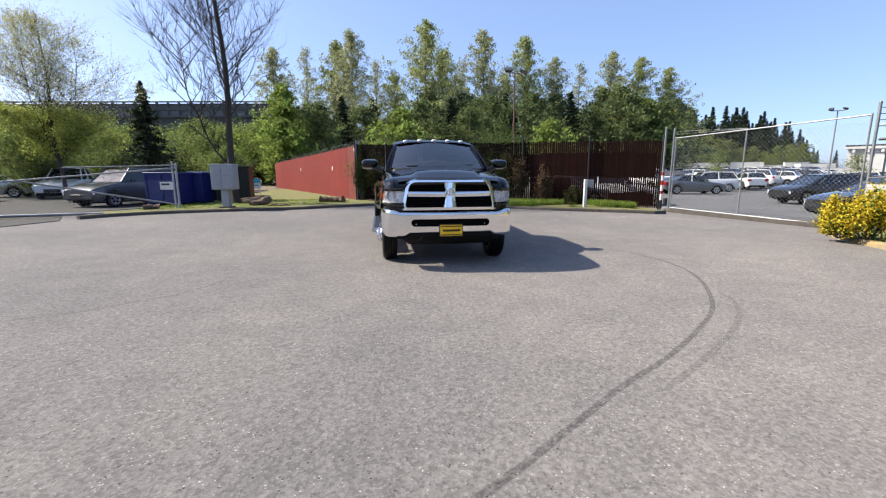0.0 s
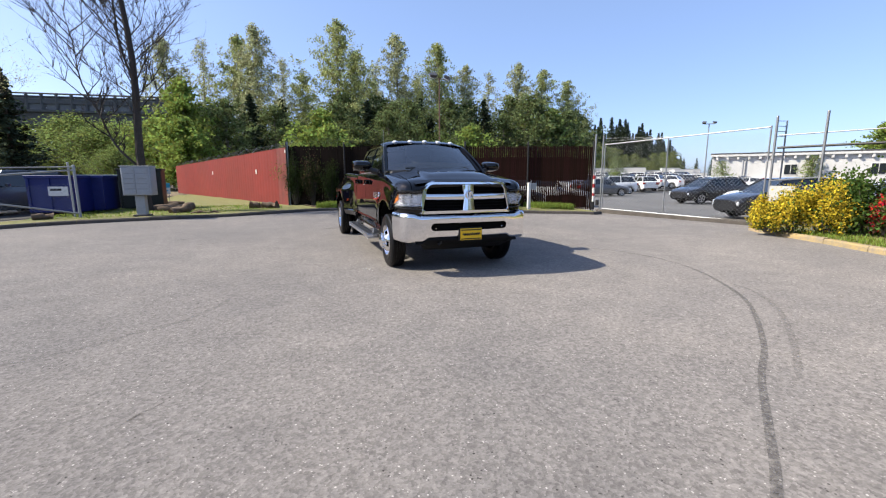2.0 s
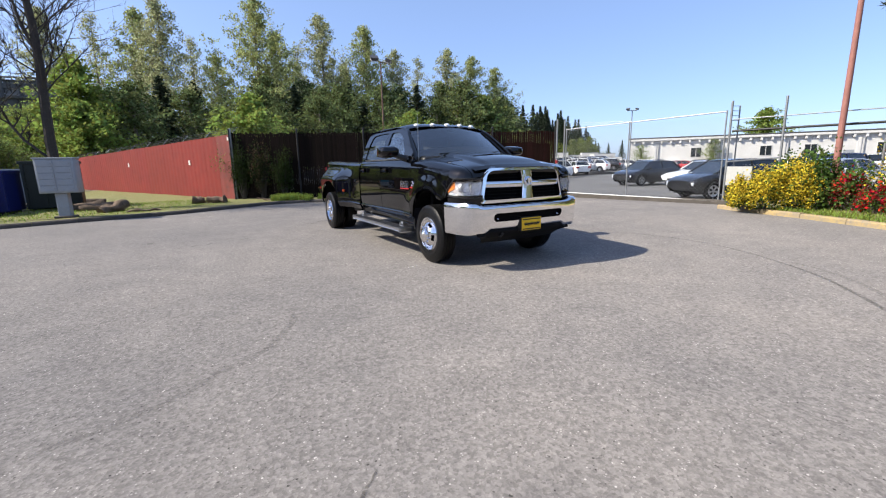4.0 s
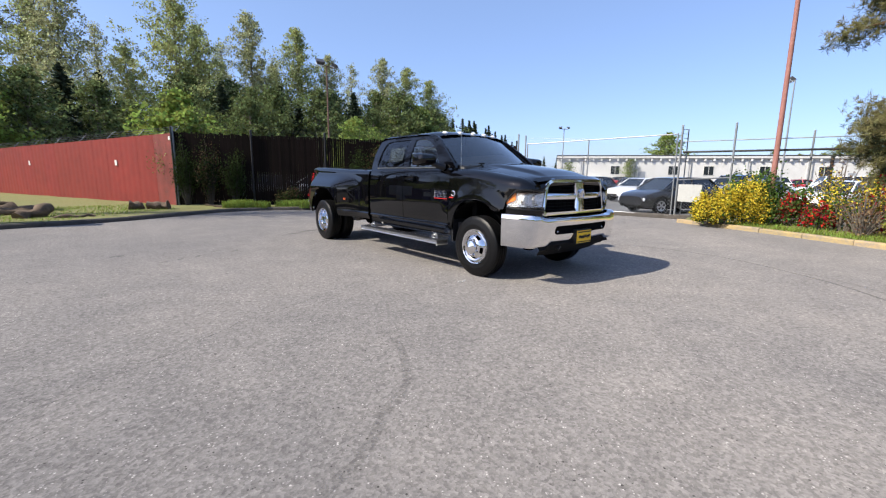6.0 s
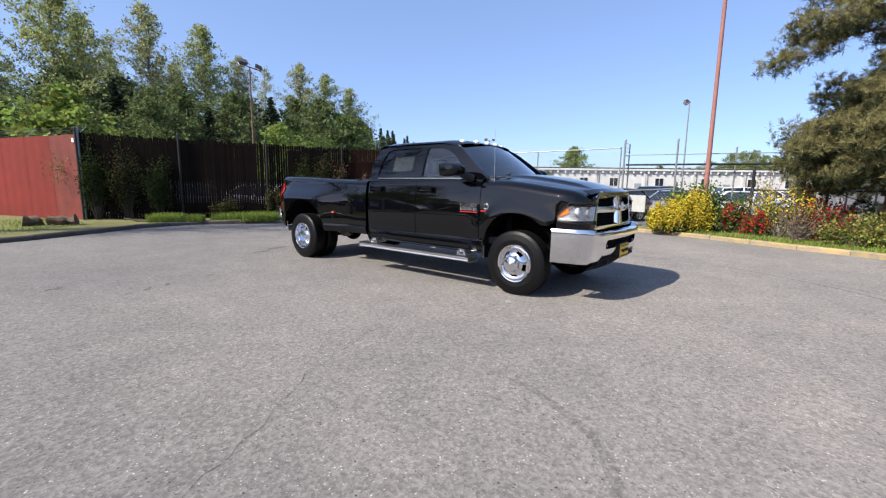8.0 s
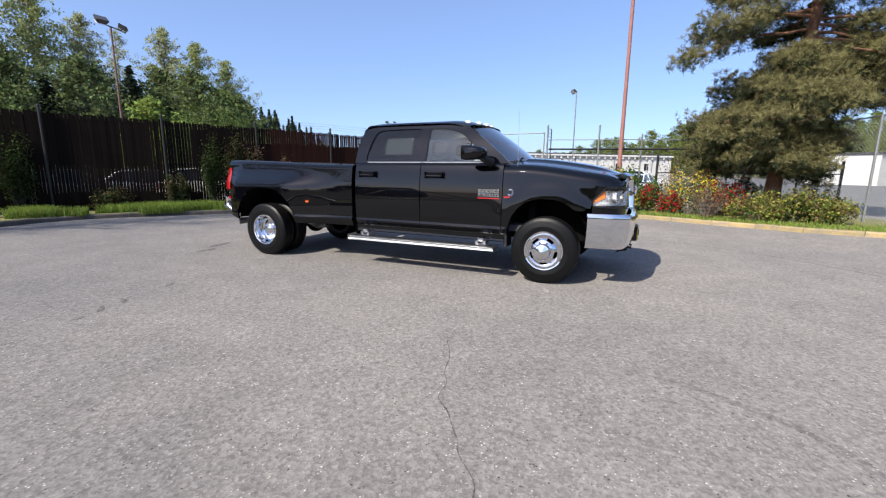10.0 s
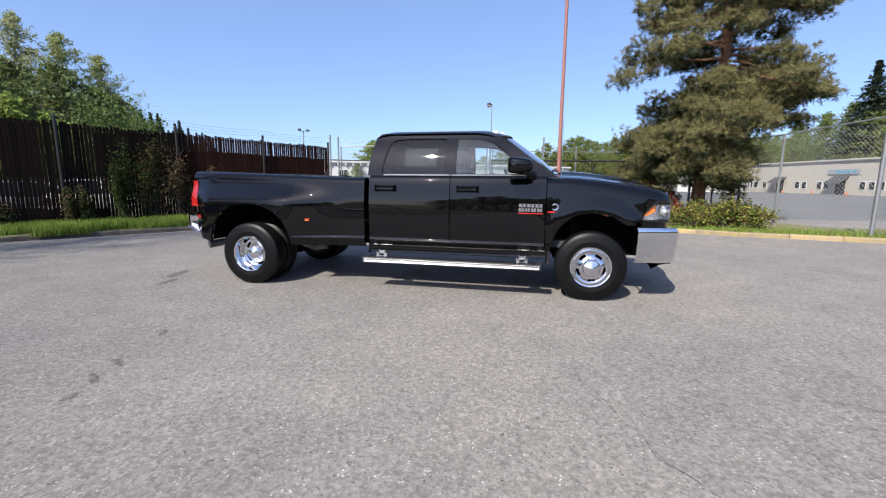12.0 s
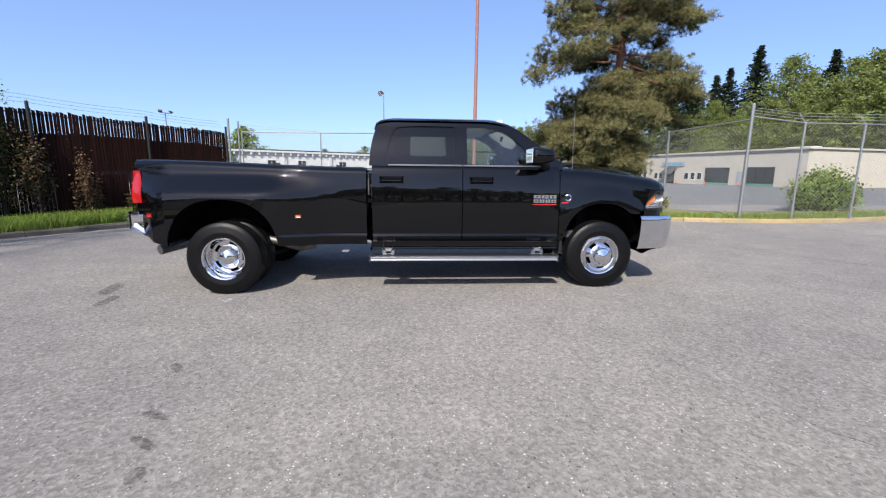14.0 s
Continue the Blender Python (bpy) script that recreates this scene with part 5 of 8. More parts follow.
# chain-link fence round the corner on the planted side
cf = thing("chain_link_fence", pose(0, 0, 0), "galvanised chain-link fence with angled barb arms behind the kerb", "fence")
FL = [(15.5, -3.75), (13.0, -4.55), (10.6, -5.36), (8.12, -6.17), (5.63, -6.98), (5.52, -8.45), (5.5, -10.2), (5.6, -12.6), (5.85, -15.2), (6.2, -18), (6.6, -21)]
FH = [2.55, 2.55, 2.6, 2.62, 2.82, 2.66, 2.66, 2.66, 2.66, 2.66, 2.66]
for i, ((x, y), h) in enumerate(zip(FL, FH)):
    z = gz(x, y) + 0.05
    post(cf, x, y, z - 0.15, z + (3.12 if i == 4 else h), 0.045 if i == 4 else 0.03)
    if i > 4:
        part("barb_arm", tubem([(x, y, z + h), (x + 0.28, y - 0.05, z + h + 0.28)], 0.014, 6), M_GALV, cf)
for i in range(len(FL) - 1):
    (x0, y0), (x1, y1) = FL[i], FL[i + 1]
    z0, z1 = gz(x0, y0) + 0.07, gz(x1, y1) + 0.07
    h = min(FH[i], FH[i + 1]) - 0.03
    if i < 9:
        chain_link("mesh", (x0, y0, z0), (x1, y1, z1), h, cf, cell=0.105, r=0.0021)
    rail(cf, (x0, y0, z0 + FH[i] - 0.02), (x1, y1, z1 + (FH[i + 1] if i != 3 else 2.74) - 0.02), 0.02)
    if i >= 4:
        for j in range(3):
            s = 0.33 * (j + 1)
            part("barbed_wire", tubem([(x0 + 0.28 * s, y0, z0 + FH[i] + 0.28 * s), (x1 + 0.28 * s, y1, z1 + FH[i + 1] + 0.28 * s)], 0.005, 4), M_WIRE, cf)

# low dark fence in the yard behind the pine
bf = thing("yard_fence", pose(0, 0, 0), "low black steel fence beyond the pine", "fence")
for k in range(4):
    x, y = 12.0 + 0.35 * k, -1.5 - 1.9 * k
    post(bf, x, y, 0, 1.75 if k % 2 else 2.0, 0.045, material=M_BLACKSTEEL)
rail(bf, (12.0, -1.5, 1.35), (13.05, -7.2, 1.35), 0.02, material=M_BLACKSTEEL)

# leaning gate leaf of pipe and wire on the drive
pg = thing("pipe_gate", pose(0, 0, 0), "sagging grey pipe gate across the gravel drive", "gate")
post(pg, -8.75, 10.75, 0.0, 1.75, 0.04, material=M_GREYBOX)
post(pg, -8.95, 10.9, 0.0, 1.85, 0.03, material=M_GREYBOX)
rail(pg, (-8.75, 10.75, 1.62), (-17.0, 7.3, 0.75), 0.028, "pipe")
rail(pg, (-8.75, 10.75, 0.22), (-13.2, 9.0, 1.22), 0.028, "pipe")
rail(pg, (-8.75, 10.75, 1.72), (-12.3, 10.2, 1.62), 0.02, "pipe")
rail(pg, (-10.2, 8.6, 0.10), (-18.0, 6.2, 0.12), 0.045, "pipe")
chain_link("mesh", (-8.8, 10.7, 0.35), (-14.5, 8.2, 0.05), 0.85, pg, cell=0.12, r=0.0016)

# kerbside marker post with its small sign box
bo = thing("marker_post", pose(6.67, 8.45, gz(6.67, 8.45) + 0.08), "white marker post with a small sign in the grass", "bollard")
part("post", boxm(-0.055, 0.055, -0.055, 0.055, 0, 1.08, 0.012, 2), M_WHITEPAINT, bo)
sg = part("sign", boxm(0.06, 0.32, -0.03, 0.03, 0.80, 1.06, 0.008), M_GREYBOX, bo, "small weathered sign plate")

# cluster mailbox on its pedestal
mb = thing("mailbox", pose(-6.95, 10.55, 0.1, 0, 0, -8), "grey metal cluster mailbox on a pedestal by the kerb", "mailbox")
part("cabinet", boxm(-0.43, 0.43, -0.23, 0.23, 0.70, 1.62, 0.02, 2), M_GREYBOX, mb, smooth=True)
part("cap", boxm(-0.45, 0.45, -0.25, 0.25, 1.62, 1.66, 0.012, 2), M_GREYBOX, mb)
for i in range(2):
    for j in range(5):
        d = part("box_door", boxm(-0.39 + 0.40 * i, -0.02 + 0.40 * i, -0.245, -0.228, 0.745 + 0.17 * j, 0.90 + 0.17 * j, 0.006), M_GREYBOX, mb)
        part("lock", boxm(-0.07 + 0.40 * i, -0.045 + 0.40 * i, -0.252, -0.244, 0.81 + 0.17 * j, 0.835 + 0.17 * j), M_GALV, d)
part("pedestal", boxm(-0.14, 0.14, -0.12, 0.12, 0.05, 0.70, 0.02, 2), M_GREYBOX, mb)
part("foot", boxm(-0.22, 0.22, -0.2, 0.2, 0.0, 0.06, 0.01), M_KERB, mb)

# rust-red pole and lamp posts
op = thing("tall_pole", pose(11.76, -0.2, 0.0), "tall rust-red steel pole rising from the shrubs", "pole")
part("shaft", tubem([(0, 0, -0.1), (0, 0, 1.2), (0, 0, 5), (0, 0, 13)], [0.085, 0.08, 0.065, 0.05], 18), M_RUSTPOLE, op, smooth=True)
part("flange", tubem([(0, 0, -0.05), (0, 0, 0.1)], 0.26, 16), M_RUSTPOLE, op)


def lamp_post(x, y, h, heads, material, label, turn=0.0, spread=0.7, size=1.0):
    lp = thing("lamp_post", pose(x, y, -0.1, 0, 0, turn), label, "lamp post", "lamp posts")
    part("pole", tubem([(0, 0, 0), (0, 0, h * 0.5), (0, 0, h)], [0.075, 0.06, 0.045], 12), material, lp, smooth=True)
    part("crossarm", tubem([(-spread if heads > 1 else 0, 0, h), (spread, 0, h)], 0.035, 8), material, lp)
    for k in range(heads):
        cx = spread if heads == 1 else (-spread if k == 0 else spread)
        bm = bmesh.new()
        r = bmesh.ops.create_cube(bm, size=1.0)
        for v in bm.verts:
            t = 1.0 if v.co.z > 0 else 0.72
            v.co = Vector((v.co.x * 0.62 * t, v.co.y * 0.45 * t, v.co.z * 0.26)) * size
        bmesh.ops.bevel(bm, geom=bm.edges[:], offset=0.03 * size, segments=2, affect="EDGES")
        hd = part("lamp_head", bm, mat("lamp_housing", (0.07, 0.07, 0.075), 0.4), lp)
        hd.matrix_basis = pose(cx, -0.1, h + 0.12, 40 if k == 0 else 25, 0, -25 if k == 0 else 35)
        part("lamp_glass", boxm(-0.25 * size, 0.25 * size, -0.18 * size, 0.18 * size, -0.145 * size, -0.125 * size), mat("lamp_glass", (0.7, 0.72, 0.74), 0.15, coat=0.6), hd)
    return lp


lamp_post(9.2, 26.1, 9.0, 2, mat("brown_pole", (0.16, 0.09, 0.065), 0.7, var=0.3, scale=4), "floodlight pole with two heads behind the slatted fence", 20)
lamp_post(37.4, 5.2, 8.8, 1, M_GALV, "tall grey lamp post in the car park", 60, 0.4)
lamp_post(37.4, 25.6, 6.7, 2, M_GALV, "grey lamp post with twin heads in the car park", -40, 0.45, 0.62)

# logs and broken kerb stones on the lawn's edge
def log(x, y, turn, length, r, tilt=0.0, label="broken log lying at the lawn's edge"):
    bm = bmesh.new()
    pts = [(lerp(-length / 2, length / 2, i / 6), 0.03 * math.sin(i * 1.3 + x), r * 0.75 + 0.02 * math.sin(i * 2 + y)) for i in range(7)]
    tube(bm, pts, [r * (0.85 + 0.2 * math.sin(i * 1.7 + x * 3)) for i in range(7)], 9)
    for v in bm.verts:
        v.co += Vector((0, noise.noise(v.co * 6) * 0.04, noise.noise(v.co * 5 + Vector((3, 1, 2))) * 0.04))
    ob = finish(bm, "log", M_WOOD, smooth=True, angle=40)
    ob.matrix_basis = pose(x, y, 0.09, 0, tilt, turn)
    return tagged(ob, label, "log", "logs on the lawn")


log(-5.95, 11.75, 35, 0.8, 0.19, -18)
log(-6.5, 12.9, -12, 1.2, 0.15, -5)
log(-5.2, 11.2, 5, 0.9, 0.05)
log(-7.0, 13.5, 15, 1.0, 0.16, -8)
log(-3.65, 13.45, 20, 0.42, 0.17)
log(-3.05, 13.25, -15, 0.6, 0.17)
log(-1.15, 13.0, -30, 1.1, 0.035, 8, "pale dead branch lying in the weeds")
log(-7.6, 16.6, 5, 1.4, 0.14)
log(-9.5, 10.2, 40, 0.5, 0.12)

# lawn sign
ls = thing("lawn_sign", pose(-8.25, 19.2, 0.1, 0, 0, 10), "blue and white real-estate style sign on the lawn", "sign")
part("board", boxm(-0.27, 0.27, -0.01, 0.01, 0.45, 1.02), M_WHITEPAINT, ls)
part("blue_band", boxm(-0.27, 0.27, -0.016, -0.009, 0.78, 1.02), mat("sign_blue", (0.03, 0.30, 0.45), 0.5), ls)
part("text_bar", boxm(-0.18, 0.18, -0.016, -0.009, 0.60, 0.66), mat("sign_blue", (0.03, 0.30, 0.45), 0.5), ls)
for x in (-0.2, 0.2):
    part("leg", boxm(x - 0.012, x + 0.012, -0.008, 0.008, 0, 0.46), M_GALV, ls)


# refuse containers
M_BLUE = mat("blue_container", (0.008, 0.018, 0.14), 0.4, var=0.3, scale=4)


M_BINGREEN = mat("black_green_enamel", (0.010, 0.016, 0.013), 0.5, var=0.3, scale=6)


def container(x, y, turn, L, W, H, material, label, notice=False):
    c = thing("refuse_container", pose(x, y, 0.02, 0, 0, turn), label, "container", "refuse containers")
    bm = bmesh.new()
    box(bm, -L / 2, L / 2, -W / 2, W / 2, 0.12, H, 0.02)
    part("body", bm, material, c)
    for k in range(int(L / 0.5) + 1):
        xx = -L / 2 + 0.05 + k * (L - 0.1) / int(L / 0.5)
        part("rib", boxm(xx - 0.04, xx + 0.04, -W / 2 - 0.05, -W / 2 + 0.001, 0.15, H - 0.05), material, c)
    part("rim", boxm(-L / 2 - 0.04, L / 2 + 0.04, -W / 2 - 0.06, W / 2 + 0.04, H - 0.08, H + 0.02, 0.01), material, c)
    for xx in (-L / 2 + 0.2, L / 2 - 0.2):
        part("foot", boxm(xx - 0.1, xx + 0.1, -W / 2 + 0.1, W / 2 - 0.1, -0.0, 0.125), M_BLACKSTEEL, c)
    if notice:
        n = part("notice", boxm(L / 2 - 0.72, L / 2 - 0.1, -W / 2 - 0.065, -W / 2 - 0.052, 0.72, 1.05), M_WHITEPAINT, c)
        part("text_bar", boxm(L / 2 - 0.66, L / 2 - 0.3, -W / 2 - 0.07, -W / 2 - 0.064, 0.9, 0.98), M_BLACKSTEEL, n)
    return c


container(-10.15, 13.45, -10, 1.4, 1.4, 1.42, M_BLUE, "dark blue steel refuse container with a white notice", True)
container(-9.3, 14.35, -6, 0.75, 1.2, 1.42, M_BLUE, "small dark blue steel refuse container")
container(-8.05, 15.1, 5, 1.5, 1.0, 1.72, M_BINGREEN, "black-green steel refuse bin behind the bare tree")
container(-10.6, 19.5, 5, 2.2, 1.4, 1.5, M_GREYBOX, "grey equipment cabinet behind the mailbox")

# ---- marks on the asphalt ----
def worn(name, color, lo, hi, scale):
    """A worn, patchy film: part of it lets the surface below show."""
    m = bpy.data.materials.new(name)
    m.use_nodes = True
    nt = m.node_tree
    b = nt.nodes["Principled BSDF"]
    b.inputs["Base Color"].default_value = (*color, 1)
    b.inputs["Roughness"].default_value = 0.8
    tc = nt.nodes.new("ShaderNodeTexCoord")
    n = nt.nodes.new("ShaderNodeTexNoise")
    n.inputs["Scale"].default_value = scale
    n.inputs["Detail"].default_value = 6
    n.inputs["Roughness"].default_value = 0.7
    nt.links.new(tc.outputs["Object"], n.inputs["Vector"])
    r = nt.nodes.new("ShaderNodeMapRange")
    r.inputs["From Min"].default_value, r.inputs["From Max"].default_value = 0.35, 0.65
    r.inputs["To Min"].default_value, r.inputs["To Max"].default_value = lo, hi
    nt.links.new(n.outputs[0], r.inputs["Value"])
    nt.links.new(r.outputs[0], b.inputs["Alpha"])
    return m


M_SKID = worn("rubber_film", (0.045, 0.044, 0.043), 0.02, 0.5, 34)
M_FAINT = worn("faint_rubber_film", (0.05, 0.048, 0.047), 0.0, 0.24, 24)
M_CRACK = worn("crack_fill", (0.025, 0.023, 0.022), 0.05, 0.65, 18)
M_STAIN = worn("oil_stain", (0.035, 0.033, 0.031), 0.0, 0.5, 22)
M_CHALK = worn("worn_white_mark", (0.62, 0.61, 0.58), 0.0, 0.4, 40)


def ribbon(name, pts, width, material, label, category, jitter=0.0, z=0.003, step=0.08):
    line = path_points(pts, step)
    n = len(line)
    bm = bmesh.new()
    rows = []
    lft, rgt = off(line, 0.5), off(line, -0.5)
    for i, (x, y) in enumerate(line):
        w = width * (1.0 if not jitter else (0.5 + 0.9 * abs(noise.noise((x * 6, y * 6, 1)))))
        w *= min(1, 4 * min(i + 0.3, n - 0.7 - i) / max(4, n) * 4)
        jx, jy = (jitter * noise.noise((x * 5, y * 5, 2)), jitter * noise.noise((x * 5, y * 5, 9))) if jitter else (0, 0)
        a, b = Vector(lft[i]), Vector(rgt[i])
        d = (a - b)
        c = Vector((x + jx, y + jy))
        p, q = c + d * w / 2, c - d * w / 2
        rows.append([(p.x, p.y, gz(*p) + z), (q.x, q.y, gz(*q) + z)])
    grid(bm, rows)
    return tagged(finish(bm, name, material), label, category, kind="structure")


ribbon("skid_mark", [(2.6, 0.9), (3.05, 0.3), (3.38, -0.3), (3.42, -1.24), (3.14, -2.08), (2.56, -2.99), (2.05, -3.53), (1.2, -4.2), (0.6, -4.58), (0.05, -4.98), (-0.48, -5.36), (-1.3, -5.85), (-2.4, -6.3)], 0.047, M_SKID, "curved black tyre mark on the asphalt", "tyre mark")
ribbon("skid_mark", [(2.95, -2.6), (2.75, -3.1), (2.32, -3.6), (1.72, -4.08), (1.11, -4.5), (0.7, -4.75)], 0.055, M_FAINT, "faint second tyre mark on the asphalt", "tyre mark")
ribbon("skid_mark", [(-4.6, -2.62), (-4.02, -2.39), (-3.68, -2.1), (-3.4, -1.9), (-3.11, -1.4), (-3.05, -1.1)], 0.065, M_FAINT, "faint dark scuff on the asphalt", "tyre mark")
ribbon("crack", [(-6.4, -1.35), (-5.43, -0.97), (-4.99, -0.70), (-4.69, -0.55), (-4.34, -0.33), (-3.75, 0.05), (-3.36, 0.16), (-2.8, 0.46)], 0.010, M_CRACK, "thin dark crack in the asphalt", "crack", 0.05, step=0.05)
ribbon("crack", [(-3.32, -3.78), (-3.16, -3.56)], 0.02, M_CRACK, "short dark crack in the asphalt", "crack", 0.03, step=0.03)
ribbon("crack", [(-3.02, 0.95), (-3.08, 0.6), (-3.05, 0.3)], 0.0035, M_CRACK, "hairline crack in the asphalt", "crack", 0.05, step=0.05)


def blot(x, y, rx, ry, turn, material, label, category="stain"):
    bm = bmesh.new()
    c = bm.verts.new((0, 0, 0))
    ring = []
    for k in range(20):
        a = k * math.tau / 20
        s = 1 + 0.45 * noise.noise((math.cos(a) * 1.6 + x, math.sin(a) * 1.6 + y, 3))
        ring.append(bm.verts.new((rx * s * math.cos(a), ry * s * math.sin(a), 0)))
    for k in range(20):
        bm.faces.new((c, ring[k], ring[(k + 1) % 20]))
    ob = finish(bm, "stain", material)
    ob.matrix_basis = pose(x, y, gz(x, y) + 0.0035, 0, 0, turn)
    return tagged(ob, label, category, kind="structure")


for x, y, rx, ry, t in ((-1.38, 5.43, 0.20, 0.07, 5), (-0.9, 5.7, 0.28, 0.09, 15), (-3.85, 3.59, 0.10, 0.03, 60), (-3.6, 3.67, 0.10, 0.03, 70), (-4.1, 3.47, 0.06, 0.04, 20),
                       (-3.0, 3.87, 0.09, 0.035, 40), (2.1, 11.2, 1.6, 0.25, -35), (-4.6, 4.4, 0.12, 0.05, 30)):
    blot(x, y, rx, ry, t, M_STAIN, "dark oil stain on the asphalt")
for x, y, rx, ry, t in ((-1.31, -0.12, 0.08, 0.045, 20), (-1.39, 4.2, 0.09, 0.04, 10)):
    blot(x, y, rx, ry, t, M_CHALK, "worn white chalk mark on the asphalt", "mark")

# ---- trees and shrubs ----
def copy_at(ob, m):
    """A copy at the pose and scale m, whatever the source's scale."""
    return copy_thing(ob, m @ Matrix.Diagonal((*[1 / s for s in ob.scale], 1)))


def leaf_mat(name, color, spread=0.35, through=0.4, hue=0.03):
    """Leaves: matt upper side, light passing through, each leaf a little different."""
    m = bpy.data.materials.new(name)
    m.use_nodes = True
    nt = m.node_tree
    nt.nodes.remove(nt.nodes["Principled BSDF"])
    g = nt.nodes.new("ShaderNodeNewGeometry")
    hsv = nt.nodes.new("ShaderNodeHueSaturation")
    hsv.inputs["Color"].default_value = (*color, 1)
    for sock, a, b in (("Value", 1 - spread, 1 + spread), ("Hue", 0.5 - hue, 0.5 + hue)):
        r = nt.nodes.new("ShaderNodeMapRange")
        r.inputs["To Min"].default_value, r.inputs["To Max"].default_value = a, b
        nt.links.new(g.outputs["Random Per Island"], r.inputs["Value"])
        nt.links.new(r.outputs[0], hsv.inputs[sock])
    d, t, mx = nt.nodes.new("ShaderNodeBsdfDiffuse"), nt.nodes.new("ShaderNodeBsdfTranslucent"), nt.nodes.new("ShaderNodeMixShader")
    nt.links.new(hsv.outputs[0], d.inputs["Color"])
    nt.links.new(hsv.outputs[0], t.inputs["Color"])
    mx.inputs[0].default_value = through
    nt.links.new(d.outputs[0], mx.inputs[1])
    nt.links.new(t.outputs[0], mx.inputs[2])
    nt.links.new(mx.outputs[0], nt.nodes["Material Output"].inputs["Surface"])
    MATS[name] = m
    return m


L_SPRING = leaf_mat("spring_leaves", (0.19, 0.235, 0.075), 0.45, 0.45)
L_POPLAR = leaf_mat("poplar_leaves", (0.32, 0.345, 0.145), 0.5, 0.46)
L_POPLAR2 = leaf_mat("olive_poplar_leaves", (0.35, 0.36, 0.195), 0.5, 0.46)
L_BRIGHT = leaf_mat("fresh_leaves", (0.22, 0.28, 0.07), 0.45, 0.4)
L_DARK = leaf_mat("fir_needles", (0.06, 0.078, 0.05), 0.5, 0.12)
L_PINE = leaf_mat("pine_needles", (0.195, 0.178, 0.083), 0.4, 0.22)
# same needles, with the shade under the pads put into the colour
L_PINE_SHADE = leaf_mat("pine_needles_painted_shade", (0.055, 0.064, 0.036), 0.45, 0.25)
L_BUSH = leaf_mat("bush_leaves", (0.075, 0.12, 0.03), 0.45, 0.3)
L_YELLOW = leaf_mat("yellow_blossom", (0.62, 0.47, 0.05), 0.3, 0.3, 0.012)
L_REDBL = leaf_mat("red_blossom", (0.42, 0.02, 0.028), 0.3, 0.3, 0.015)
L_RUST = leaf_mat("russet_leaves", (0.15, 0.095, 0.06), 0.5, 0.3)
L_BLADE = leaf_mat("grass_blades", (0.21, 0.275, 0.06), 0.45, 0.4)
L_IVY = leaf_mat("dark_ivy_leaves", (0.04, 0.056, 0.02), 0.5, 0.25)
L_TWIG = mat("grey_twigs", (0.17, 0.145, 0.12), 0.9, var=0.3, scale=10)


def leaves(name, centres, size, material, parent, rng, flat=0.0, long=1.0, wide=0.42):
    """One small bent leaf at every centre; flat 1 lays them level."""
    P = np.asarray(centres, dtype=float)
    n = len(P)
    nrm = rng.normal(size=(n, 3))
    nrm[:, 2] += flat * 3 * np.sign(nrm[:, 2])
    nrm /= np.linalg.norm(nrm, axis=1)[:, None]
    t = rng.normal(size=(n, 3))
    t -= nrm * (t * nrm).sum(1)[:, None]
    t /= np.linalg.norm(t, axis=1)[:, None]
    b = np.cross(nrm, t)
    s = size * rng.uniform(0.6, 1.35, size=(n, 1))
    V = np.empty((n, 4, 3))
    V[:, 0] = P - t * s * long * 0.5
    V[:, 1] = P + b * s * wide + nrm * s * 0.12
    V[:, 2] = P + t * s * long * 0.5
    V[:, 3] = P - b * s * wide + nrm * s * 0.12
    me = bpy.data.meshes.new(name)
    me.vertices.add(n * 4)
    me.vertices.foreach_set("co", V.reshape(-1))
    me.loops.add(n * 4)
    me.loops.foreach_set("vertex_index", np.arange(n * 4))
    me.polygons.add(n)
    me.polygons.foreach_set("loop_start", np.arange(n) * 4)
    me.update(calc_edges=True)
    me.materials.append(material)
    ob = new(name, me)
    ob.parent = parent
    return ob


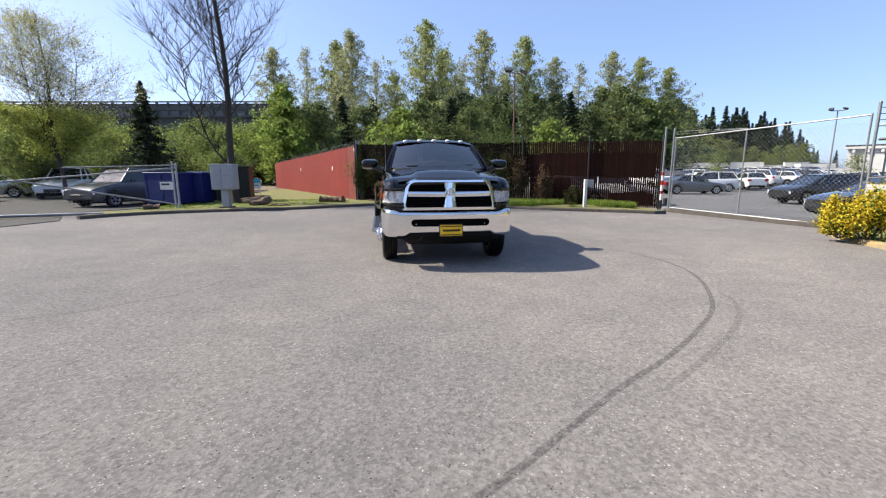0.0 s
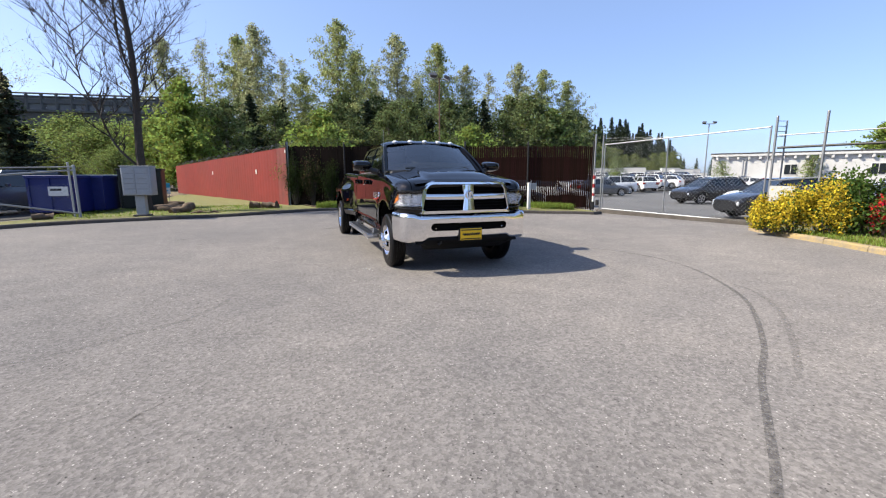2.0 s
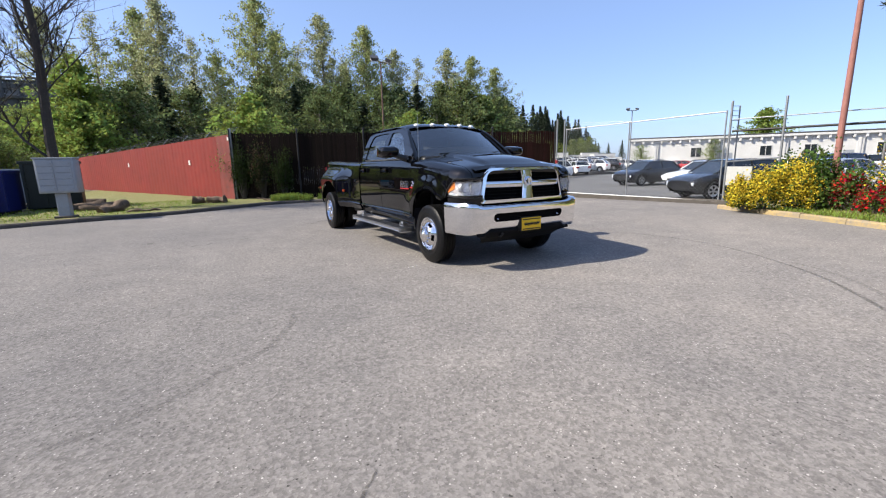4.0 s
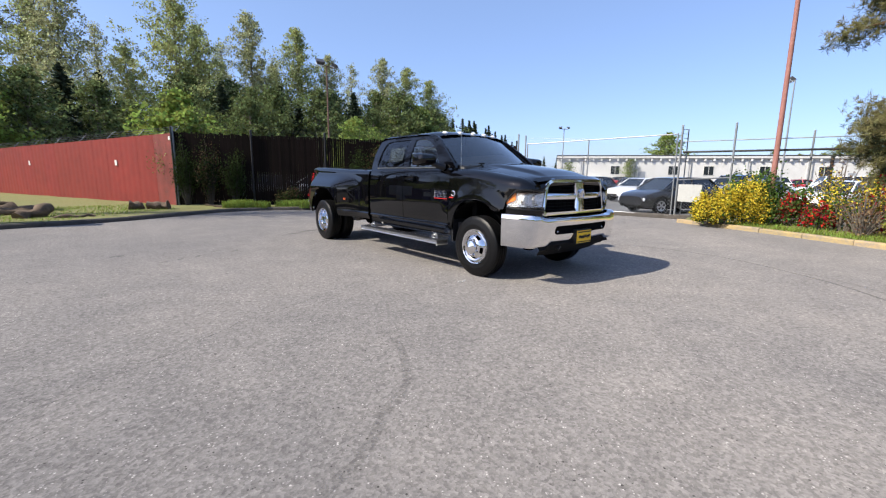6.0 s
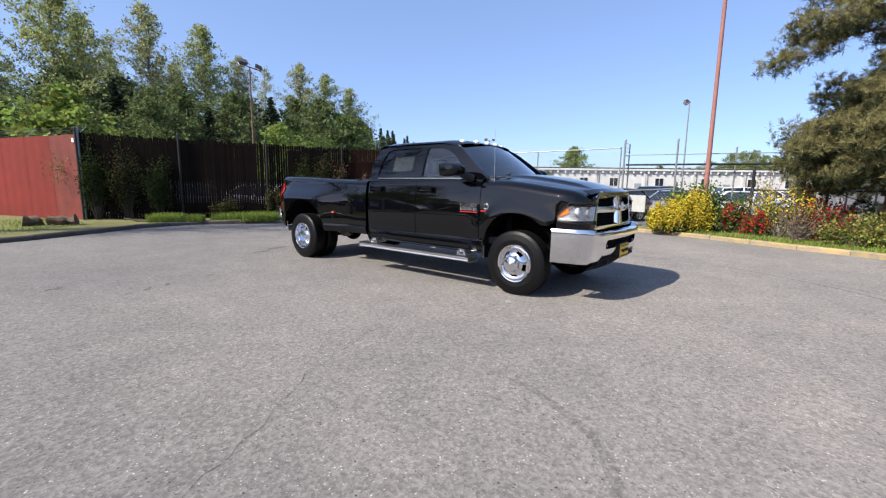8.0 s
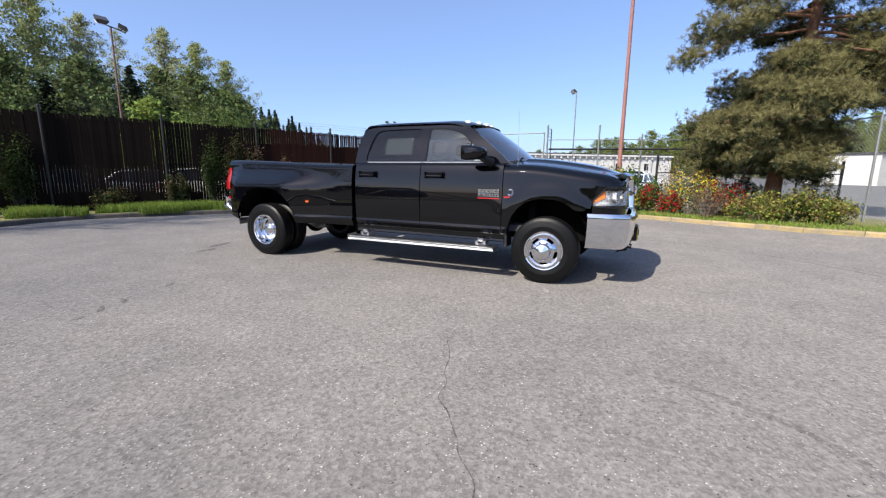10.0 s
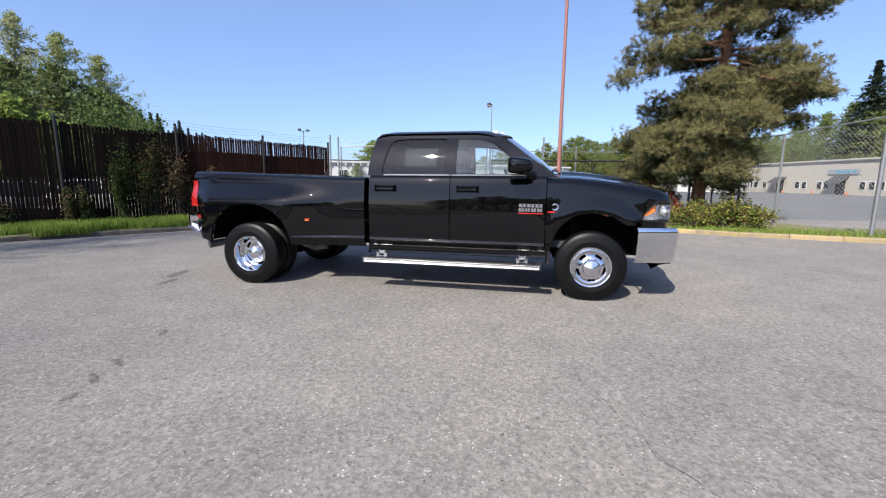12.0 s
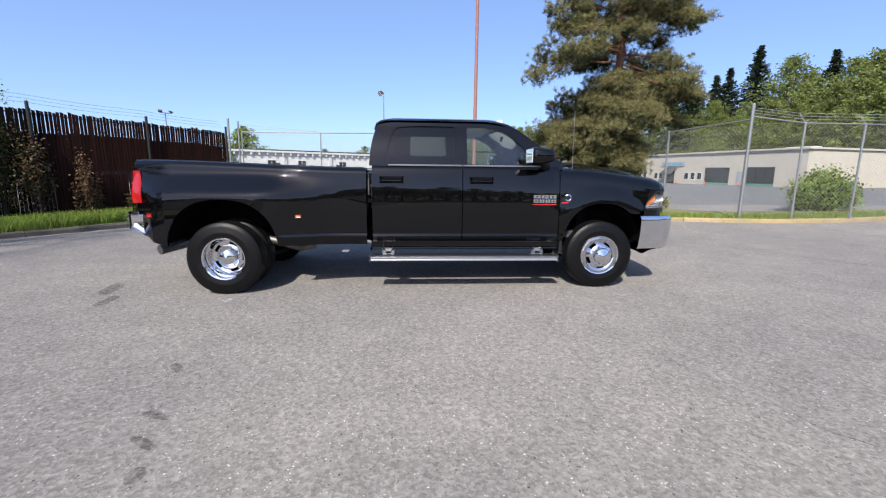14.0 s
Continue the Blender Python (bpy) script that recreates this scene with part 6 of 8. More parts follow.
def poplar(seed, H, R, material, density=1.0, low=0.12, leaf=0.42, label="tall poplar in fresh spring leaf", clump=0.27):
    rng = np.random.default_rng(seed)
    t = thing("poplar_tree", pose(0, 0, 0), label, "tree", "trees behind the fence")
    bm = bmesh.new()
    lean = rng.normal(0, 0.012, 2)
    trunk = [Vector((lean[0] * H * s + 0.15 * math.sin(s * 5 + seed), lean[1] * H * s, H * s)) for s in np.linspace(0, 0.97, 12)]
    tube(bm, trunk, [0.24 * (1 - s) ** 0.8 + 0.02 for s in np.linspace(0, 0.97, 12)], 8)
    pts = []
    nb = int(120 * density)
    for k in range(nb):
        s = low + (0.97 - low) * (k + rng.uniform(0, 1)) / nb
        prof = min(1, (s - low + 0.05) / 0.22) ** 0.7 * (max(0.012, 1 - s) / 0.75) ** 0.85
        ln = R * prof * rng.uniform(0.45, 1.2)
        a = rng.uniform(0, math.tau)
        base = trunk[min(11, int(s / 0.97 * 11))].lerp(trunk[min(11, int(s / 0.97 * 11) + 1)], (s / 0.97 * 11) % 1)
        up = rng.uniform(0.35, 1.0)
        d = Vector((math.cos(a), math.sin(a), up)).normalized()
        tip = base + d * ln * 1.25
        midp = base.lerp(tip, 0.5) + Vector((0, 0, -0.06 * ln))
        tube(bm, [base, midp, tip], [0.04 * (1 - s) + 0.012, 0.016, 0.004], 4, cap=False)
        m = int((24 + 60 * prof) * density)
        nc = 2 + int(1.3 * ln)
        at = rng.uniform(0.15, 1.05, nc)
        hub = np.outer(1 - at, base) + np.outer(at, tip) + rng.normal(0, 0.14 + 0.05 * ln, (nc, 3))
        pick = rng.integers(0, nc, m)
        pts.append(hub[pick] + np.clip(rng.normal(0, 1, (m, 3)), -1.8, 1.8) * clump * np.array([1.0, 1.0, 0.75]))
    part("trunk", bm, mat("pale_bark", (0.20, 0.18, 0.15), 0.9, var=0.4, scale=3), t, smooth=True)
    leaves("crown", np.vstack(pts), leaf, material, t, rng)
    return t


def conifer(seed, H, R, material=None, label="dark green fir tree with drooping boughs", leaf=0.26, taper=0.8, boughs=9):
    rng = np.random.default_rng(seed)
    t = thing("fir_tree", pose(0, 0, 0), label, "tree", "fir trees")
    bm = bmesh.new()
    tube(bm, [(0, 0, 0), (0.05, 0, H * 0.5), (0, 0.03, H * 0.98)], [0.22, 0.13, 0.02], 7)
    part("trunk", bm, M_BARK, t, smooth=True)
    pts = []
    nl = int(12 + H * 1.5)
    for k in range(nl):
        for j in range(boughs):
            s = 0.05 + 0.95 * (k + rng.uniform(0, 1.6)) / (nl + 1)
            if s > 0.995:
                continue
            ln = R * (1 - s) ** taper * rng.uniform(0.45, 1.2) + 0.03
            a = rng.uniform(0, math.tau)
            m = int(10 + 30 * ln / R)
            u = rng.uniform(0.1, 1.0, m)
            c = np.stack([np.cos(a) * ln * u, np.sin(a) * ln * u, H * s - 0.28 * ln * u ** 1.4 + 0.1 * ln * (u > 0.8)], 1)
            pts.append(c + rng.normal(0, 1, (m, 3)) * np.array([0.10, 0.10, 0.09]) * (0.4 + ln / R) * H / 12)
    leaves("crown", np.vstack(pts), leaf, material or L_DARK, t, rng, flat=0.3, long=1.3)
    return t


def leader_tree(seed, H, R, label, name="bare_tree", low=0.12, crowns=(), rise=(0.35, 0.9), n=64, bark=(0.15, 0.12, 0.095), forks=(), lift=0.10, slim=0.0034, girth=0.0017, bushy=0):
    """A tree with a main stem, forked leaders and many fine side branches, bare or in first leaf. crowns: (name, material, leaf size, count, lowest and highest share of the height)."""
    rng = random.Random(seed)
    t = thing(name, pose(0, 0, 0), label, "tree")
    stem, bm = bmesh.new(), bmesh.new()
    trunk = [Vector((0.10 * math.sin(k * 0.9 + seed), 0.08 * math.sin(k * 0.7), H * k / 12)) for k in range(13)]
    tube(stem, trunk, [H * 0.0118 * (1 - k / 12.4) ** 0.9 + 0.006 for k in range(13)], 9)
    stems = [(trunk, 0.0, 1.0)]
    for z, az, out, top in forks:
        a = radians(az)
        base = trunk[int(z * 12)].lerp(trunk[min(12, int(z * 12) + 1)], z * 12 % 1)
        pts = []
        for k in range(13):
            u = k / 12
            r = out * (1 - (1 - u) ** 2.2)
            pts.append(base + Vector((math.cos(a) * r + 0.06 * math.sin(k * 1.3 + az), math.sin(a) * r, H * (top - z) * u ** 1.15)))
        tube(stem, pts, [H * slim * (1 - k / 12.5) ** 0.9 + 0.005 for k in range(13)], 7)
        stems.append((pts, z, top))
    tips = []

    def twig(p, d, ln, r, lev):
        pts = [p]
        for i in range(4):
            d = (d + Vector((rng.gauss(0, 0.12), rng.gauss(0, 0.12), lift + rng.gauss(0, 0.06)))).normalized()
            pts.append(pts[-1] + d * ln / 4)
        tube(bm, pts, [r * (1 - 0.2 * i) for i in range(5)], 4 if lev < 1 else 3, cap=False)
        tips.extend(pts[1:])
        if lev < 2:
            for k in range((8 if lev == 0 else 5) + bushy):
                i = rng.randint(1, 4)
                side = Vector((rng.gauss(0, 1), rng.gauss(0, 1), rng.gauss(0.2, 0.5))).normalized()
                twig(pts[i], (d * 0.8 + side * 0.75).normalized(), ln * rng.uniform(0.28, 0.5), r * 0.5, lev + 1)

    for j, (line, z0, z1) in enumerate(stems):
        count = n if j == 0 else n // 3
        first = low if j == 0 else 0.12
        for k in range(count):
            u = first + (0.98 - first) * (k + rng.random()) / count
            base = line[int(u * 12)].lerp(line[min(12, int(u * 12) + 1)], u * 12 % 1)
            s = base.z / H
            prof = min(1, (s - low + 0.12) / 0.3) * (max(0.03, 1 - s) / 0.7) ** 0.75 * (1.0 if j == 0 else 0.7)
            a = rng.uniform(0, math.tau)
            twig(base, Vector((math.cos(a), math.sin(a), rng.uniform(*rise))).normalized(), R * prof * rng.uniform(0.6, 1.2), H * girth * (1.25 - s), 0)
    part("trunk", stem, mat(name + "_bark", bark, 0.9, var=0.4, scale=3), t, smooth=True)
    part("branchwork", bm, MATS[name + "_bark"], t, smooth=True)
    g = np.random.default_rng(seed)
    for leaf_name, leaf_material, size, count, z0, z1 in crowns:
        base = np.array([tuple(p) for p in tips if H * z0 < p.z < H * z1])
        leaves(leaf_name, base[g.integers(0, len(base), count)] + g.normal(0, 0.13, (count, 3)), size, leaf_material, t, g)
    return t


def bush(name, x, y, z, rx, ry, h, mats, label, category="shrub", n=1800, size=0.07, seed=1, stems=14, group="", wood=None):
    """A shrub: stems, clumps of leaves and, where it has them, blossom."""
    g = np.random.default_rng(seed)
    t = thing(name, pose(x, y, z), label, category, group)
    bm = bmesh.new()
    clumps = []
    for k in range(stems * 2):
        a = g.uniform(0, math.tau)
        rr = math.sqrt(g.uniform(0, 1))
        tip = Vector((rx * rr * math.cos(a), ry * rr * math.sin(a), h * (1 - 0.45 * rr * rr) * g.uniform(0.55, 1.05)))
        if k < stems:
            tube(bm, [(tip.x * 0.15, tip.y * 0.15, 0), (tip.x * 0.5, tip.y * 0.5, tip.z * 0.55), tip], [0.016, 0.011, 0.004], 4, cap=False)
        clumps.append(tip)
    part("stem", bm, wood or L_TWIG, t)
    C = np.array([tuple(c) for c in clumps])
    for nm, m, frac, sz, low in mats:
        k = int(n * frac)
        c = C[g.integers(0, len(C), k)]
        u = g.uniform(low, 1.05, (k, 1)) ** 0.6
        c = c * np.hstack([u, u, u]) + np.clip(g.normal(0, 1, (k, 3)), -1.6, 1.6) * np.array([rx, ry, min(h, 1.4)]) * 0.15
        c[:, 2] = np.abs(c[:, 2]) + 0.02
        leaves(nm, c, sz, m, t, g)
    return t


# tall row behind the back fences: four kinds, then copies at other turns and heights
kinds = [poplar(11, 25, 8.6, L_POPLAR, 1.8, 0.06, 0.24), poplar(12, 24, 7.0, L_POPLAR2, 1.6, 0.08, 0.24), poplar(13, 22, 7.0, L_POPLAR, 1.6, 0.06, 0.24),
         poplar(14, 24, 6.0, L_POPLAR2, 1.05, 0.12, 0.21, "thinly leaved poplar with pale limbs")]


def at_azimuth(deg, dist):
    """A place seen from the walk's first stand at that bearing and distance."""
    a = radians(deg)
    return -0.96 + dist * math.sin(a), -7.0 + dist * math.cos(a)


ROW = [(-12.7, 80, 0.262, 1), (-9.0, 84, 0.268, 3), (-5.8, 82, 0.285, 2), (-3.3, 78, 0.305, 1), (-0.5, 86, 0.25, 3), (2.2, 88, 0.22, 2), (5.5, 76, 0.335, 0), (8.0, 84, 0.27, 2),
       (10.4, 88, 0.25, 3), (13.3, 78, 0.312, 1), (15.6, 88, 0.22, 2), (18.5, 80, 0.298, 2), (21.7, 84, 0.248, 1), (25.0, 90, 0.235, 3), (28.4, 84, 0.252, 1), (31.3, 88, 0.232, 2), (34.9, 90, 0.210, 0),
       (37.0, 110, 0.13, 2)]
used = set()
hts = [25, 24, 22, 24]
for n, (az, d, slope, k) in enumerate(ROW):
    x, y = at_azimuth(az, d)
    h = slope * d + 1.5
    m = pose(x, y, -0.1, 0, 0, 47 * n) @ Matrix.Diagonal((h / hts[k] * 0.95, h / hts[k] * 0.95, h / hts[k], 1))
    if k in used:
        copy_at(kinds[k], m)
    else:
        used.add(k)
        kinds[k].matrix_basis = m

# darker undergrowth: firs and broad young trees between row and fence
firs = [conifer(31, 12, 3.0), conifer(32, 24, 5.2, label="tall dark fir on the far rise", leaf=0.27, taper=1.0, boughs=13)]
spring = poplar(21, 8, 3.0, L_BRIGHT, 0.9, 0.05, 0.30, "young broadleaf tree in bright spring leaf")
spring2 = poplar(22, 9, 3.6, L_SPRING, 1.0, 0.05, 0.32, "young broadleaf tree in light green leaf")
UNDER = [(-14, 60, 8, 's'), (-10.5, 62, 9, 's2'), (-7.5, 52, 9.5, 'f'), (-4.8, 56, 11, 'f'), (-2.2, 58, 10, 'f'), (0.5, 62, 9, 'f'), (2.5, 40, 7.2, 's'), (5.0, 60, 11, 'f'), (7.2, 58, 9, 'f'),
         (9.0, 62, 12, 'f'), (11.5, 58, 10, 'f'), (14.0, 62, 12, 'f'), (17.0, 60, 10, 'f'), (19.5, 60, 12, 'f'), (21.8, 42, 6.4, 's'), (24.0, 66, 13, 'f'), (26.5, 68, 11, 'f'), (29.5, 70, 14, 'f'), (32.5, 72, 12, 's2'),
         (34.5, 74, 12, 'f'), (-12.0, 48, 7, 's'), (4.2, 46, 6.5, 's2'), (6.3, 74, 15, 'f'), (10.3, 76, 15, 'f'), (16.0, 76, 15, 'f'), (22.5, 80, 15, 'f'), (-9, 76, 12, 'f'), (-1, 74, 14, 'f'), (12.5, 70, 13, 'f'), (27.5, 82, 16, 'f'), (31.5, 84, 15, 'f'), (35.8, 92, 15, 'f')]
shade = poplar(24, 12, 5.5, leaf_mat('deep_green_leaves', (0.13, 0.16, 0.065), 0.6, 0.38), 1.0, 0.03, 0.27, 'broad dark green tree in the wood')
src = {'s': (spring, 8), 's2': (spring2, 9), 'f': (firs[0], 12), 'd': (shade, 12)}
seen_kind = set()
for n, (az, d, h, k) in enumerate(UNDER):
    if k == 'f' and n % 3:
        k = 'd'
    ob, hh = src[k]
    x, y = at_azimuth(az, d)
    w = h / hh * (1.25 if k == 'f' else 1.15)
    m = pose(x, y, -0.1, 0, 0, 61 * n) @ Matrix.Diagonal((w, w, h / hh, 1))
    if k in seen_kind:
        copy_at(ob, m)
    else:
        seen_kind.add(k)
        ob.matrix_basis = m

# the far rise: firs behind the car park and behind the beige building, and woods that close the place
far = []
rr = random.Random(5)
for k in range(40):
    az = 36.5 + k * 0.31
    slope = lerp(0.132, 0.112, k / 28) if k < 28 else lerp(0.11, 0.045, (k - 28) / 11)
    far.append((*at_azimuth(az, 190 + rr.uniform(-12, 12)), 190 * slope + rr.uniform(-4, 2), 'f'))
for k in range(20):
    far.append((*at_azimuth(50 + k * 1.5, 230 + rr.uniform(-15, 15)), rr.uniform(6, 12), rr.choice('ffp')))
for k in range(11):
    far.append((*at_azimuth(37 + k * 1.05, 172 + rr.uniform(-6, 6)), lerp(15, 9, k / 10) + rr.uniform(-2, 2), 'p'))
# wooded rise behind the warehouse
for k in range(40):
    a = radians(78 + k * 1.0)
    d = 200 + rr.uniform(-12, 12)
    far.append((-6 + d * math.sin(a), d * math.cos(a), d * lerp(0.05, 0.105, min(1, k / 18)) + rr.uniform(-3, 2), 'p'))
for az, d, h, k in ((115.5, 120, 11, 'p'), (117.5, 118, 14.5, 'p'), (119.5, 116, 16, 'p'), (121.5, 118, 18, 'p'), (122.6, 112, 24, 'f'), (123.5, 114, 18, 'p'), (125.0, 112, 23, 'f'), (126.2, 116, 25, 'f'), (128.6, 112, 28, 'f'), (130, 105, 17, 'p'), (131.6, 106, 24, 'p'), (133, 112, 22, 'p'), (134.6, 110, 25, 'f'), (136, 104, 22, 'p'), (137.6, 100, 22, 'p'), (139.5, 100, 23, 'p'),
                    (141.5, 100, 21, 'p'), (144, 105, 24, 'f'), (146, 100, 22, 'p'), (127.3, 100, 13, 'p'), (125, 106, 17, 'p'), (128, 104, 16, 'p'), (132.2, 98, 16, 'p'), (135.2, 96, 17, 'p'), (138.6, 96, 16, 'p'), (142.5, 96, 15, 'p'), (110, 150, 11, 'p'), (113.5, 150, 12, 'p'), (107, 160, 9, 'p'), (103, 160, 9, 'p')):
    a = radians(az)
    far.append((-5.9 + d * math.sin(a), 2.2 + d * math.cos(a), h, k))
for k in range(14):
    far.append((*at_azimuth(-16 - k * 2.0, 98 + rr.uniform(-6, 6)), rr.uniform(10, 14), 'p'))
for k in range(66):
    az = 150 + k * 2.06
    d = 72 + rr.uniform(-8, 14)
    a = radians(az)
    far.append((d * math.sin(a), d * math.cos(a), 10.5 + 3 * math.sin(k * 0.35) + rr.uniform(-1.5, 1.5), 'p'))
spring3 = poplar(23, 16, 6.0, leaf_mat("light_spring_leaves", (0.22, 0.255, 0.085), 0.4, 0.5), 1.05, 0.03, 0.29, "light green tree of the far woods")
spring4 = poplar(28, 16, 5.6, MATS['light_spring_leaves'], 1.35, 0.03, 0.22, 'light green tree of the wooded slope')
first = {'f': True, 'p': True, 'q': True}
for n, (x, y, h, k) in enumerate(far):
    if k == 'p' and x > 60 and -110 < y < -30:
        k = 'q'
    ob, hh = (firs[1], 24) if k == 'f' else ((spring4 if k == 'q' else spring3), 16)
    w = h / hh * ((1.3 if y > 20 else 1.8) if k == 'f' else 1.25)
    m = pose(x, y, -0.5, 0, 0, 53 * n) @ Matrix.Diagonal((max(w, 0.45), max(w, 0.45), h / hh, 1))
    if first[k]:
        first[k] = False
        ob.matrix_basis = m
    else:
        copy_at(ob, m)

# single trees near the lawn
bt = leader_tree(41, 13.6, 4.7, "large bare grey tree with fine twigs on the lawn", low=0.24, rise=(0.7, 1.3), n=66, bark=(0.055, 0.046, 0.039), lift=0.12,
                 forks=((0.12, 165, 1.9, 0.55), (0.34, 215, 0.6, 0.97)), slim=0.003, girth=0.0020, bushy=1)
bt.matrix_basis = pose(-7.45, 13.25, 0.05, 0, -1, 0)
L_BUD = leaf_mat("budding_leaves", (0.34, 0.38, 0.10), 0.4, 0.5)
lt = leader_tree(45, 9.4, 5.0, "budding tree with light green young leaves beside the drive", "budding_tree", 0.2,
                 (("crown", L_BUD, 0.085, 21000, 0.14, 0.5), ("young_leaf", leaf_mat("pale_buds", (0.42, 0.42, 0.22), 0.3, 0.5), 0.06, 30000, 0.36, 1.0)),
                 rise=(0.3, 0.95), n=84, bark=(0.085, 0.07, 0.058), lift=0.05, forks=((0.22, 20, 1.3, 0.9), (0.26, 140, 1.4, 0.92), (0.24, 255, 1.2, 0.94)))
lt.matrix_basis = pose(-18.3, 19.2, 0.0)
lf = poplar(25, 4.6, 3.2, L_SPRING, 1.7, 0.05, 0.10, "low bright green thicket beside the drive")
lf.matrix_basis = pose(-21.5, 22.0, 0.0)
copy_at(lf, pose(-14.4, 33.0, 0, 0, 0, 80) @ Matrix.Diagonal((0.8, 0.8, 0.75, 1)))
copy_at(lf, pose(-24.5, 26.0, 0, 0, 0, 130))
for n, (x, y, k) in enumerate(((-66, 56, 1.5), (-56, 60, 1.7), (-47, 52, 1.4), (-40, 60, 1.8), (-33, 56, 1.6), (-27, 62, 1.9), (-22, 54, 1.5), (-18, 60, 1.8), (-30, 45, 1.2), (-38, 44, 1.1))):
    copy_at(lf, pose(x, y, -0.1, 0, 0, 70 * n) @ Matrix.Diagonal((k * 1.5, k * 1.5, k, 1)))
cy = conifer(36, 8.3, 3.1, label="narrow dark conifer behind the containers", leaf=0.2, taper=1.0, boughs=15)
cy.matrix_basis = pose(-18.6, 29.0, 0)
bt2 = poplar(26, 11, 4.0, L_BRIGHT, 1.1, 0.05, 0.3, "round-headed tree in fresh leaf beyond the lawn")
bt2.matrix_basis = pose(-11.2, 44, 0)
wt = poplar(27, 7.0, 2.6, L_SPRING, 0.45, 0.2, 0.2, "light green street tree in front of the white building")
wt.matrix_basis = pose(62, 30, -0.1) @ Matrix.Diagonal((0.9, 0.9, 0.6, 1))
round_tree = copy_at(bt2, pose(128, 54, -0.1, 0, 0, 30) @ Matrix.Diagonal((1.9, 1.9, 1.3, 1)))
round_tree["label"] = "round olive-green tree rising behind the white warehouse"
copy_at(wt, pose(33.5, 33.5, -0.1, 0, 0, 40) @ Matrix.Diagonal((0.7, 0.7, 0.55, 1)))
copy_at(wt, pose(49, 32.5, -0.1, 0, 0, 90) @ Matrix.Diagonal((0.8, 0.8, 0.5, 1)))


# ---- the big pine ----
def brushes(name, centres, length, count, material, parent, g):
    """Brushes of needles: from each centre a bundle of narrow blades that spreads outwards and upwards."""
    P = np.repeat(np.asarray(centres, dtype=float), count, axis=0)
    n = len(P)
    axis = np.repeat(g.normal(0, 1, (n // count, 3)) * np.array([1, 1, 0.45]) + np.array([0, 0, 0.35]), count, axis=0)
    axis /= np.linalg.norm(axis, axis=1)[:, None]
    d = axis * 0.75 + g.normal(0, 0.55, (n, 3))
    d /= np.linalg.norm(d, axis=1)[:, None]
    side = np.cross(d, g.normal(size=(n, 3)))
    side /= np.linalg.norm(side, axis=1)[:, None]
    ln = length * g.uniform(0.55, 1.2, (n, 1))
    w = 0.0055 * g.uniform(0.7, 1.3, (n, 1))
    V = np.empty((n, 4, 3))
    V[:, 0], V[:, 1], V[:, 2], V[:, 3] = P - side * w * 0.6, P + d * ln * 0.55 + side * w, P + d * ln, P + d * ln * 0.55 - side * w
    me = bpy.data.meshes.new(name)
    me.vertices.add(n * 4)
    me.vertices.foreach_set("co", V.reshape(-1))
    me.loops.add(n * 4)
    me.loops.foreach_set("vertex_index", np.arange(n * 4))
    me.polygons.add(n)
    me.polygons.foreach_set("loop_start", np.arange(n) * 4)
    me.update(calc_edges=True)
    me.materials.append(material)
    ob = new(name, me)
    ob.parent = parent
    return ob


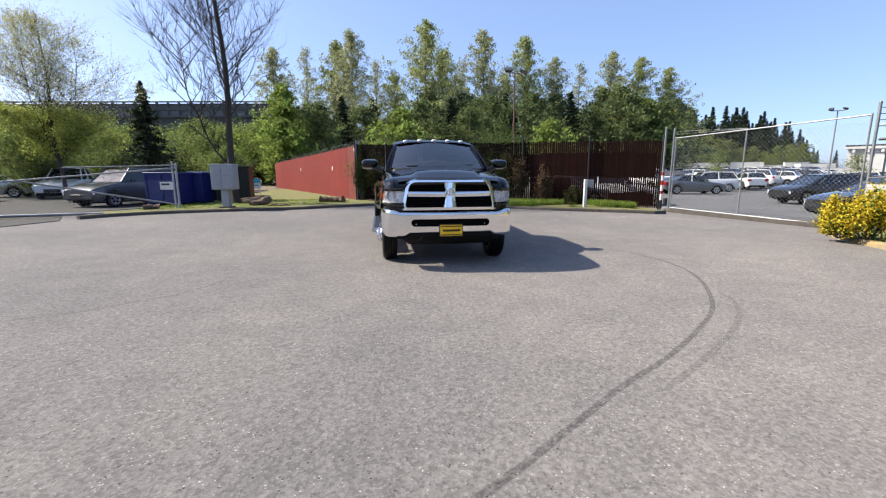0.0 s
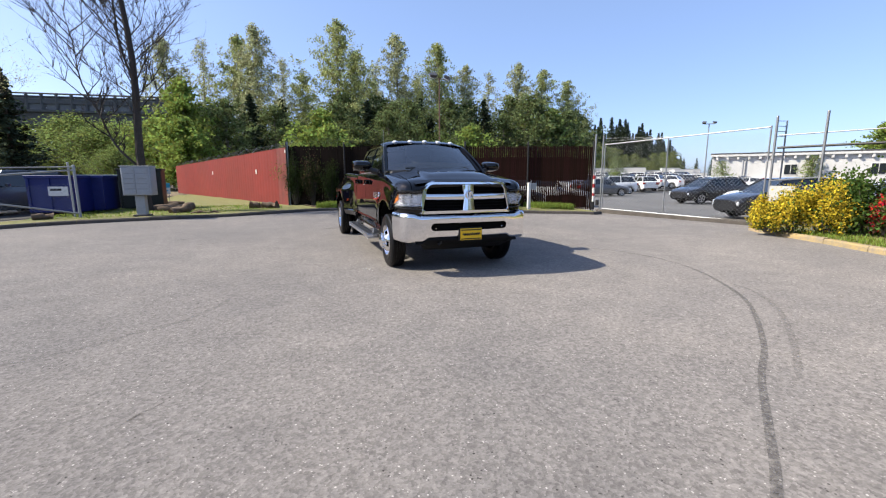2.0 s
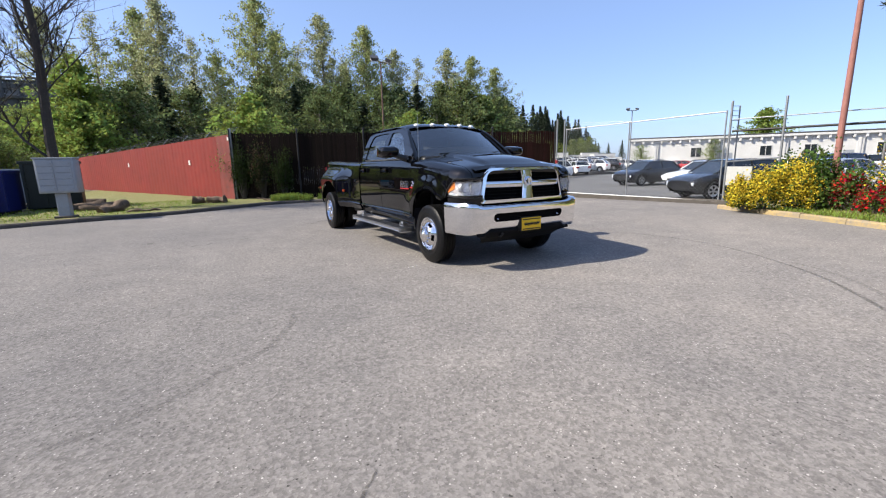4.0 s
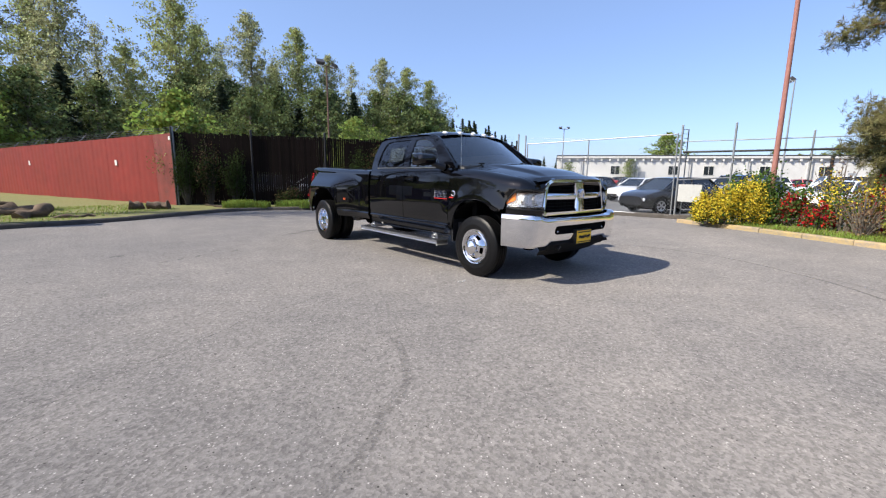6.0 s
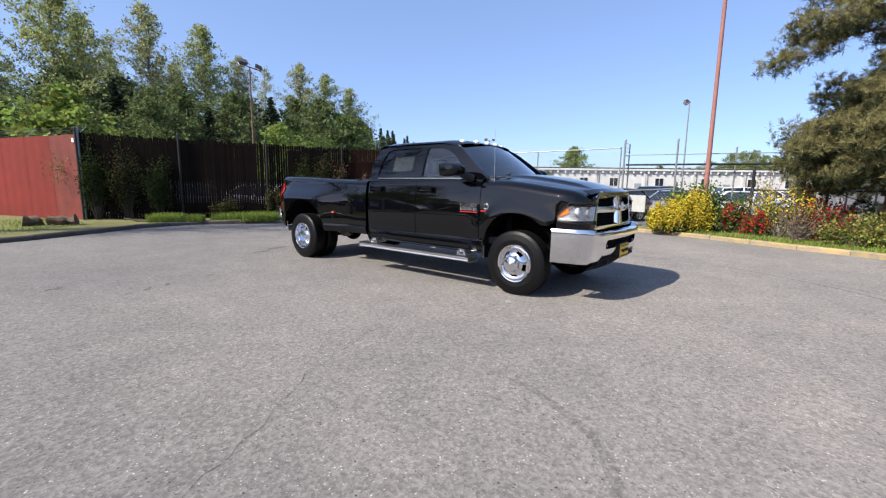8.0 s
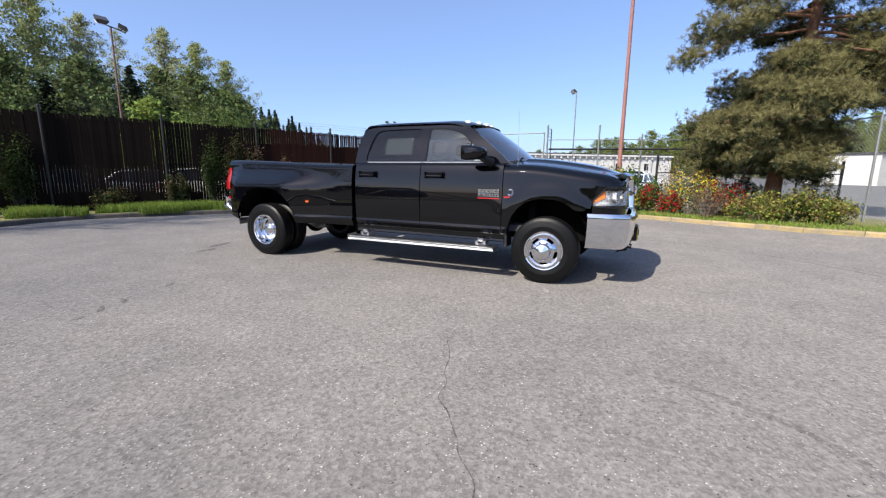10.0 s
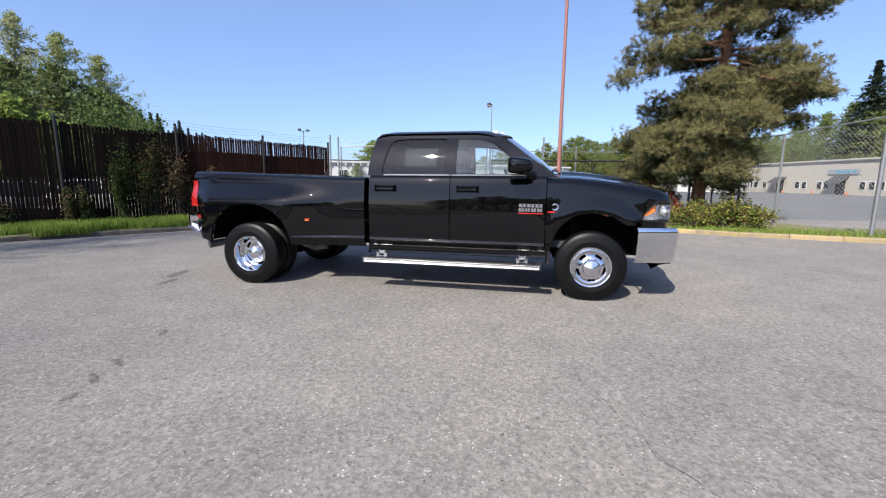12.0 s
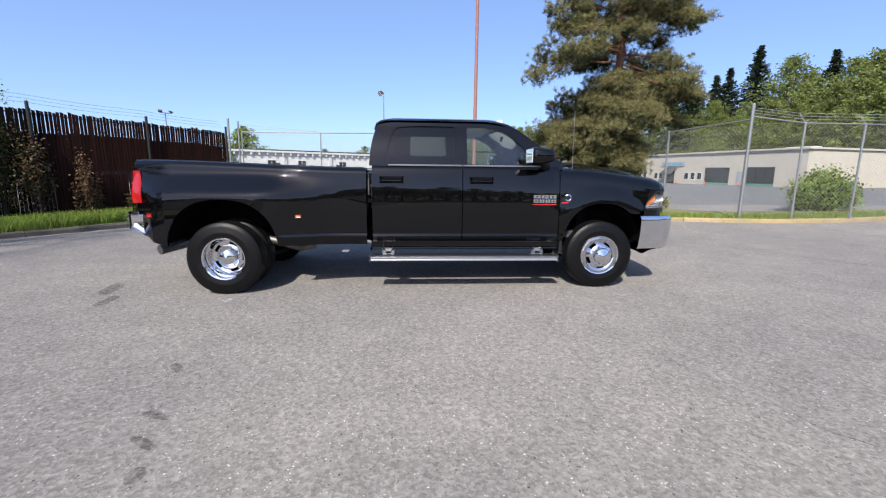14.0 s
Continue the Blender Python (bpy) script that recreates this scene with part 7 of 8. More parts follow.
def pine():
    g = np.random.default_rng(51)
    rng = random.Random(51)
    t = thing("pine_tree", pose(9.3, -4.45, 0.05), "large spreading pine with a forked orange-brown trunk and layered needle pads", "tree")
    bm = bmesh.new()
    trunk = [Vector(p) for p in ((0, 0, 0), (0.06, -0.08, 1.4), (0.0, -0.2, 2.8), (-0.06, -0.32, 4.2), (0.0, -0.42, 5.6), (0.1, -0.42, 7.0), (0.1, -0.45, 8.6), (0.15, -0.5, 9.8))]
    tube(bm, trunk, [0.25, 0.19, 0.165, 0.145, 0.125, 0.095, 0.06, 0.03], 10)
    pads = []

    def limb(z, az, ln, rise, r=0.05, n_pads=8, spread=0.22, inner=0.25, sag=0.35, pad=1.0):
        i = min(6, int(z / 1.4))
        base = trunk[i].lerp(trunk[i + 1], (z - trunk[i].z) / max(0.1, trunk[i + 1].z - trunk[i].z))
        a = radians(az)
        d = Vector((math.cos(a), math.sin(a), 0))
        side = Vector((-d.y, d.x, 0))
        bend = rng.gauss(0, 0.16) * ln
        pts = [base]
        for k in range(1, 6):
            s = k / 5
            pts.append(base + d * ln * s + side * bend * s * s + Vector((rng.gauss(0, 0.05), rng.gauss(0, 0.05), ln * (rise * s - sag * s * s * 0.5) + rng.gauss(0, 0.04))))
        tube(bm, pts, [r * (1 - 0.78 * k / 5) for k in range(6)], 6, cap=False)
        pads.append((pts[5] + Vector((0, 0, 0.05)), 0.34 * pad, 0.18))
        for k in range(n_pads):
            s = inner + (1.03 - inner) * (k + rng.uniform(0.0, 1.0)) / n_pads
            j = min(4, int(s * 5))
            c = pts[j].lerp(pts[min(5, j + 1)], s * 5 - j)
            off = rng.gauss(0, spread) * ln * (0.5 + 0.5 * s)
            q = c + side * off + Vector((0, 0, 0.04 + rng.gauss(0, 0.14)))
            if abs(off) > 0.2:
                tube(bm, [c - d * 0.15, c.lerp(q, 0.5) - d * 0.02, q], [0.018, 0.012, 0.006], 4, cap=False)
            pads.append((q, rng.uniform(0.15, 0.44) * pad * (0.75 + 0.10 * ln), rng.uniform(0.13, 0.30)))

    # low dome: boughs falling away from the trunk, longest towards the parking bays
    for k in range(62):
        az = rng.uniform(25, 235) if k % 4 else rng.uniform(235, 400)
        reach = 3.1 if az < 75 else (2.3 if az < 120 else (1.9 if az < 200 else 1.2))
        z = lerp(1.7, 4.5, (k * 0.618) % 1)
        limb(z, az, reach * rng.uniform(0.6, 1.0) * lerp(1.0, 0.8, sstep(3.2, 4.4, z)), rng.uniform(-0.28, 0.02), 0.04, 9, 0.24, 0.15, 0.5, 1.0)
    # crown: crooked limbs in loose tiers, open round the fork of the trunk
    tiers = ((4.9, 300, 2.2, -0.05), (5.2, 265, 2.7, -0.16), (6.1, 345, 2.4, 0.1), (7.2, 320, 2.3, 0.2), (5.4, 92, 3.0, 0.02), (5.7, 108, 2.6, 0.08), (5.9, 75, 2.7, 0.0), (6.2, 125, 2.3, 0.10), (5.3, 270, 2.5, -0.10), (5.6, 248, 2.0, -0.02), (5.5, 285, 2.3, -0.06), (5.8, 10, 2.2, 0.1), (5.7, 330, 2.2, 0.06), (6.0, 190, 1.5, 0.15),
             (6.5, 95, 2.6, 0.16), (6.6, 268, 3.0, 0.24), (6.5, 245, 2.4, 0.18), (6.7, 60, 2.3, 0.2), (6.8, 160, 1.8, 0.2), (6.4, 300, 2.4, 0.14), (6.9, 210, 1.8, 0.22), (7.0, 110, 2.3, 0.2), (7.1, 280, 2.6, 0.24), (7.2, 30, 2.0, 0.25), (7.3, 345, 2.0, 0.2),
             (7.4, 85, 2.1, 0.25), (7.5, 255, 2.3, 0.28), (7.7, 140, 1.8, 0.3), (7.8, 310, 1.9, 0.28), (7.9, 195, 1.6, 0.3), (8.1, 70, 1.9, 0.3), (8.3, 265, 2.0, 0.3), (8.4, 20, 1.6, 0.34), (8.6, 115, 1.6, 0.36), (8.8, 230, 1.5, 0.36), (9.0, 300, 1.4, 0.4), (9.2, 90, 1.3, 0.4), (9.4, 180, 1.1, 0.45), (9.6, 275, 1.1, 0.45), (9.7, 40, 0.9, 0.5))
    tiers += ((4.3, 255, 2.3, -0.15), (4.5, 275, 2.6, -0.15), (4.7, 290, 2.4, -0.1), (4.4, 300, 2.0, -0.1), (4.9, 245, 2.4, -0.1), (5.0, 262, 2.8, -0.1), (4.2, 280, 1.9, -0.2), (5.1, 280, 2.9, -0.05), (4.8, 268, 2.2, -0.2))
    for z, az, ln, rise in tiers:
        limb(z - 0.25, az + rng.uniform(-9, 9), ln * rng.uniform(0.86, 1.02), rise, 0.045, 7, 0.25, 0.30 if z > 6 else 0.42, 0.45)
    part("trunk", bm, mat("pine_bark", (0.24, 0.125, 0.075), 0.95, var=0.5, scale=5, bump=0.8, bscale=22), t, smooth=True)
    # needles low in each pad take the darker copy, as painted shade
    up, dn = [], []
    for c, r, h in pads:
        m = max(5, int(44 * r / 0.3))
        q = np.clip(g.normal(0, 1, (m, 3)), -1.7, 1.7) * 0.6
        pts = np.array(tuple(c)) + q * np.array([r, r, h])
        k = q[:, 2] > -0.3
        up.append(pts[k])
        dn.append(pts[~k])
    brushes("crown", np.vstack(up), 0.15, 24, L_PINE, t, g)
    brushes("crown_underside", np.vstack(dn), 0.15, 18, L_PINE_SHADE, t, g)
    return t


pine()

# ---- planted bed by the yellow kerb ----
VB = lambda x, y: gz(x, y) + 0.08
BROOM = [("leaves", L_BUSH, 0.4, 0.05, 0.2), ("blossom", L_YELLOW, 1.0, 0.045, 0.45)]
for n, (x, y, r, h) in enumerate(((8.45, 0.05, 0.6, 1.05), (8.95, -0.35, 0.58, 1.1), (8.2, 0.35, 0.42, 0.8))):
    bush("broom_shrub", x, y, VB(x, y), r, r * 0.9, h, BROOM, "yellow-flowering broom shrub at the kerb", n=4600, size=0.07, seed=60 + n, group="broom shrubs")
bush("broom_shrub", 9.0, -2.3, VB(9, -2.3), 0.7, 0.75, 1.45, [("leaves", L_BUSH, 0.5, 0.06, 0.3), ("blossom", L_YELLOW, 0.5, 0.05, 0.75)], "tall broom with yellow flowering tips", n=2200, seed=66, group="broom shrubs")
bush("green_shrub", 9.6, -0.85, VB(9.6, -0.85), 0.85, 0.8, 1.35, [("leaves", L_BUSH, 1.0, 0.075, 0.2)], "dense dark green shrub", n=3000, seed=67, group="green shrubs")
bush("green_shrub", 10.6, 0.2, VB(10, 0.2), 0.9, 0.8, 1.5, [("leaves", L_BUSH, 1.0, 0.075, 0.2)], "dense dark green shrub beside the pole", n=2600, seed=68, group="green shrubs")
AZ = [("leaves", L_BUSH, 0.7, 0.055, 0.2), ("twig_leaves", L_RUST, 0.3, 0.05, 0.3), ("blossom", L_REDBL, 0.5, 0.06, 0.55)]
for n, (x, y, r, h) in enumerate(((9.35, -1.3, 0.36, 0.85), (9.0, -1.9, 0.35, 0.62), (9.3, -2.9, 0.5, 1.15), (8.9, -3.4, 0.45, 0.95))):
    bush("azalea_shrub", x, y, VB(x, y), r, r, h, AZ, "azalea with bright red blossom", n=1500, seed=70 + n, group="azaleas")
bush("bare_shrub", 8.15, -2.75, VB(8.1, -2.7), 0.6, 0.6, 1.0, [("leaves", L_RUST, 1.0, 0.05, 0.3)], "leafless russet twiggy shrub", n=700, seed=75, stems=40)
bush("bare_shrub", 10.2, -2.0, VB(10, -2.0), 0.8, 0.8, 2.1, [("leaves", L_RUST, 1.0, 0.05, 0.5)], "tall bare grey shrub with few leaves", n=350, seed=76, stems=46)
for n, (x, y, rx, ry, h) in enumerate(((7.6, -3.75, 0.7, 0.65, 0.65), (7.5, -4.6, 0.8, 0.65, 0.75), (7.15, -5.2, 0.65, 0.6, 0.6), (8.3, -4.3, 0.8, 0.8, 0.8), (8.2, -5.3, 0.7, 0.6, 0.7))):
    bush("low_shrub", x, y, VB(x, y), rx, ry, h, [("leaves", L_BUSH, 0.35, 0.06, 0.2), ("light_leaves", leaf_mat("olive_leaves", (0.26, 0.25, 0.06), 0.45, 0.4), 0.4, 0.06, 0.5), ("dry_leaves", L_RUST, 0.25, 0.055, 0.4)], "low leafy ground shrub in the bed", n=1900, seed=80 + n, group="ground shrubs")
bush("round_shrub", 8.3, -12.1, 0.1, 1.0, 1.0, 1.45, [("leaves", L_BRIGHT, 0.75, 0.09, 0.3), ("dark_leaves", L_BUSH, 0.25, 0.09, 0.1)], "clipped round shrub with glossy light leaves behind the fence", n=8000, seed=90, stems=34)
bush("dark_shrub", 10.2, -13.5, 0.05, 0.7, 0.7, 1.2, [("leaves", L_BUSH, 1.0, 0.09, 0.2)], "dark green shrub beyond the fence", n=1200, seed=91)

# vines and weeds on the slatted fence
for n, (s, r, h, kinds_) in enumerate(((0.03, 0.45, 2.5, (L_IVY, L_IVY)), (0.09, 0.5, 2.45, (L_IVY, L_RUST)), (0.155, 0.5, 2.3, (L_IVY, L_IVY)), (0.30, 0.6, 0.7, (L_IVY, L_RUST)), (0.42, 0.4, 1.2, (L_IVY, L_RUST)),
                                      (0.495, 0.5, 2.3, (L_IVY, L_IVY)), (0.545, 0.5, 2.5, (L_IVY, L_RUST)), (0.59, 0.6, 2.4, (L_RUST, L_IVY)), (0.67, 0.45, 1.5, (L_RUST, L_RUST)), (0.76, 0.4, 0.8, (L_IVY, L_RUST)))):
    p = C0.lerp(G0, s) + sn * 0.16
    bush("vine", p.x, p.y, p.z, r, 0.22, h, [("leaves", kinds_[0], 0.6, 0.055, 0.3), ("dry_leaves", kinds_[1], 0.4, 0.045, 0.3)], "tangled vine and dry weeds climbing the slatted fence", "vine", 3000, seed=100 + n, stems=16, group="vines", wood=MATS["bare_tree_bark"])
for n, (s, z) in enumerate(((0.03, 2.4), (0.12, 2.5), (0.5, 2.5), (0.56, 2.55))):
    p = C0.lerp(G0, s) - sn * 0.9
    bush("overhanging_bush", p.x, p.y, 0.0, 1.3, 0.9, z + 1.0, [("leaves", L_SPRING, 0.45, 0.05, 0.75), ("dark_leaves", L_BUSH, 0.55, 0.05, 0.7)], "leafy bush showing above the dark fence", n=4200, seed=110 + n, stems=16, group="bushes behind the fence")


# ---- grass ----
def blades(name, spots, material, label, h0, h1, seed):
    g = np.random.default_rng(seed)
    n = len(spots)
    V, F = [], []
    for i, (x, y, z) in enumerate(spots):
        a = g.uniform(0, math.tau)
        h = g.uniform(h0, h1)
        w = 0.007 + 0.006 * g.uniform()
        dx, dy = math.cos(a) * w, math.sin(a) * w
        bx, by = g.normal(0, 0.25, 2) * h
        k = len(V)
        V += [(x - dx, y - dy, z), (x + dx, y + dy, z), (x + bx * 0.4 + dx * 0.6, y + by * 0.4 + dy * 0.6, z + h * 0.6), (x + bx * 0.4 - dx * 0.6, y + by * 0.4 - dy * 0.6, z + h * 0.6), (x + bx, y + by, z + h)]
        F += [(k, k + 1, k + 2, k + 3), (k + 3, k + 2, k + 4)]
    ob = pieces(name, V, F, material)
    return tagged(ob, label, "grass", kind="stuff")


g = np.random.default_rng(3)
spots = []
while len(spots) < 26000:
    s = g.uniform(0.14, 0.93)
    p = C0.lerp(G0, float(s)) + sn * float(g.uniform(0.05, 1.9 - 1.0 * abs(s - 0.5)))
    if noise.noise((p.x * 0.8, p.y * 0.8, 5)) > -0.12:
        spots.append((p.x, p.y, VB(p.x, p.y)))
blades("tall_grass", spots, L_BLADE, "long fresh grass along the foot of the slatted fence", 0.08, 0.3, 4)
spots = []
while len(spots) < 9000:
    i = g.integers(2, len(kr_in) - 9)
    t = float(g.uniform(0, 1))
    x = lerp(kr_in[i][0], kr_in[i + 1][0], t) + float(abs(g.normal(0, 0.6)))
    y = lerp(kr_in[i][1], kr_in[i + 1][1], t) + float(g.normal(0, 0.1))
    spots.append((x, y, VB(x, y) + 0.01))
blades("verge_grass", spots, L_BLADE, "rough green grass in the planted bed", 0.03, 0.12, 6)
spots = [(float(x), float(y), VB(float(x), float(y)) + 0.01) for x, y in zip(g.uniform(-10, -2.6, 9000), g.uniform(9.9, 16, 9000)) if y > 9.9 + (x + 10) * 0.14 + (0.6 if x > -5 else 0) + max(0, (x + 4.4) * 0.7) and (C0 - Vector((x, y, 0))).dot(rn) < -0.3]
blades("lawn_grass", spots, L_BLADE, "short mown grass of the lawn", 0.02, 0.07, 8)

# ---- parked cars ----
M_CARGLASS = mat("car_glass", (0.012, 0.016, 0.02), 0.04, spec=0.6, coat=0.5)
M_WHEELALLOY = mat("alloy_wheel", (0.45, 0.46, 0.48), 0.3, metal=0.9)


def paint(name, color, metal=0.3):
    return mat("car_paint_" + name, color, 0.35, metal=metal, coat=1.0)


def car(colour, kind, label):
    """A parked car, 0 at its middle on the ground, its nose towards -y."""
    L, W, H, nose, deck, a0, a1, b1, b0 = {
        "sedan": (4.6, 0.90, 1.45, 0.92, 1.02, -0.95, -0.25, 0.95, 1.62),
        "suv": (4.6, 0.93, 1.70, 1.05, 1.12, -1.05, -0.45, 1.75, 2.12),
        "hatch": (4.0, 0.87, 1.52, 0.98, 1.05, -1.05, -0.35, 1.40, 1.85),
        "pickup": (5.3, 0.95, 1.80, 1.10, 1.08, -0.95, -0.35, 0.85, 1.05)}[kind]
    t = thing("parked_car", pose(0, 0, 0), label, "car", "parked cars")
    h = L / 2
    axle = h - 0.85
    bm = bmesh.new()
    rows = []
    for i in range(29):
        y = -h + L * i / 28
        e = 1 - abs(y) / h
        w = W * (0.80 + 0.20 * min(1, e / 0.16) ** 0.5)
        top = nose * (0.70 + 0.30 * ((y + h) / (a0 + h)) ** 0.55) if y < a0 else (lerp(nose, deck, sstep(a0, b0, y)) if y < b0 else deck - 0.10 * sstep(h - 0.25, h, y))
        low = 0.24 + 0.14 * (1 - min(1, e / 0.1))
        for ax in (-axle, axle):
            u = abs(y - ax) / 0.40
            if u < 1:
                low = max(low, 0.32 + 0.40 * math.sqrt(1 - u * u))
        sec = [(w * 0.93, low), (w * 0.99, min(top - 0.2, max(low + 0.03, 0.45))), (w, min(top - 0.14, max(low + 0.06, 0.62))), (w * 0.985, top - 0.10), (w * 0.92, top - 0.015), (w * 0.55, top + 0.02), (0, top + 0.028)]
        rows.append([(x, y, z) for x, z in sec] + [(-x, y, z) for x, z in sec[-2::-1]])
    vs = grid(bm, rows)
    bm.faces.new(vs[0])
    bm.faces.new(vs[-1][::-1])
    part("body", bm, colour, t, smooth=True, angle=38)
    zb = (nose + deck) / 2 - 0.02
    bm = bmesh.new()
    prof = [(a0, zb, 0.80), (a1, H - 0.07, 0.62), (lerp(a1, b1, 0.5), H - 0.03, 0.63), (b1, H - 0.08, 0.62), (b0, zb, 0.78)]
    if kind == "pickup":
        prof[-1] = (b0, zb, 0.80)
    rows = [[(s * wd * W / 0.9, y, z) for s in (-1, -0.5, 0, 0.5, 1)] for y, z, wd in prof]
    vs = grid(bm, rows)
    base = [(y, wd) for y, z, wd in prof]
    for s, col in ((-1, 0), (1, 4)):
        ring = [r[col] for r in vs]
        foot = [bm.verts.new((s * 0.82 * W / 0.9, y, zb)) for y, z, wd in prof[1:-1]]
        bm.faces.new([ring[0], *foot, ring[-1], *ring[-2:0:-1]])
    part("glasshouse", bm, M_CARGLASS, t, "dark glass")
    bm = bmesh.new()
    rows = []
    for k in range(9):
        y = lerp(a1 - 0.04, b1 + 0.04, k / 8)
        z = H - 0.015 - 0.05 * abs(2 * k / 8 - 1) ** 3
        w = 0.64 * W / 0.9
        rows.append([(-w, y, z - 0.05), (-w * 0.92, y, z - 0.005), (0, y, z + 0.012), (w * 0.92, y, z - 0.005), (w, y, z - 0.05)])
    grid(bm, rows)
    part("roof", bm, colour, t, smooth=True)
    for s in (-1, 1):
        for (y0, z0), (y1, z1) in (((a0, zb), (a1, H - 0.06)), ((lerp(a0, b0, 0.52), zb), (lerp(a1, b1, 0.48), H - 0.05)), ((b0, zb), (b1, H - 0.07))):
            p0, p1 = Vector((s * 0.815 * W / 0.9, y0, z0)), Vector((s * 0.632 * W / 0.9, y1, z1))
            part("pillar", tubem([p0, p1], 0.035, 5), colour, t)
        lamp = part("headlamp", boxm(s * W * 0.52, s * W * 0.88, -h + 0.03, -h + 0.30, nose * 0.53, nose * 0.67, 0.03, 2), mat("headlamp_glass", (0.7, 0.72, 0.75), 0.1, coat=0.8), t)
        part("tail_lamp", boxm(s * W * 0.58, s * W * 0.93, h - 0.14, h + 0.005, deck - 0.32, deck - 0.12, 0.02, 2), M_RED, t)
        part("door_mirror", boxm(s * W * 0.99, s * W * 1.13, a0 + 0.35, a0 + 0.47, zb - 0.02, zb + 0.12, 0.03, 2), colour, t)
        for ax in (-axle, axle):
            bm = bmesh.new()
            lathe(bm, [(0.20, 0.085), (0.26, 0.11), (0.315, 0.105), (0.335, 0.07), (0.335, -0.09)], 20, "x")
            wh = part("wheel", bm, M_TYRE, t, smooth=True, angle=50)
            wh.matrix_basis = pose(s * (W - 0.12), ax, 0.335, 0, 0, 0 if s > 0 else 180)
            bm = bmesh.new()
            lathe(bm, [(0.01, 0.10), (0.06, 0.095), (0.18, 0.085), (0.215, 0.095)], 20, "x", lambda i, k: i == 1 and k % 4 in (0, 1))
            part("rim", bm, M_WHEELALLOY, wh, smooth=True)
    part("grille", boxm(-W * 0.42, W * 0.42, -h - 0.008, -h + 0.1, nose * 0.34, nose * 0.54, 0.02), M_TRIM, t)
    part("underside", boxm(-W * 0.8, W * 0.8, -h + 0.3, h - 0.3, 0.2, 0.4), M_UNDER, t)
    return t


WHITE, BLK, SILV, GREY, REDC, BLUEC = paint("white", (0.75, 0.75, 0.74), 0.0), paint("black", (0.008, 0.008, 0.01)), paint("silver", (0.5, 0.51, 0.52), 0.6), paint("grey", (0.12, 0.125, 0.13), 0.5), paint("red", (0.35, 0.015, 0.015)), paint("blue", (0.02, 0.035, 0.09), 0.4)
cars = {
    "bs": car(BLK, "hatch", "black five-door hatchback parked behind the gate"), "bh": car(BLK, "hatch", "black hatchback with dark red wheels"),
    "ws": car(WHITE, "suv", "white sport-utility car in the car park"), "wh": car(WHITE, "hatch", "white hatchback in the car park"),
    "wd": car(WHITE, "sedan", "white saloon in the car park"), "gs": car(GREY, "sedan", "dark grey saloon in the car park"),
    "ss": car(SILV, "sedan", "silver saloon in the car park"), "bl": car(BLUEC, "suv", "dark blue sport-utility car in the car park"),
    "rs": car(REDC, "sedan", "red saloon in the car park"), "wp": car(WHITE, "pickup", "white pickup parked beside the drive"),
    "gp": car(paint("slate", (0.05, 0.058, 0.075), 0.5), "suv", "slate grey sport-utility car with a bright screen")}
placed = set()


def park(key, x, y, turn, z=None):
    z = lot_rise(x, y) if z is None else z
    m = pose(x, y, z, 0, 0, turn)
    if key in placed:
        return copy_thing(cars[key], m)
    placed.add(key)
    cars[key].matrix_basis = m
    return cars[key]


# nearest behind the gate
park("bs", 21.0, 12.0, -101)
park("bh", 14.5, 4.0, -114)
park("gs", 22.3, 22.9, 81)
park("ws", 26.5, 26.5, -105)
park("wh", 32.6, 28.8, 160)
park("ws", 37.5, 37.0, -70)
park("wd", 22.0, 9.0, -104)
park("wh", 19.8, 6.4, -106)
park("ss", 18.0, 2.0, -108)
park("bl", 25.0, 4.6, -108)
park("gs", 28.0, 12.5, -66)
park("wd", 21.0, -0.6, -108)
# rows further in
rr = random.Random(12)
keys = ["ws", "wh", "wd", "gs", "ss", "bl", "rs", "wd", "ws", "wh", "bs"]
for row, (x0, y0, dx, dy, n) in enumerate(((30, 41, 2.3, -1.15, 12), (33, 47, 2.4, -1.2, 14), (38, 54, 2.4, -1.2, 14), (22, 33, 2.3, -0.9, 4), (38, 18, 2.2, -2.3, 7), (27, 0, 2.5, -0.3, 5), (46, 62, 2.6, -1.3, 12), (56, 74, 2.7, -1.4, 12), (30, 36, 2.3, -1.0, 5))):
    for k in range(n):
        if rr.random() < 0.1:
            continue
        park(rr.choice(keys), x0 + dx * k + rr.uniform(-0.2, 0.2), y0 + dy * k + rr.uniform(-0.2, 0.2), (25 if row % 2 else 205) + rr.uniform(-3, 3))
# behind the slatted fence
for key, s, d, turn in (("gs", 0.22, 4.2, 65), ("ss", 0.40, 4.4, 62), ("wh", 0.55, 4.0, 66), ("gs", 0.72, 4.2, 64), ("ws", 0.88, 4.4, 64)):
    p = C0.lerp(G0, s) - sn * d
    park(key, p.x, p.y, turn)
# by the drive
park("gp", -12.5, 14.6, -22, 0.0)
park("wp", -19.8, 22.2, 14, 0.0)
park("bl", -23.5, 17.5, -75, 0.0)
park("gs", -16.0, 23.5, -60, 0.0)
park("ss", -24.5, 22.5, -75, 0.0)
park("bl", -21.5, 14.0, -80, 0.0)
park("gs", -13.2, 26.5, -75, 0.0)

# the drive and the yard it leads to
bm = bmesh.new()
slab(bm, [(-11.2, 5.0), (-10.6, 7.2), (-12.2, 9.8), (-10.3, 12.6), (-8.0, 13.3), (-8.2, 24), (-9, 30), (-60, 30), (-60, 4.4), (-13.8, 4.4)], -0.1, 0.018)
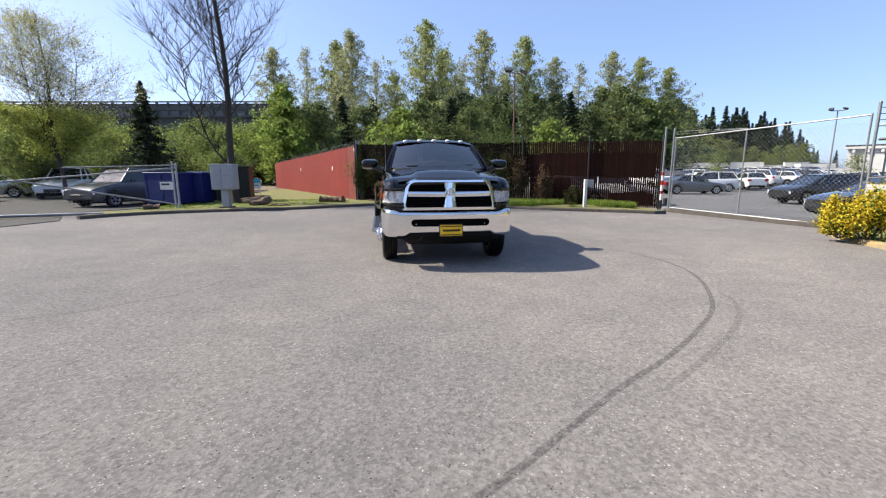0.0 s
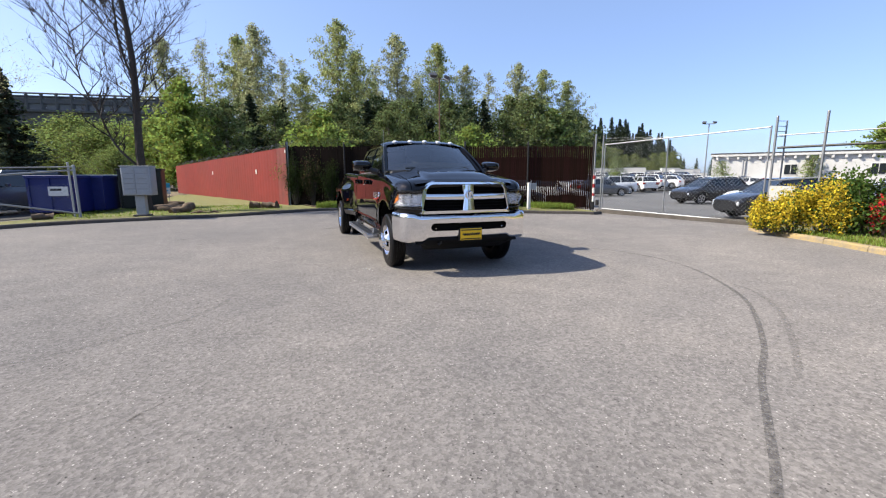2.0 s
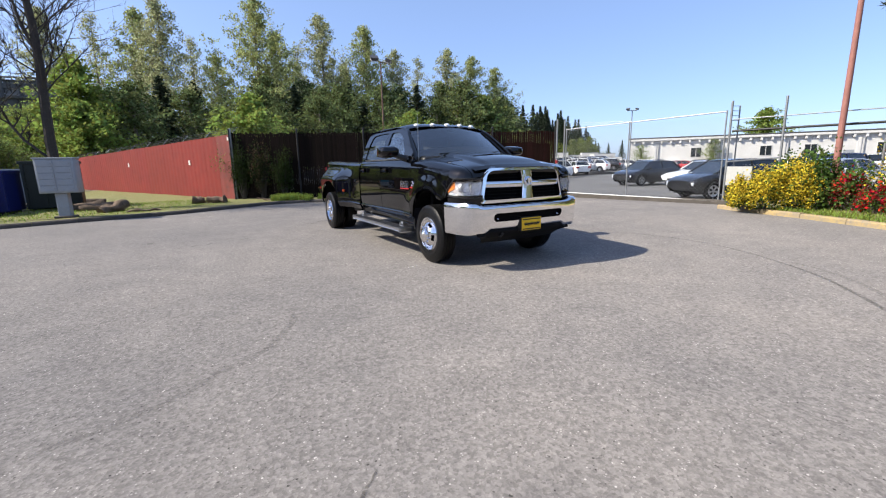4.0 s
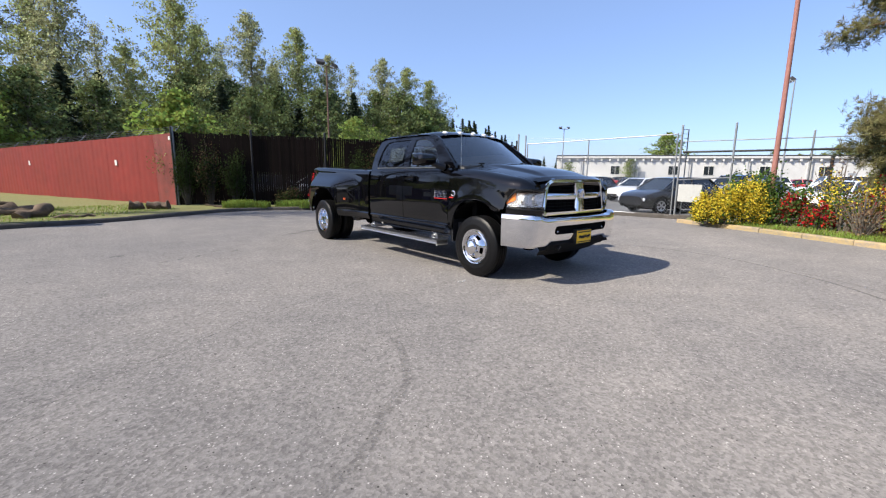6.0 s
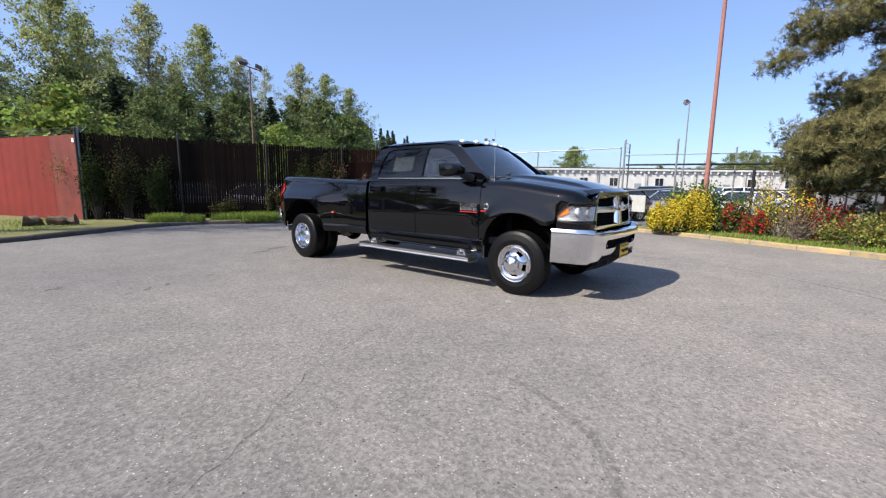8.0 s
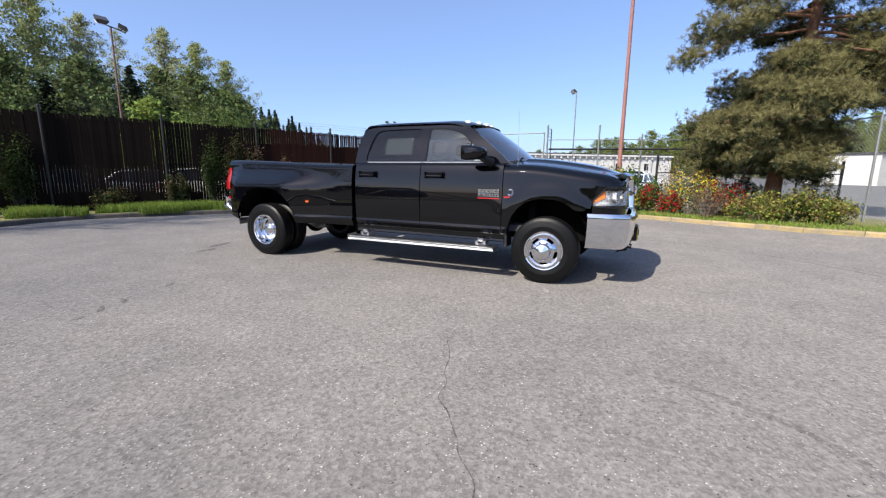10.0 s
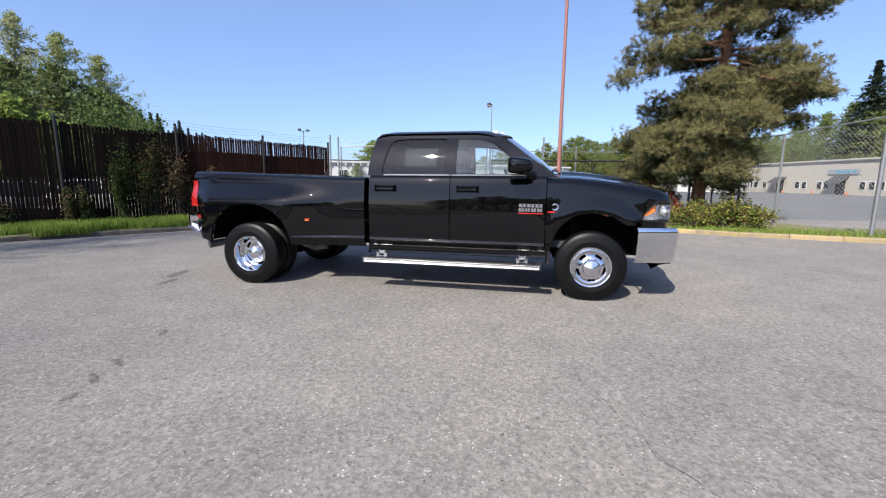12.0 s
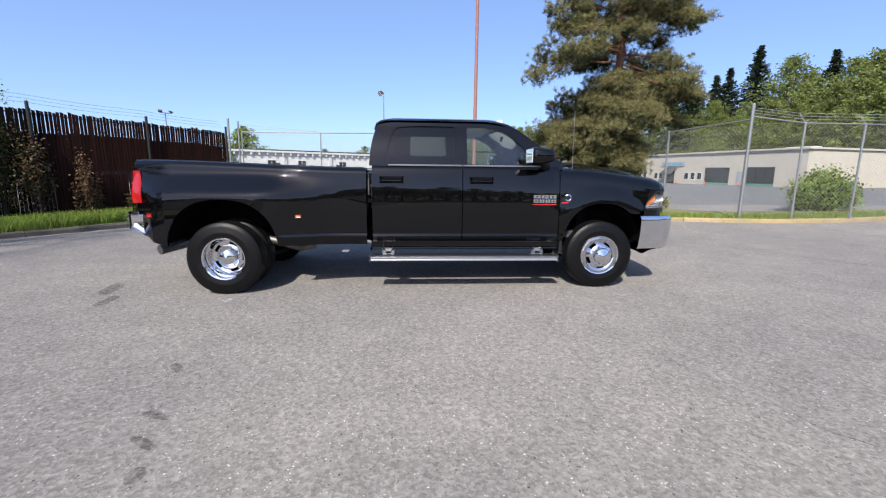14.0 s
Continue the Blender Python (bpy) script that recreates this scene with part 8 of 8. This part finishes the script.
tagged(finish(bm, "gravel_drive", mat("gravel", (0.07, 0.067, 0.063), 0.95, var=0.4, scale=3, bump=0.8, bscale=50)), "grey gravel drive and yard behind the pipe gate", "drive", kind="structure")

# ---- buildings ----
M_WHITEWALL = mat("white_wall", (0.62, 0.61, 0.585), 0.8, var=0.2, scale=0.8, bump=0.15, bscale=20, color2=(0.52, 0.51, 0.485))
M_BEIGE = mat("beige_wall", (0.46, 0.42, 0.355), 0.85, var=0.15, scale=0.8, bump=0.2, bscale=18)
M_ROOF = mat("dark_roof", (0.06, 0.06, 0.065), 0.8, var=0.3, scale=2)
M_DARKWIN = mat("dark_window", (0.02, 0.025, 0.03), 0.1, coat=0.3)
M_CONC = mat("viaduct_concrete", (0.11, 0.108, 0.106), 0.9, var=0.3, scale=0.6)


def hall(name, a, b, depth, h, wall, label):
    """A long low building whose front runs from a to b; the front faces the walk. Local x runs along it, y is depth."""
    a, b = Vector((*a, 0)), Vector((*b, 0))
    u = (b - a)
    L = u.length
    t = thing(name, Matrix.Translation((a.x, a.y, -0.2)) @ Matrix.Rotation(math.atan2(u.y, u.x), 4, "Z"), label, "building")
    part("wall", boxm(0, L, 0, depth, 0, h), wall, t)
    part("roof", boxm(-0.25, L + 0.25, -0.25, depth + 0.25, h + 0.001, h + 0.22, 0.02), M_ROOF if wall is M_WHITEWALL else wall, t)
    return t, L


def window_at(t, x, z, w, h, sill=True, depth=0.0):
    win = part("window", boxm(x - w / 2 - 0.06, x + w / 2 + 0.06, -0.05, 0.02, z - h / 2 - 0.06, z + h / 2 + 0.06), M_WHITEWALL, t)
    part("pane", boxm(x - w / 2, x + w / 2, -0.058, -0.049, z - h / 2, z + h / 2), M_DARKWIN, win)
    part("glazing_bar", boxm(x - 0.03, x + 0.03, -0.066, -0.057, z - h / 2, z + h / 2), M_WHITEWALL, win)


wb, L = hall("warehouse", (56, 39.5), (89, -6), 24, 4.75, M_WHITEWALL, "long white warehouse with a bracketed cornice and small windows")
part("cornice", boxm(-0.2, L + 0.2, -0.42, 0.0, 4.45, 4.75, 0.03), M_WHITEWALL, wb)
for k in range(int(L / 1.25)):
    x = 0.6 + k * 1.25
    part("bracket", boxm(x - 0.14, x + 0.14, -0.36, 0.0, 4.02, 4.45, 0.03), M_WHITEWALL, wb)
for x in (9, 17.5, 22.5, 30, 37.5, 45, 51):
    window_at(wb, x, 2.6, 1.3, 1.3)
for x in (13, 26.5, 41):
    dr = part("door", boxm(x - 0.55, x + 0.55, -0.06, 0.02, 0.0, 2.4), M_GREYBOX, wb)
for k in range(7):
    x = 3.5 + k * 8
    part("pilaster", boxm(x - 0.2, x + 0.2, -0.10, 0.0, 0.0, 4.02), M_WHITEWALL, wb)
    part("downpipe", tubem([(x + 0.5, -0.1, 0.1), (x + 0.5, -0.1, 4.0)], 0.06, 6), M_GALV, wb)

# beige building across the yard
bb, L = hall("beige_building", (80.4, -35.2), (41.8, -43.4), 24, 4.7, M_BEIGE, "long beige single-storey building with dark service bays")
part("parapet", boxm(-0.05, L + 0.05, -0.06, 0.0, 4.45, 4.8), M_BEIGE, bb)
for x, w, hh in ((34.0, 3.6, 2.4), (27.6, 3.9, 2.4)):
    bay = part("service_bay", boxm(x - w / 2, x + w / 2, -0.05, 0.02, 0.25, 0.25 + hh), M_DARKWIN, bb)
    part("bay_frame", boxm(x - w / 2 - 0.12, x + w / 2 + 0.12, -0.10, -0.02, 0.25 + hh, 0.25 + hh + 0.08), M_GREYBOX, bay)
    part("bay_sill", boxm(x - w / 2, x + w / 2, -0.16, -0.05, 0.25, 0.55), mat("green_board", (0.10, 0.24, 0.18), 0.6), bay)
    for k in range(1, 3):
        part("mullion", boxm(x - w / 2 + w * k / 3 - 0.03, x - w / 2 + w * k / 3 + 0.03, -0.09, -0.045, 0.25, 0.25 + hh), M_TRIM, bay)
part("door", boxm(30.7, 31.7, -0.05, 0.02, 0.0, 2.1), M_GREYBOX, bb)
for x in (1.2, 2.4, 3.6, 5.6, 12.2, 13.4, 16.0, 17.1, 22.3, 23.5, 24.7):
    wn_ = part("window", boxm(x - 0.42, x + 0.42, -0.05, 0.02, 0.9, 2.0), M_WHITEWALL, bb)
    part("pane", boxm(x - 0.35, x + 0.35, -0.06, -0.045, 0.98, 1.92), M_DARKWIN, wn_)
for x in (8.8, 19.2):
    bm = bmesh.new()
    grid(bm, [[(x - 1.2, 0.0, 2.7), (x + 1.2, 0.0, 2.7)], [(x - 1.3, -1.3, 1.7), (x + 1.3, -1.3, 1.7)]])
    aw = part("awning", bm, M_ROOF, bb, "dark fabric awning")
    part("entrance", boxm(x - 0.7, x + 0.7, -0.04, 0.02, 0.1, 2.2), M_DARKWIN, aw)
sg = part("sign_band", boxm(17.2, 21.8, -0.13, -0.05, 2.95, 3.6), M_GREYBOX, bb, "grey sign band with unreadable lettering")
for k in range(4):
    part("text_bar", boxm(18.6 + k * 0.72, 19.1 + k * 0.72, -0.14, -0.13, 3.15, 3.4), mat("sign_blue", (0.03, 0.30, 0.45), 0.5), sg)
part("roof_vent", boxm(L - 6.5, L - 3.0, 5, 6.5, 4.7, 5.3, 0.05), M_WHITEWALL, bb)
# its side wall going back
cy_, L2 = hall("beige_wing", (41.8, -43.6), (52.5, -66), 0.3, 4.65, M_BEIGE, "beige side wing with a pale door")
part("door", boxm(12, 13.4, -0.05, 0.02, 0, 2.4), M_WHITEWALL, cy_)
part("roller_door", boxm(16, 19.5, -0.05, 0.02, 0, 3.0), M_WHITEWALL, cy_)
wh2, L3 = hall("white_shed", (71, -22), (66, -28), 8, 4.2, M_WHITEWALL, "small white shed across the yard")

# shrunken white trailer boxes, standing in for vans and cars across the car park
bm = bmesh.new()
tr = thing("box_trailer", pose(0, 0, 0), "small white trailer box standing in for a far parked vehicle", "trailer", "trailers")
part("body", boxm(-4.5, 4.5, -1.2, 1.2, 1.0, 3.6, 0.05), M_WHITEWALL, tr)
part("roof_rail", boxm(-4.52, 4.52, -1.23, 1.23, 3.55, 3.68, 0.02), M_GALV, tr)
part("chassis", boxm(-4.4, 4.4, -0.5, 0.5, 0.75, 0.99), M_TRIM, tr)
for sx in (2.4, 3.5):
    for sy in (-1, 1):
        bm = bmesh.new()
        lathe(bm, [(0.02, 0.12), (0.3, 0.12), (0.48, 0.1), (0.5, 0.05), (0.5, -0.12)], 16, "y")
        w_ = part("wheel", bm, M_TYRE, tr, smooth=True)
        w_.matrix_basis = pose(sx, sy * 1.05, 0.5, 0, 0, 0 if sy > 0 else 180)
rr = random.Random(31)
for k in range(22):
    x, y = at_azimuth(36.5 + k * 0.62, 112 + rr.uniform(-9, 9))
    m = pose(x, y, lot_rise(x, y) - 0.3, 0, 0, rr.choice((-40, -35, 50, -42)) + rr.uniform(-6, 6)) @ Matrix.Diagonal((rr.uniform(0.32, 0.6), 0.8, rr.uniform(0.45, 0.75), 1))
    if k:
        copy_at(tr, m)
    else:
        tr.matrix_basis = m

# cones and a red flag along the beige building
for k in range(5):
    c = thing("traffic_cone", pose(70 - 5.2 * k, -36.4 - 1.105 * k - 0.2, 0.03), "small orange traffic cone by the building", "cone", "cones")
    part("base", boxm(-0.22, 0.22, -0.22, 0.22, 0, 0.04), M_TRIM, c)
    bm = bmesh.new()
    tube(bm, [(0, 0, 0.04), (0, 0, 0.5)], [0.12, 0.025], 10)
    part("cone", bm, mat("cone_orange", (0.7, 0.14, 0.04), 0.6), c)

# elevated road far beyond the drive
va = thing("viaduct", pose(0, 0, 0), "grey concrete elevated road with railings behind the trees", "viaduct")
p0, p1 = Vector((-99.6, 82.3, 0)), Vector((-15.4, 70.7, 0))
vd = (p1 - p0).normalized()
vn = Vector((-vd.y, vd.x, 0))
for z0, z1, w in ((8.6, 10.5, 5.0), (10.5, 10.8, 5.8), (11.7, 12.3, 4.6)):
    bm = bmesh.new()
    slab(bm, [(p0 - vn * w / 2).xy, (p1 - vn * w / 2).xy, (p1 + vn * w / 2).xy, (p0 + vn * w / 2).xy], z0, z1)
    part("deck", bm, M_CONC, va)
Lv = (p1 - p0).length
M_PARAPET = mat("parapet_panel", (0.2, 0.2, 0.2), 0.85, var=0.3, scale=0.5, rand=0.1)
for k in range(24):
    a_, b_ = p0 + vd * (Lv * (k + 0.01) / 24) - vn * 2.05, p0 + vd * (Lv * (k + 0.99) / 24) - vn * 2.05
    bm = bmesh.new()
    slab(bm, [(a_ - vn * 0.06).xy, (b_ - vn * 0.06).xy, (b_ + vn * 0.06).xy, (a_ + vn * 0.06).xy], 10.8, 12.75)
    part("parapet_panel", bm, M_PARAPET, va)
for k in range(48):
    p = p0 + vd * (Lv * k / 47) - vn * 2.2
    part("rail_post", tubem([(p.x, p.y, 10.6), (p.x, p.y, 13.1)], 0.2, 6), M_CONC, va)
    if k % 6 == 0:
        q = p0 + vd * (Lv * k / 47)
        part("pier", tubem([(q.x, q.y, -0.2), (q.x, q.y, 8.7)], 0.7, 10), M_CONC, va)
for z in (12.65, 13.05):
    part("railing", tubem([p0 - vn * 2.2 + Vector((0, 0, z)), p1 - vn * 2.2 + Vector((0, 0, z))], 0.12, 6), M_CONC, va)
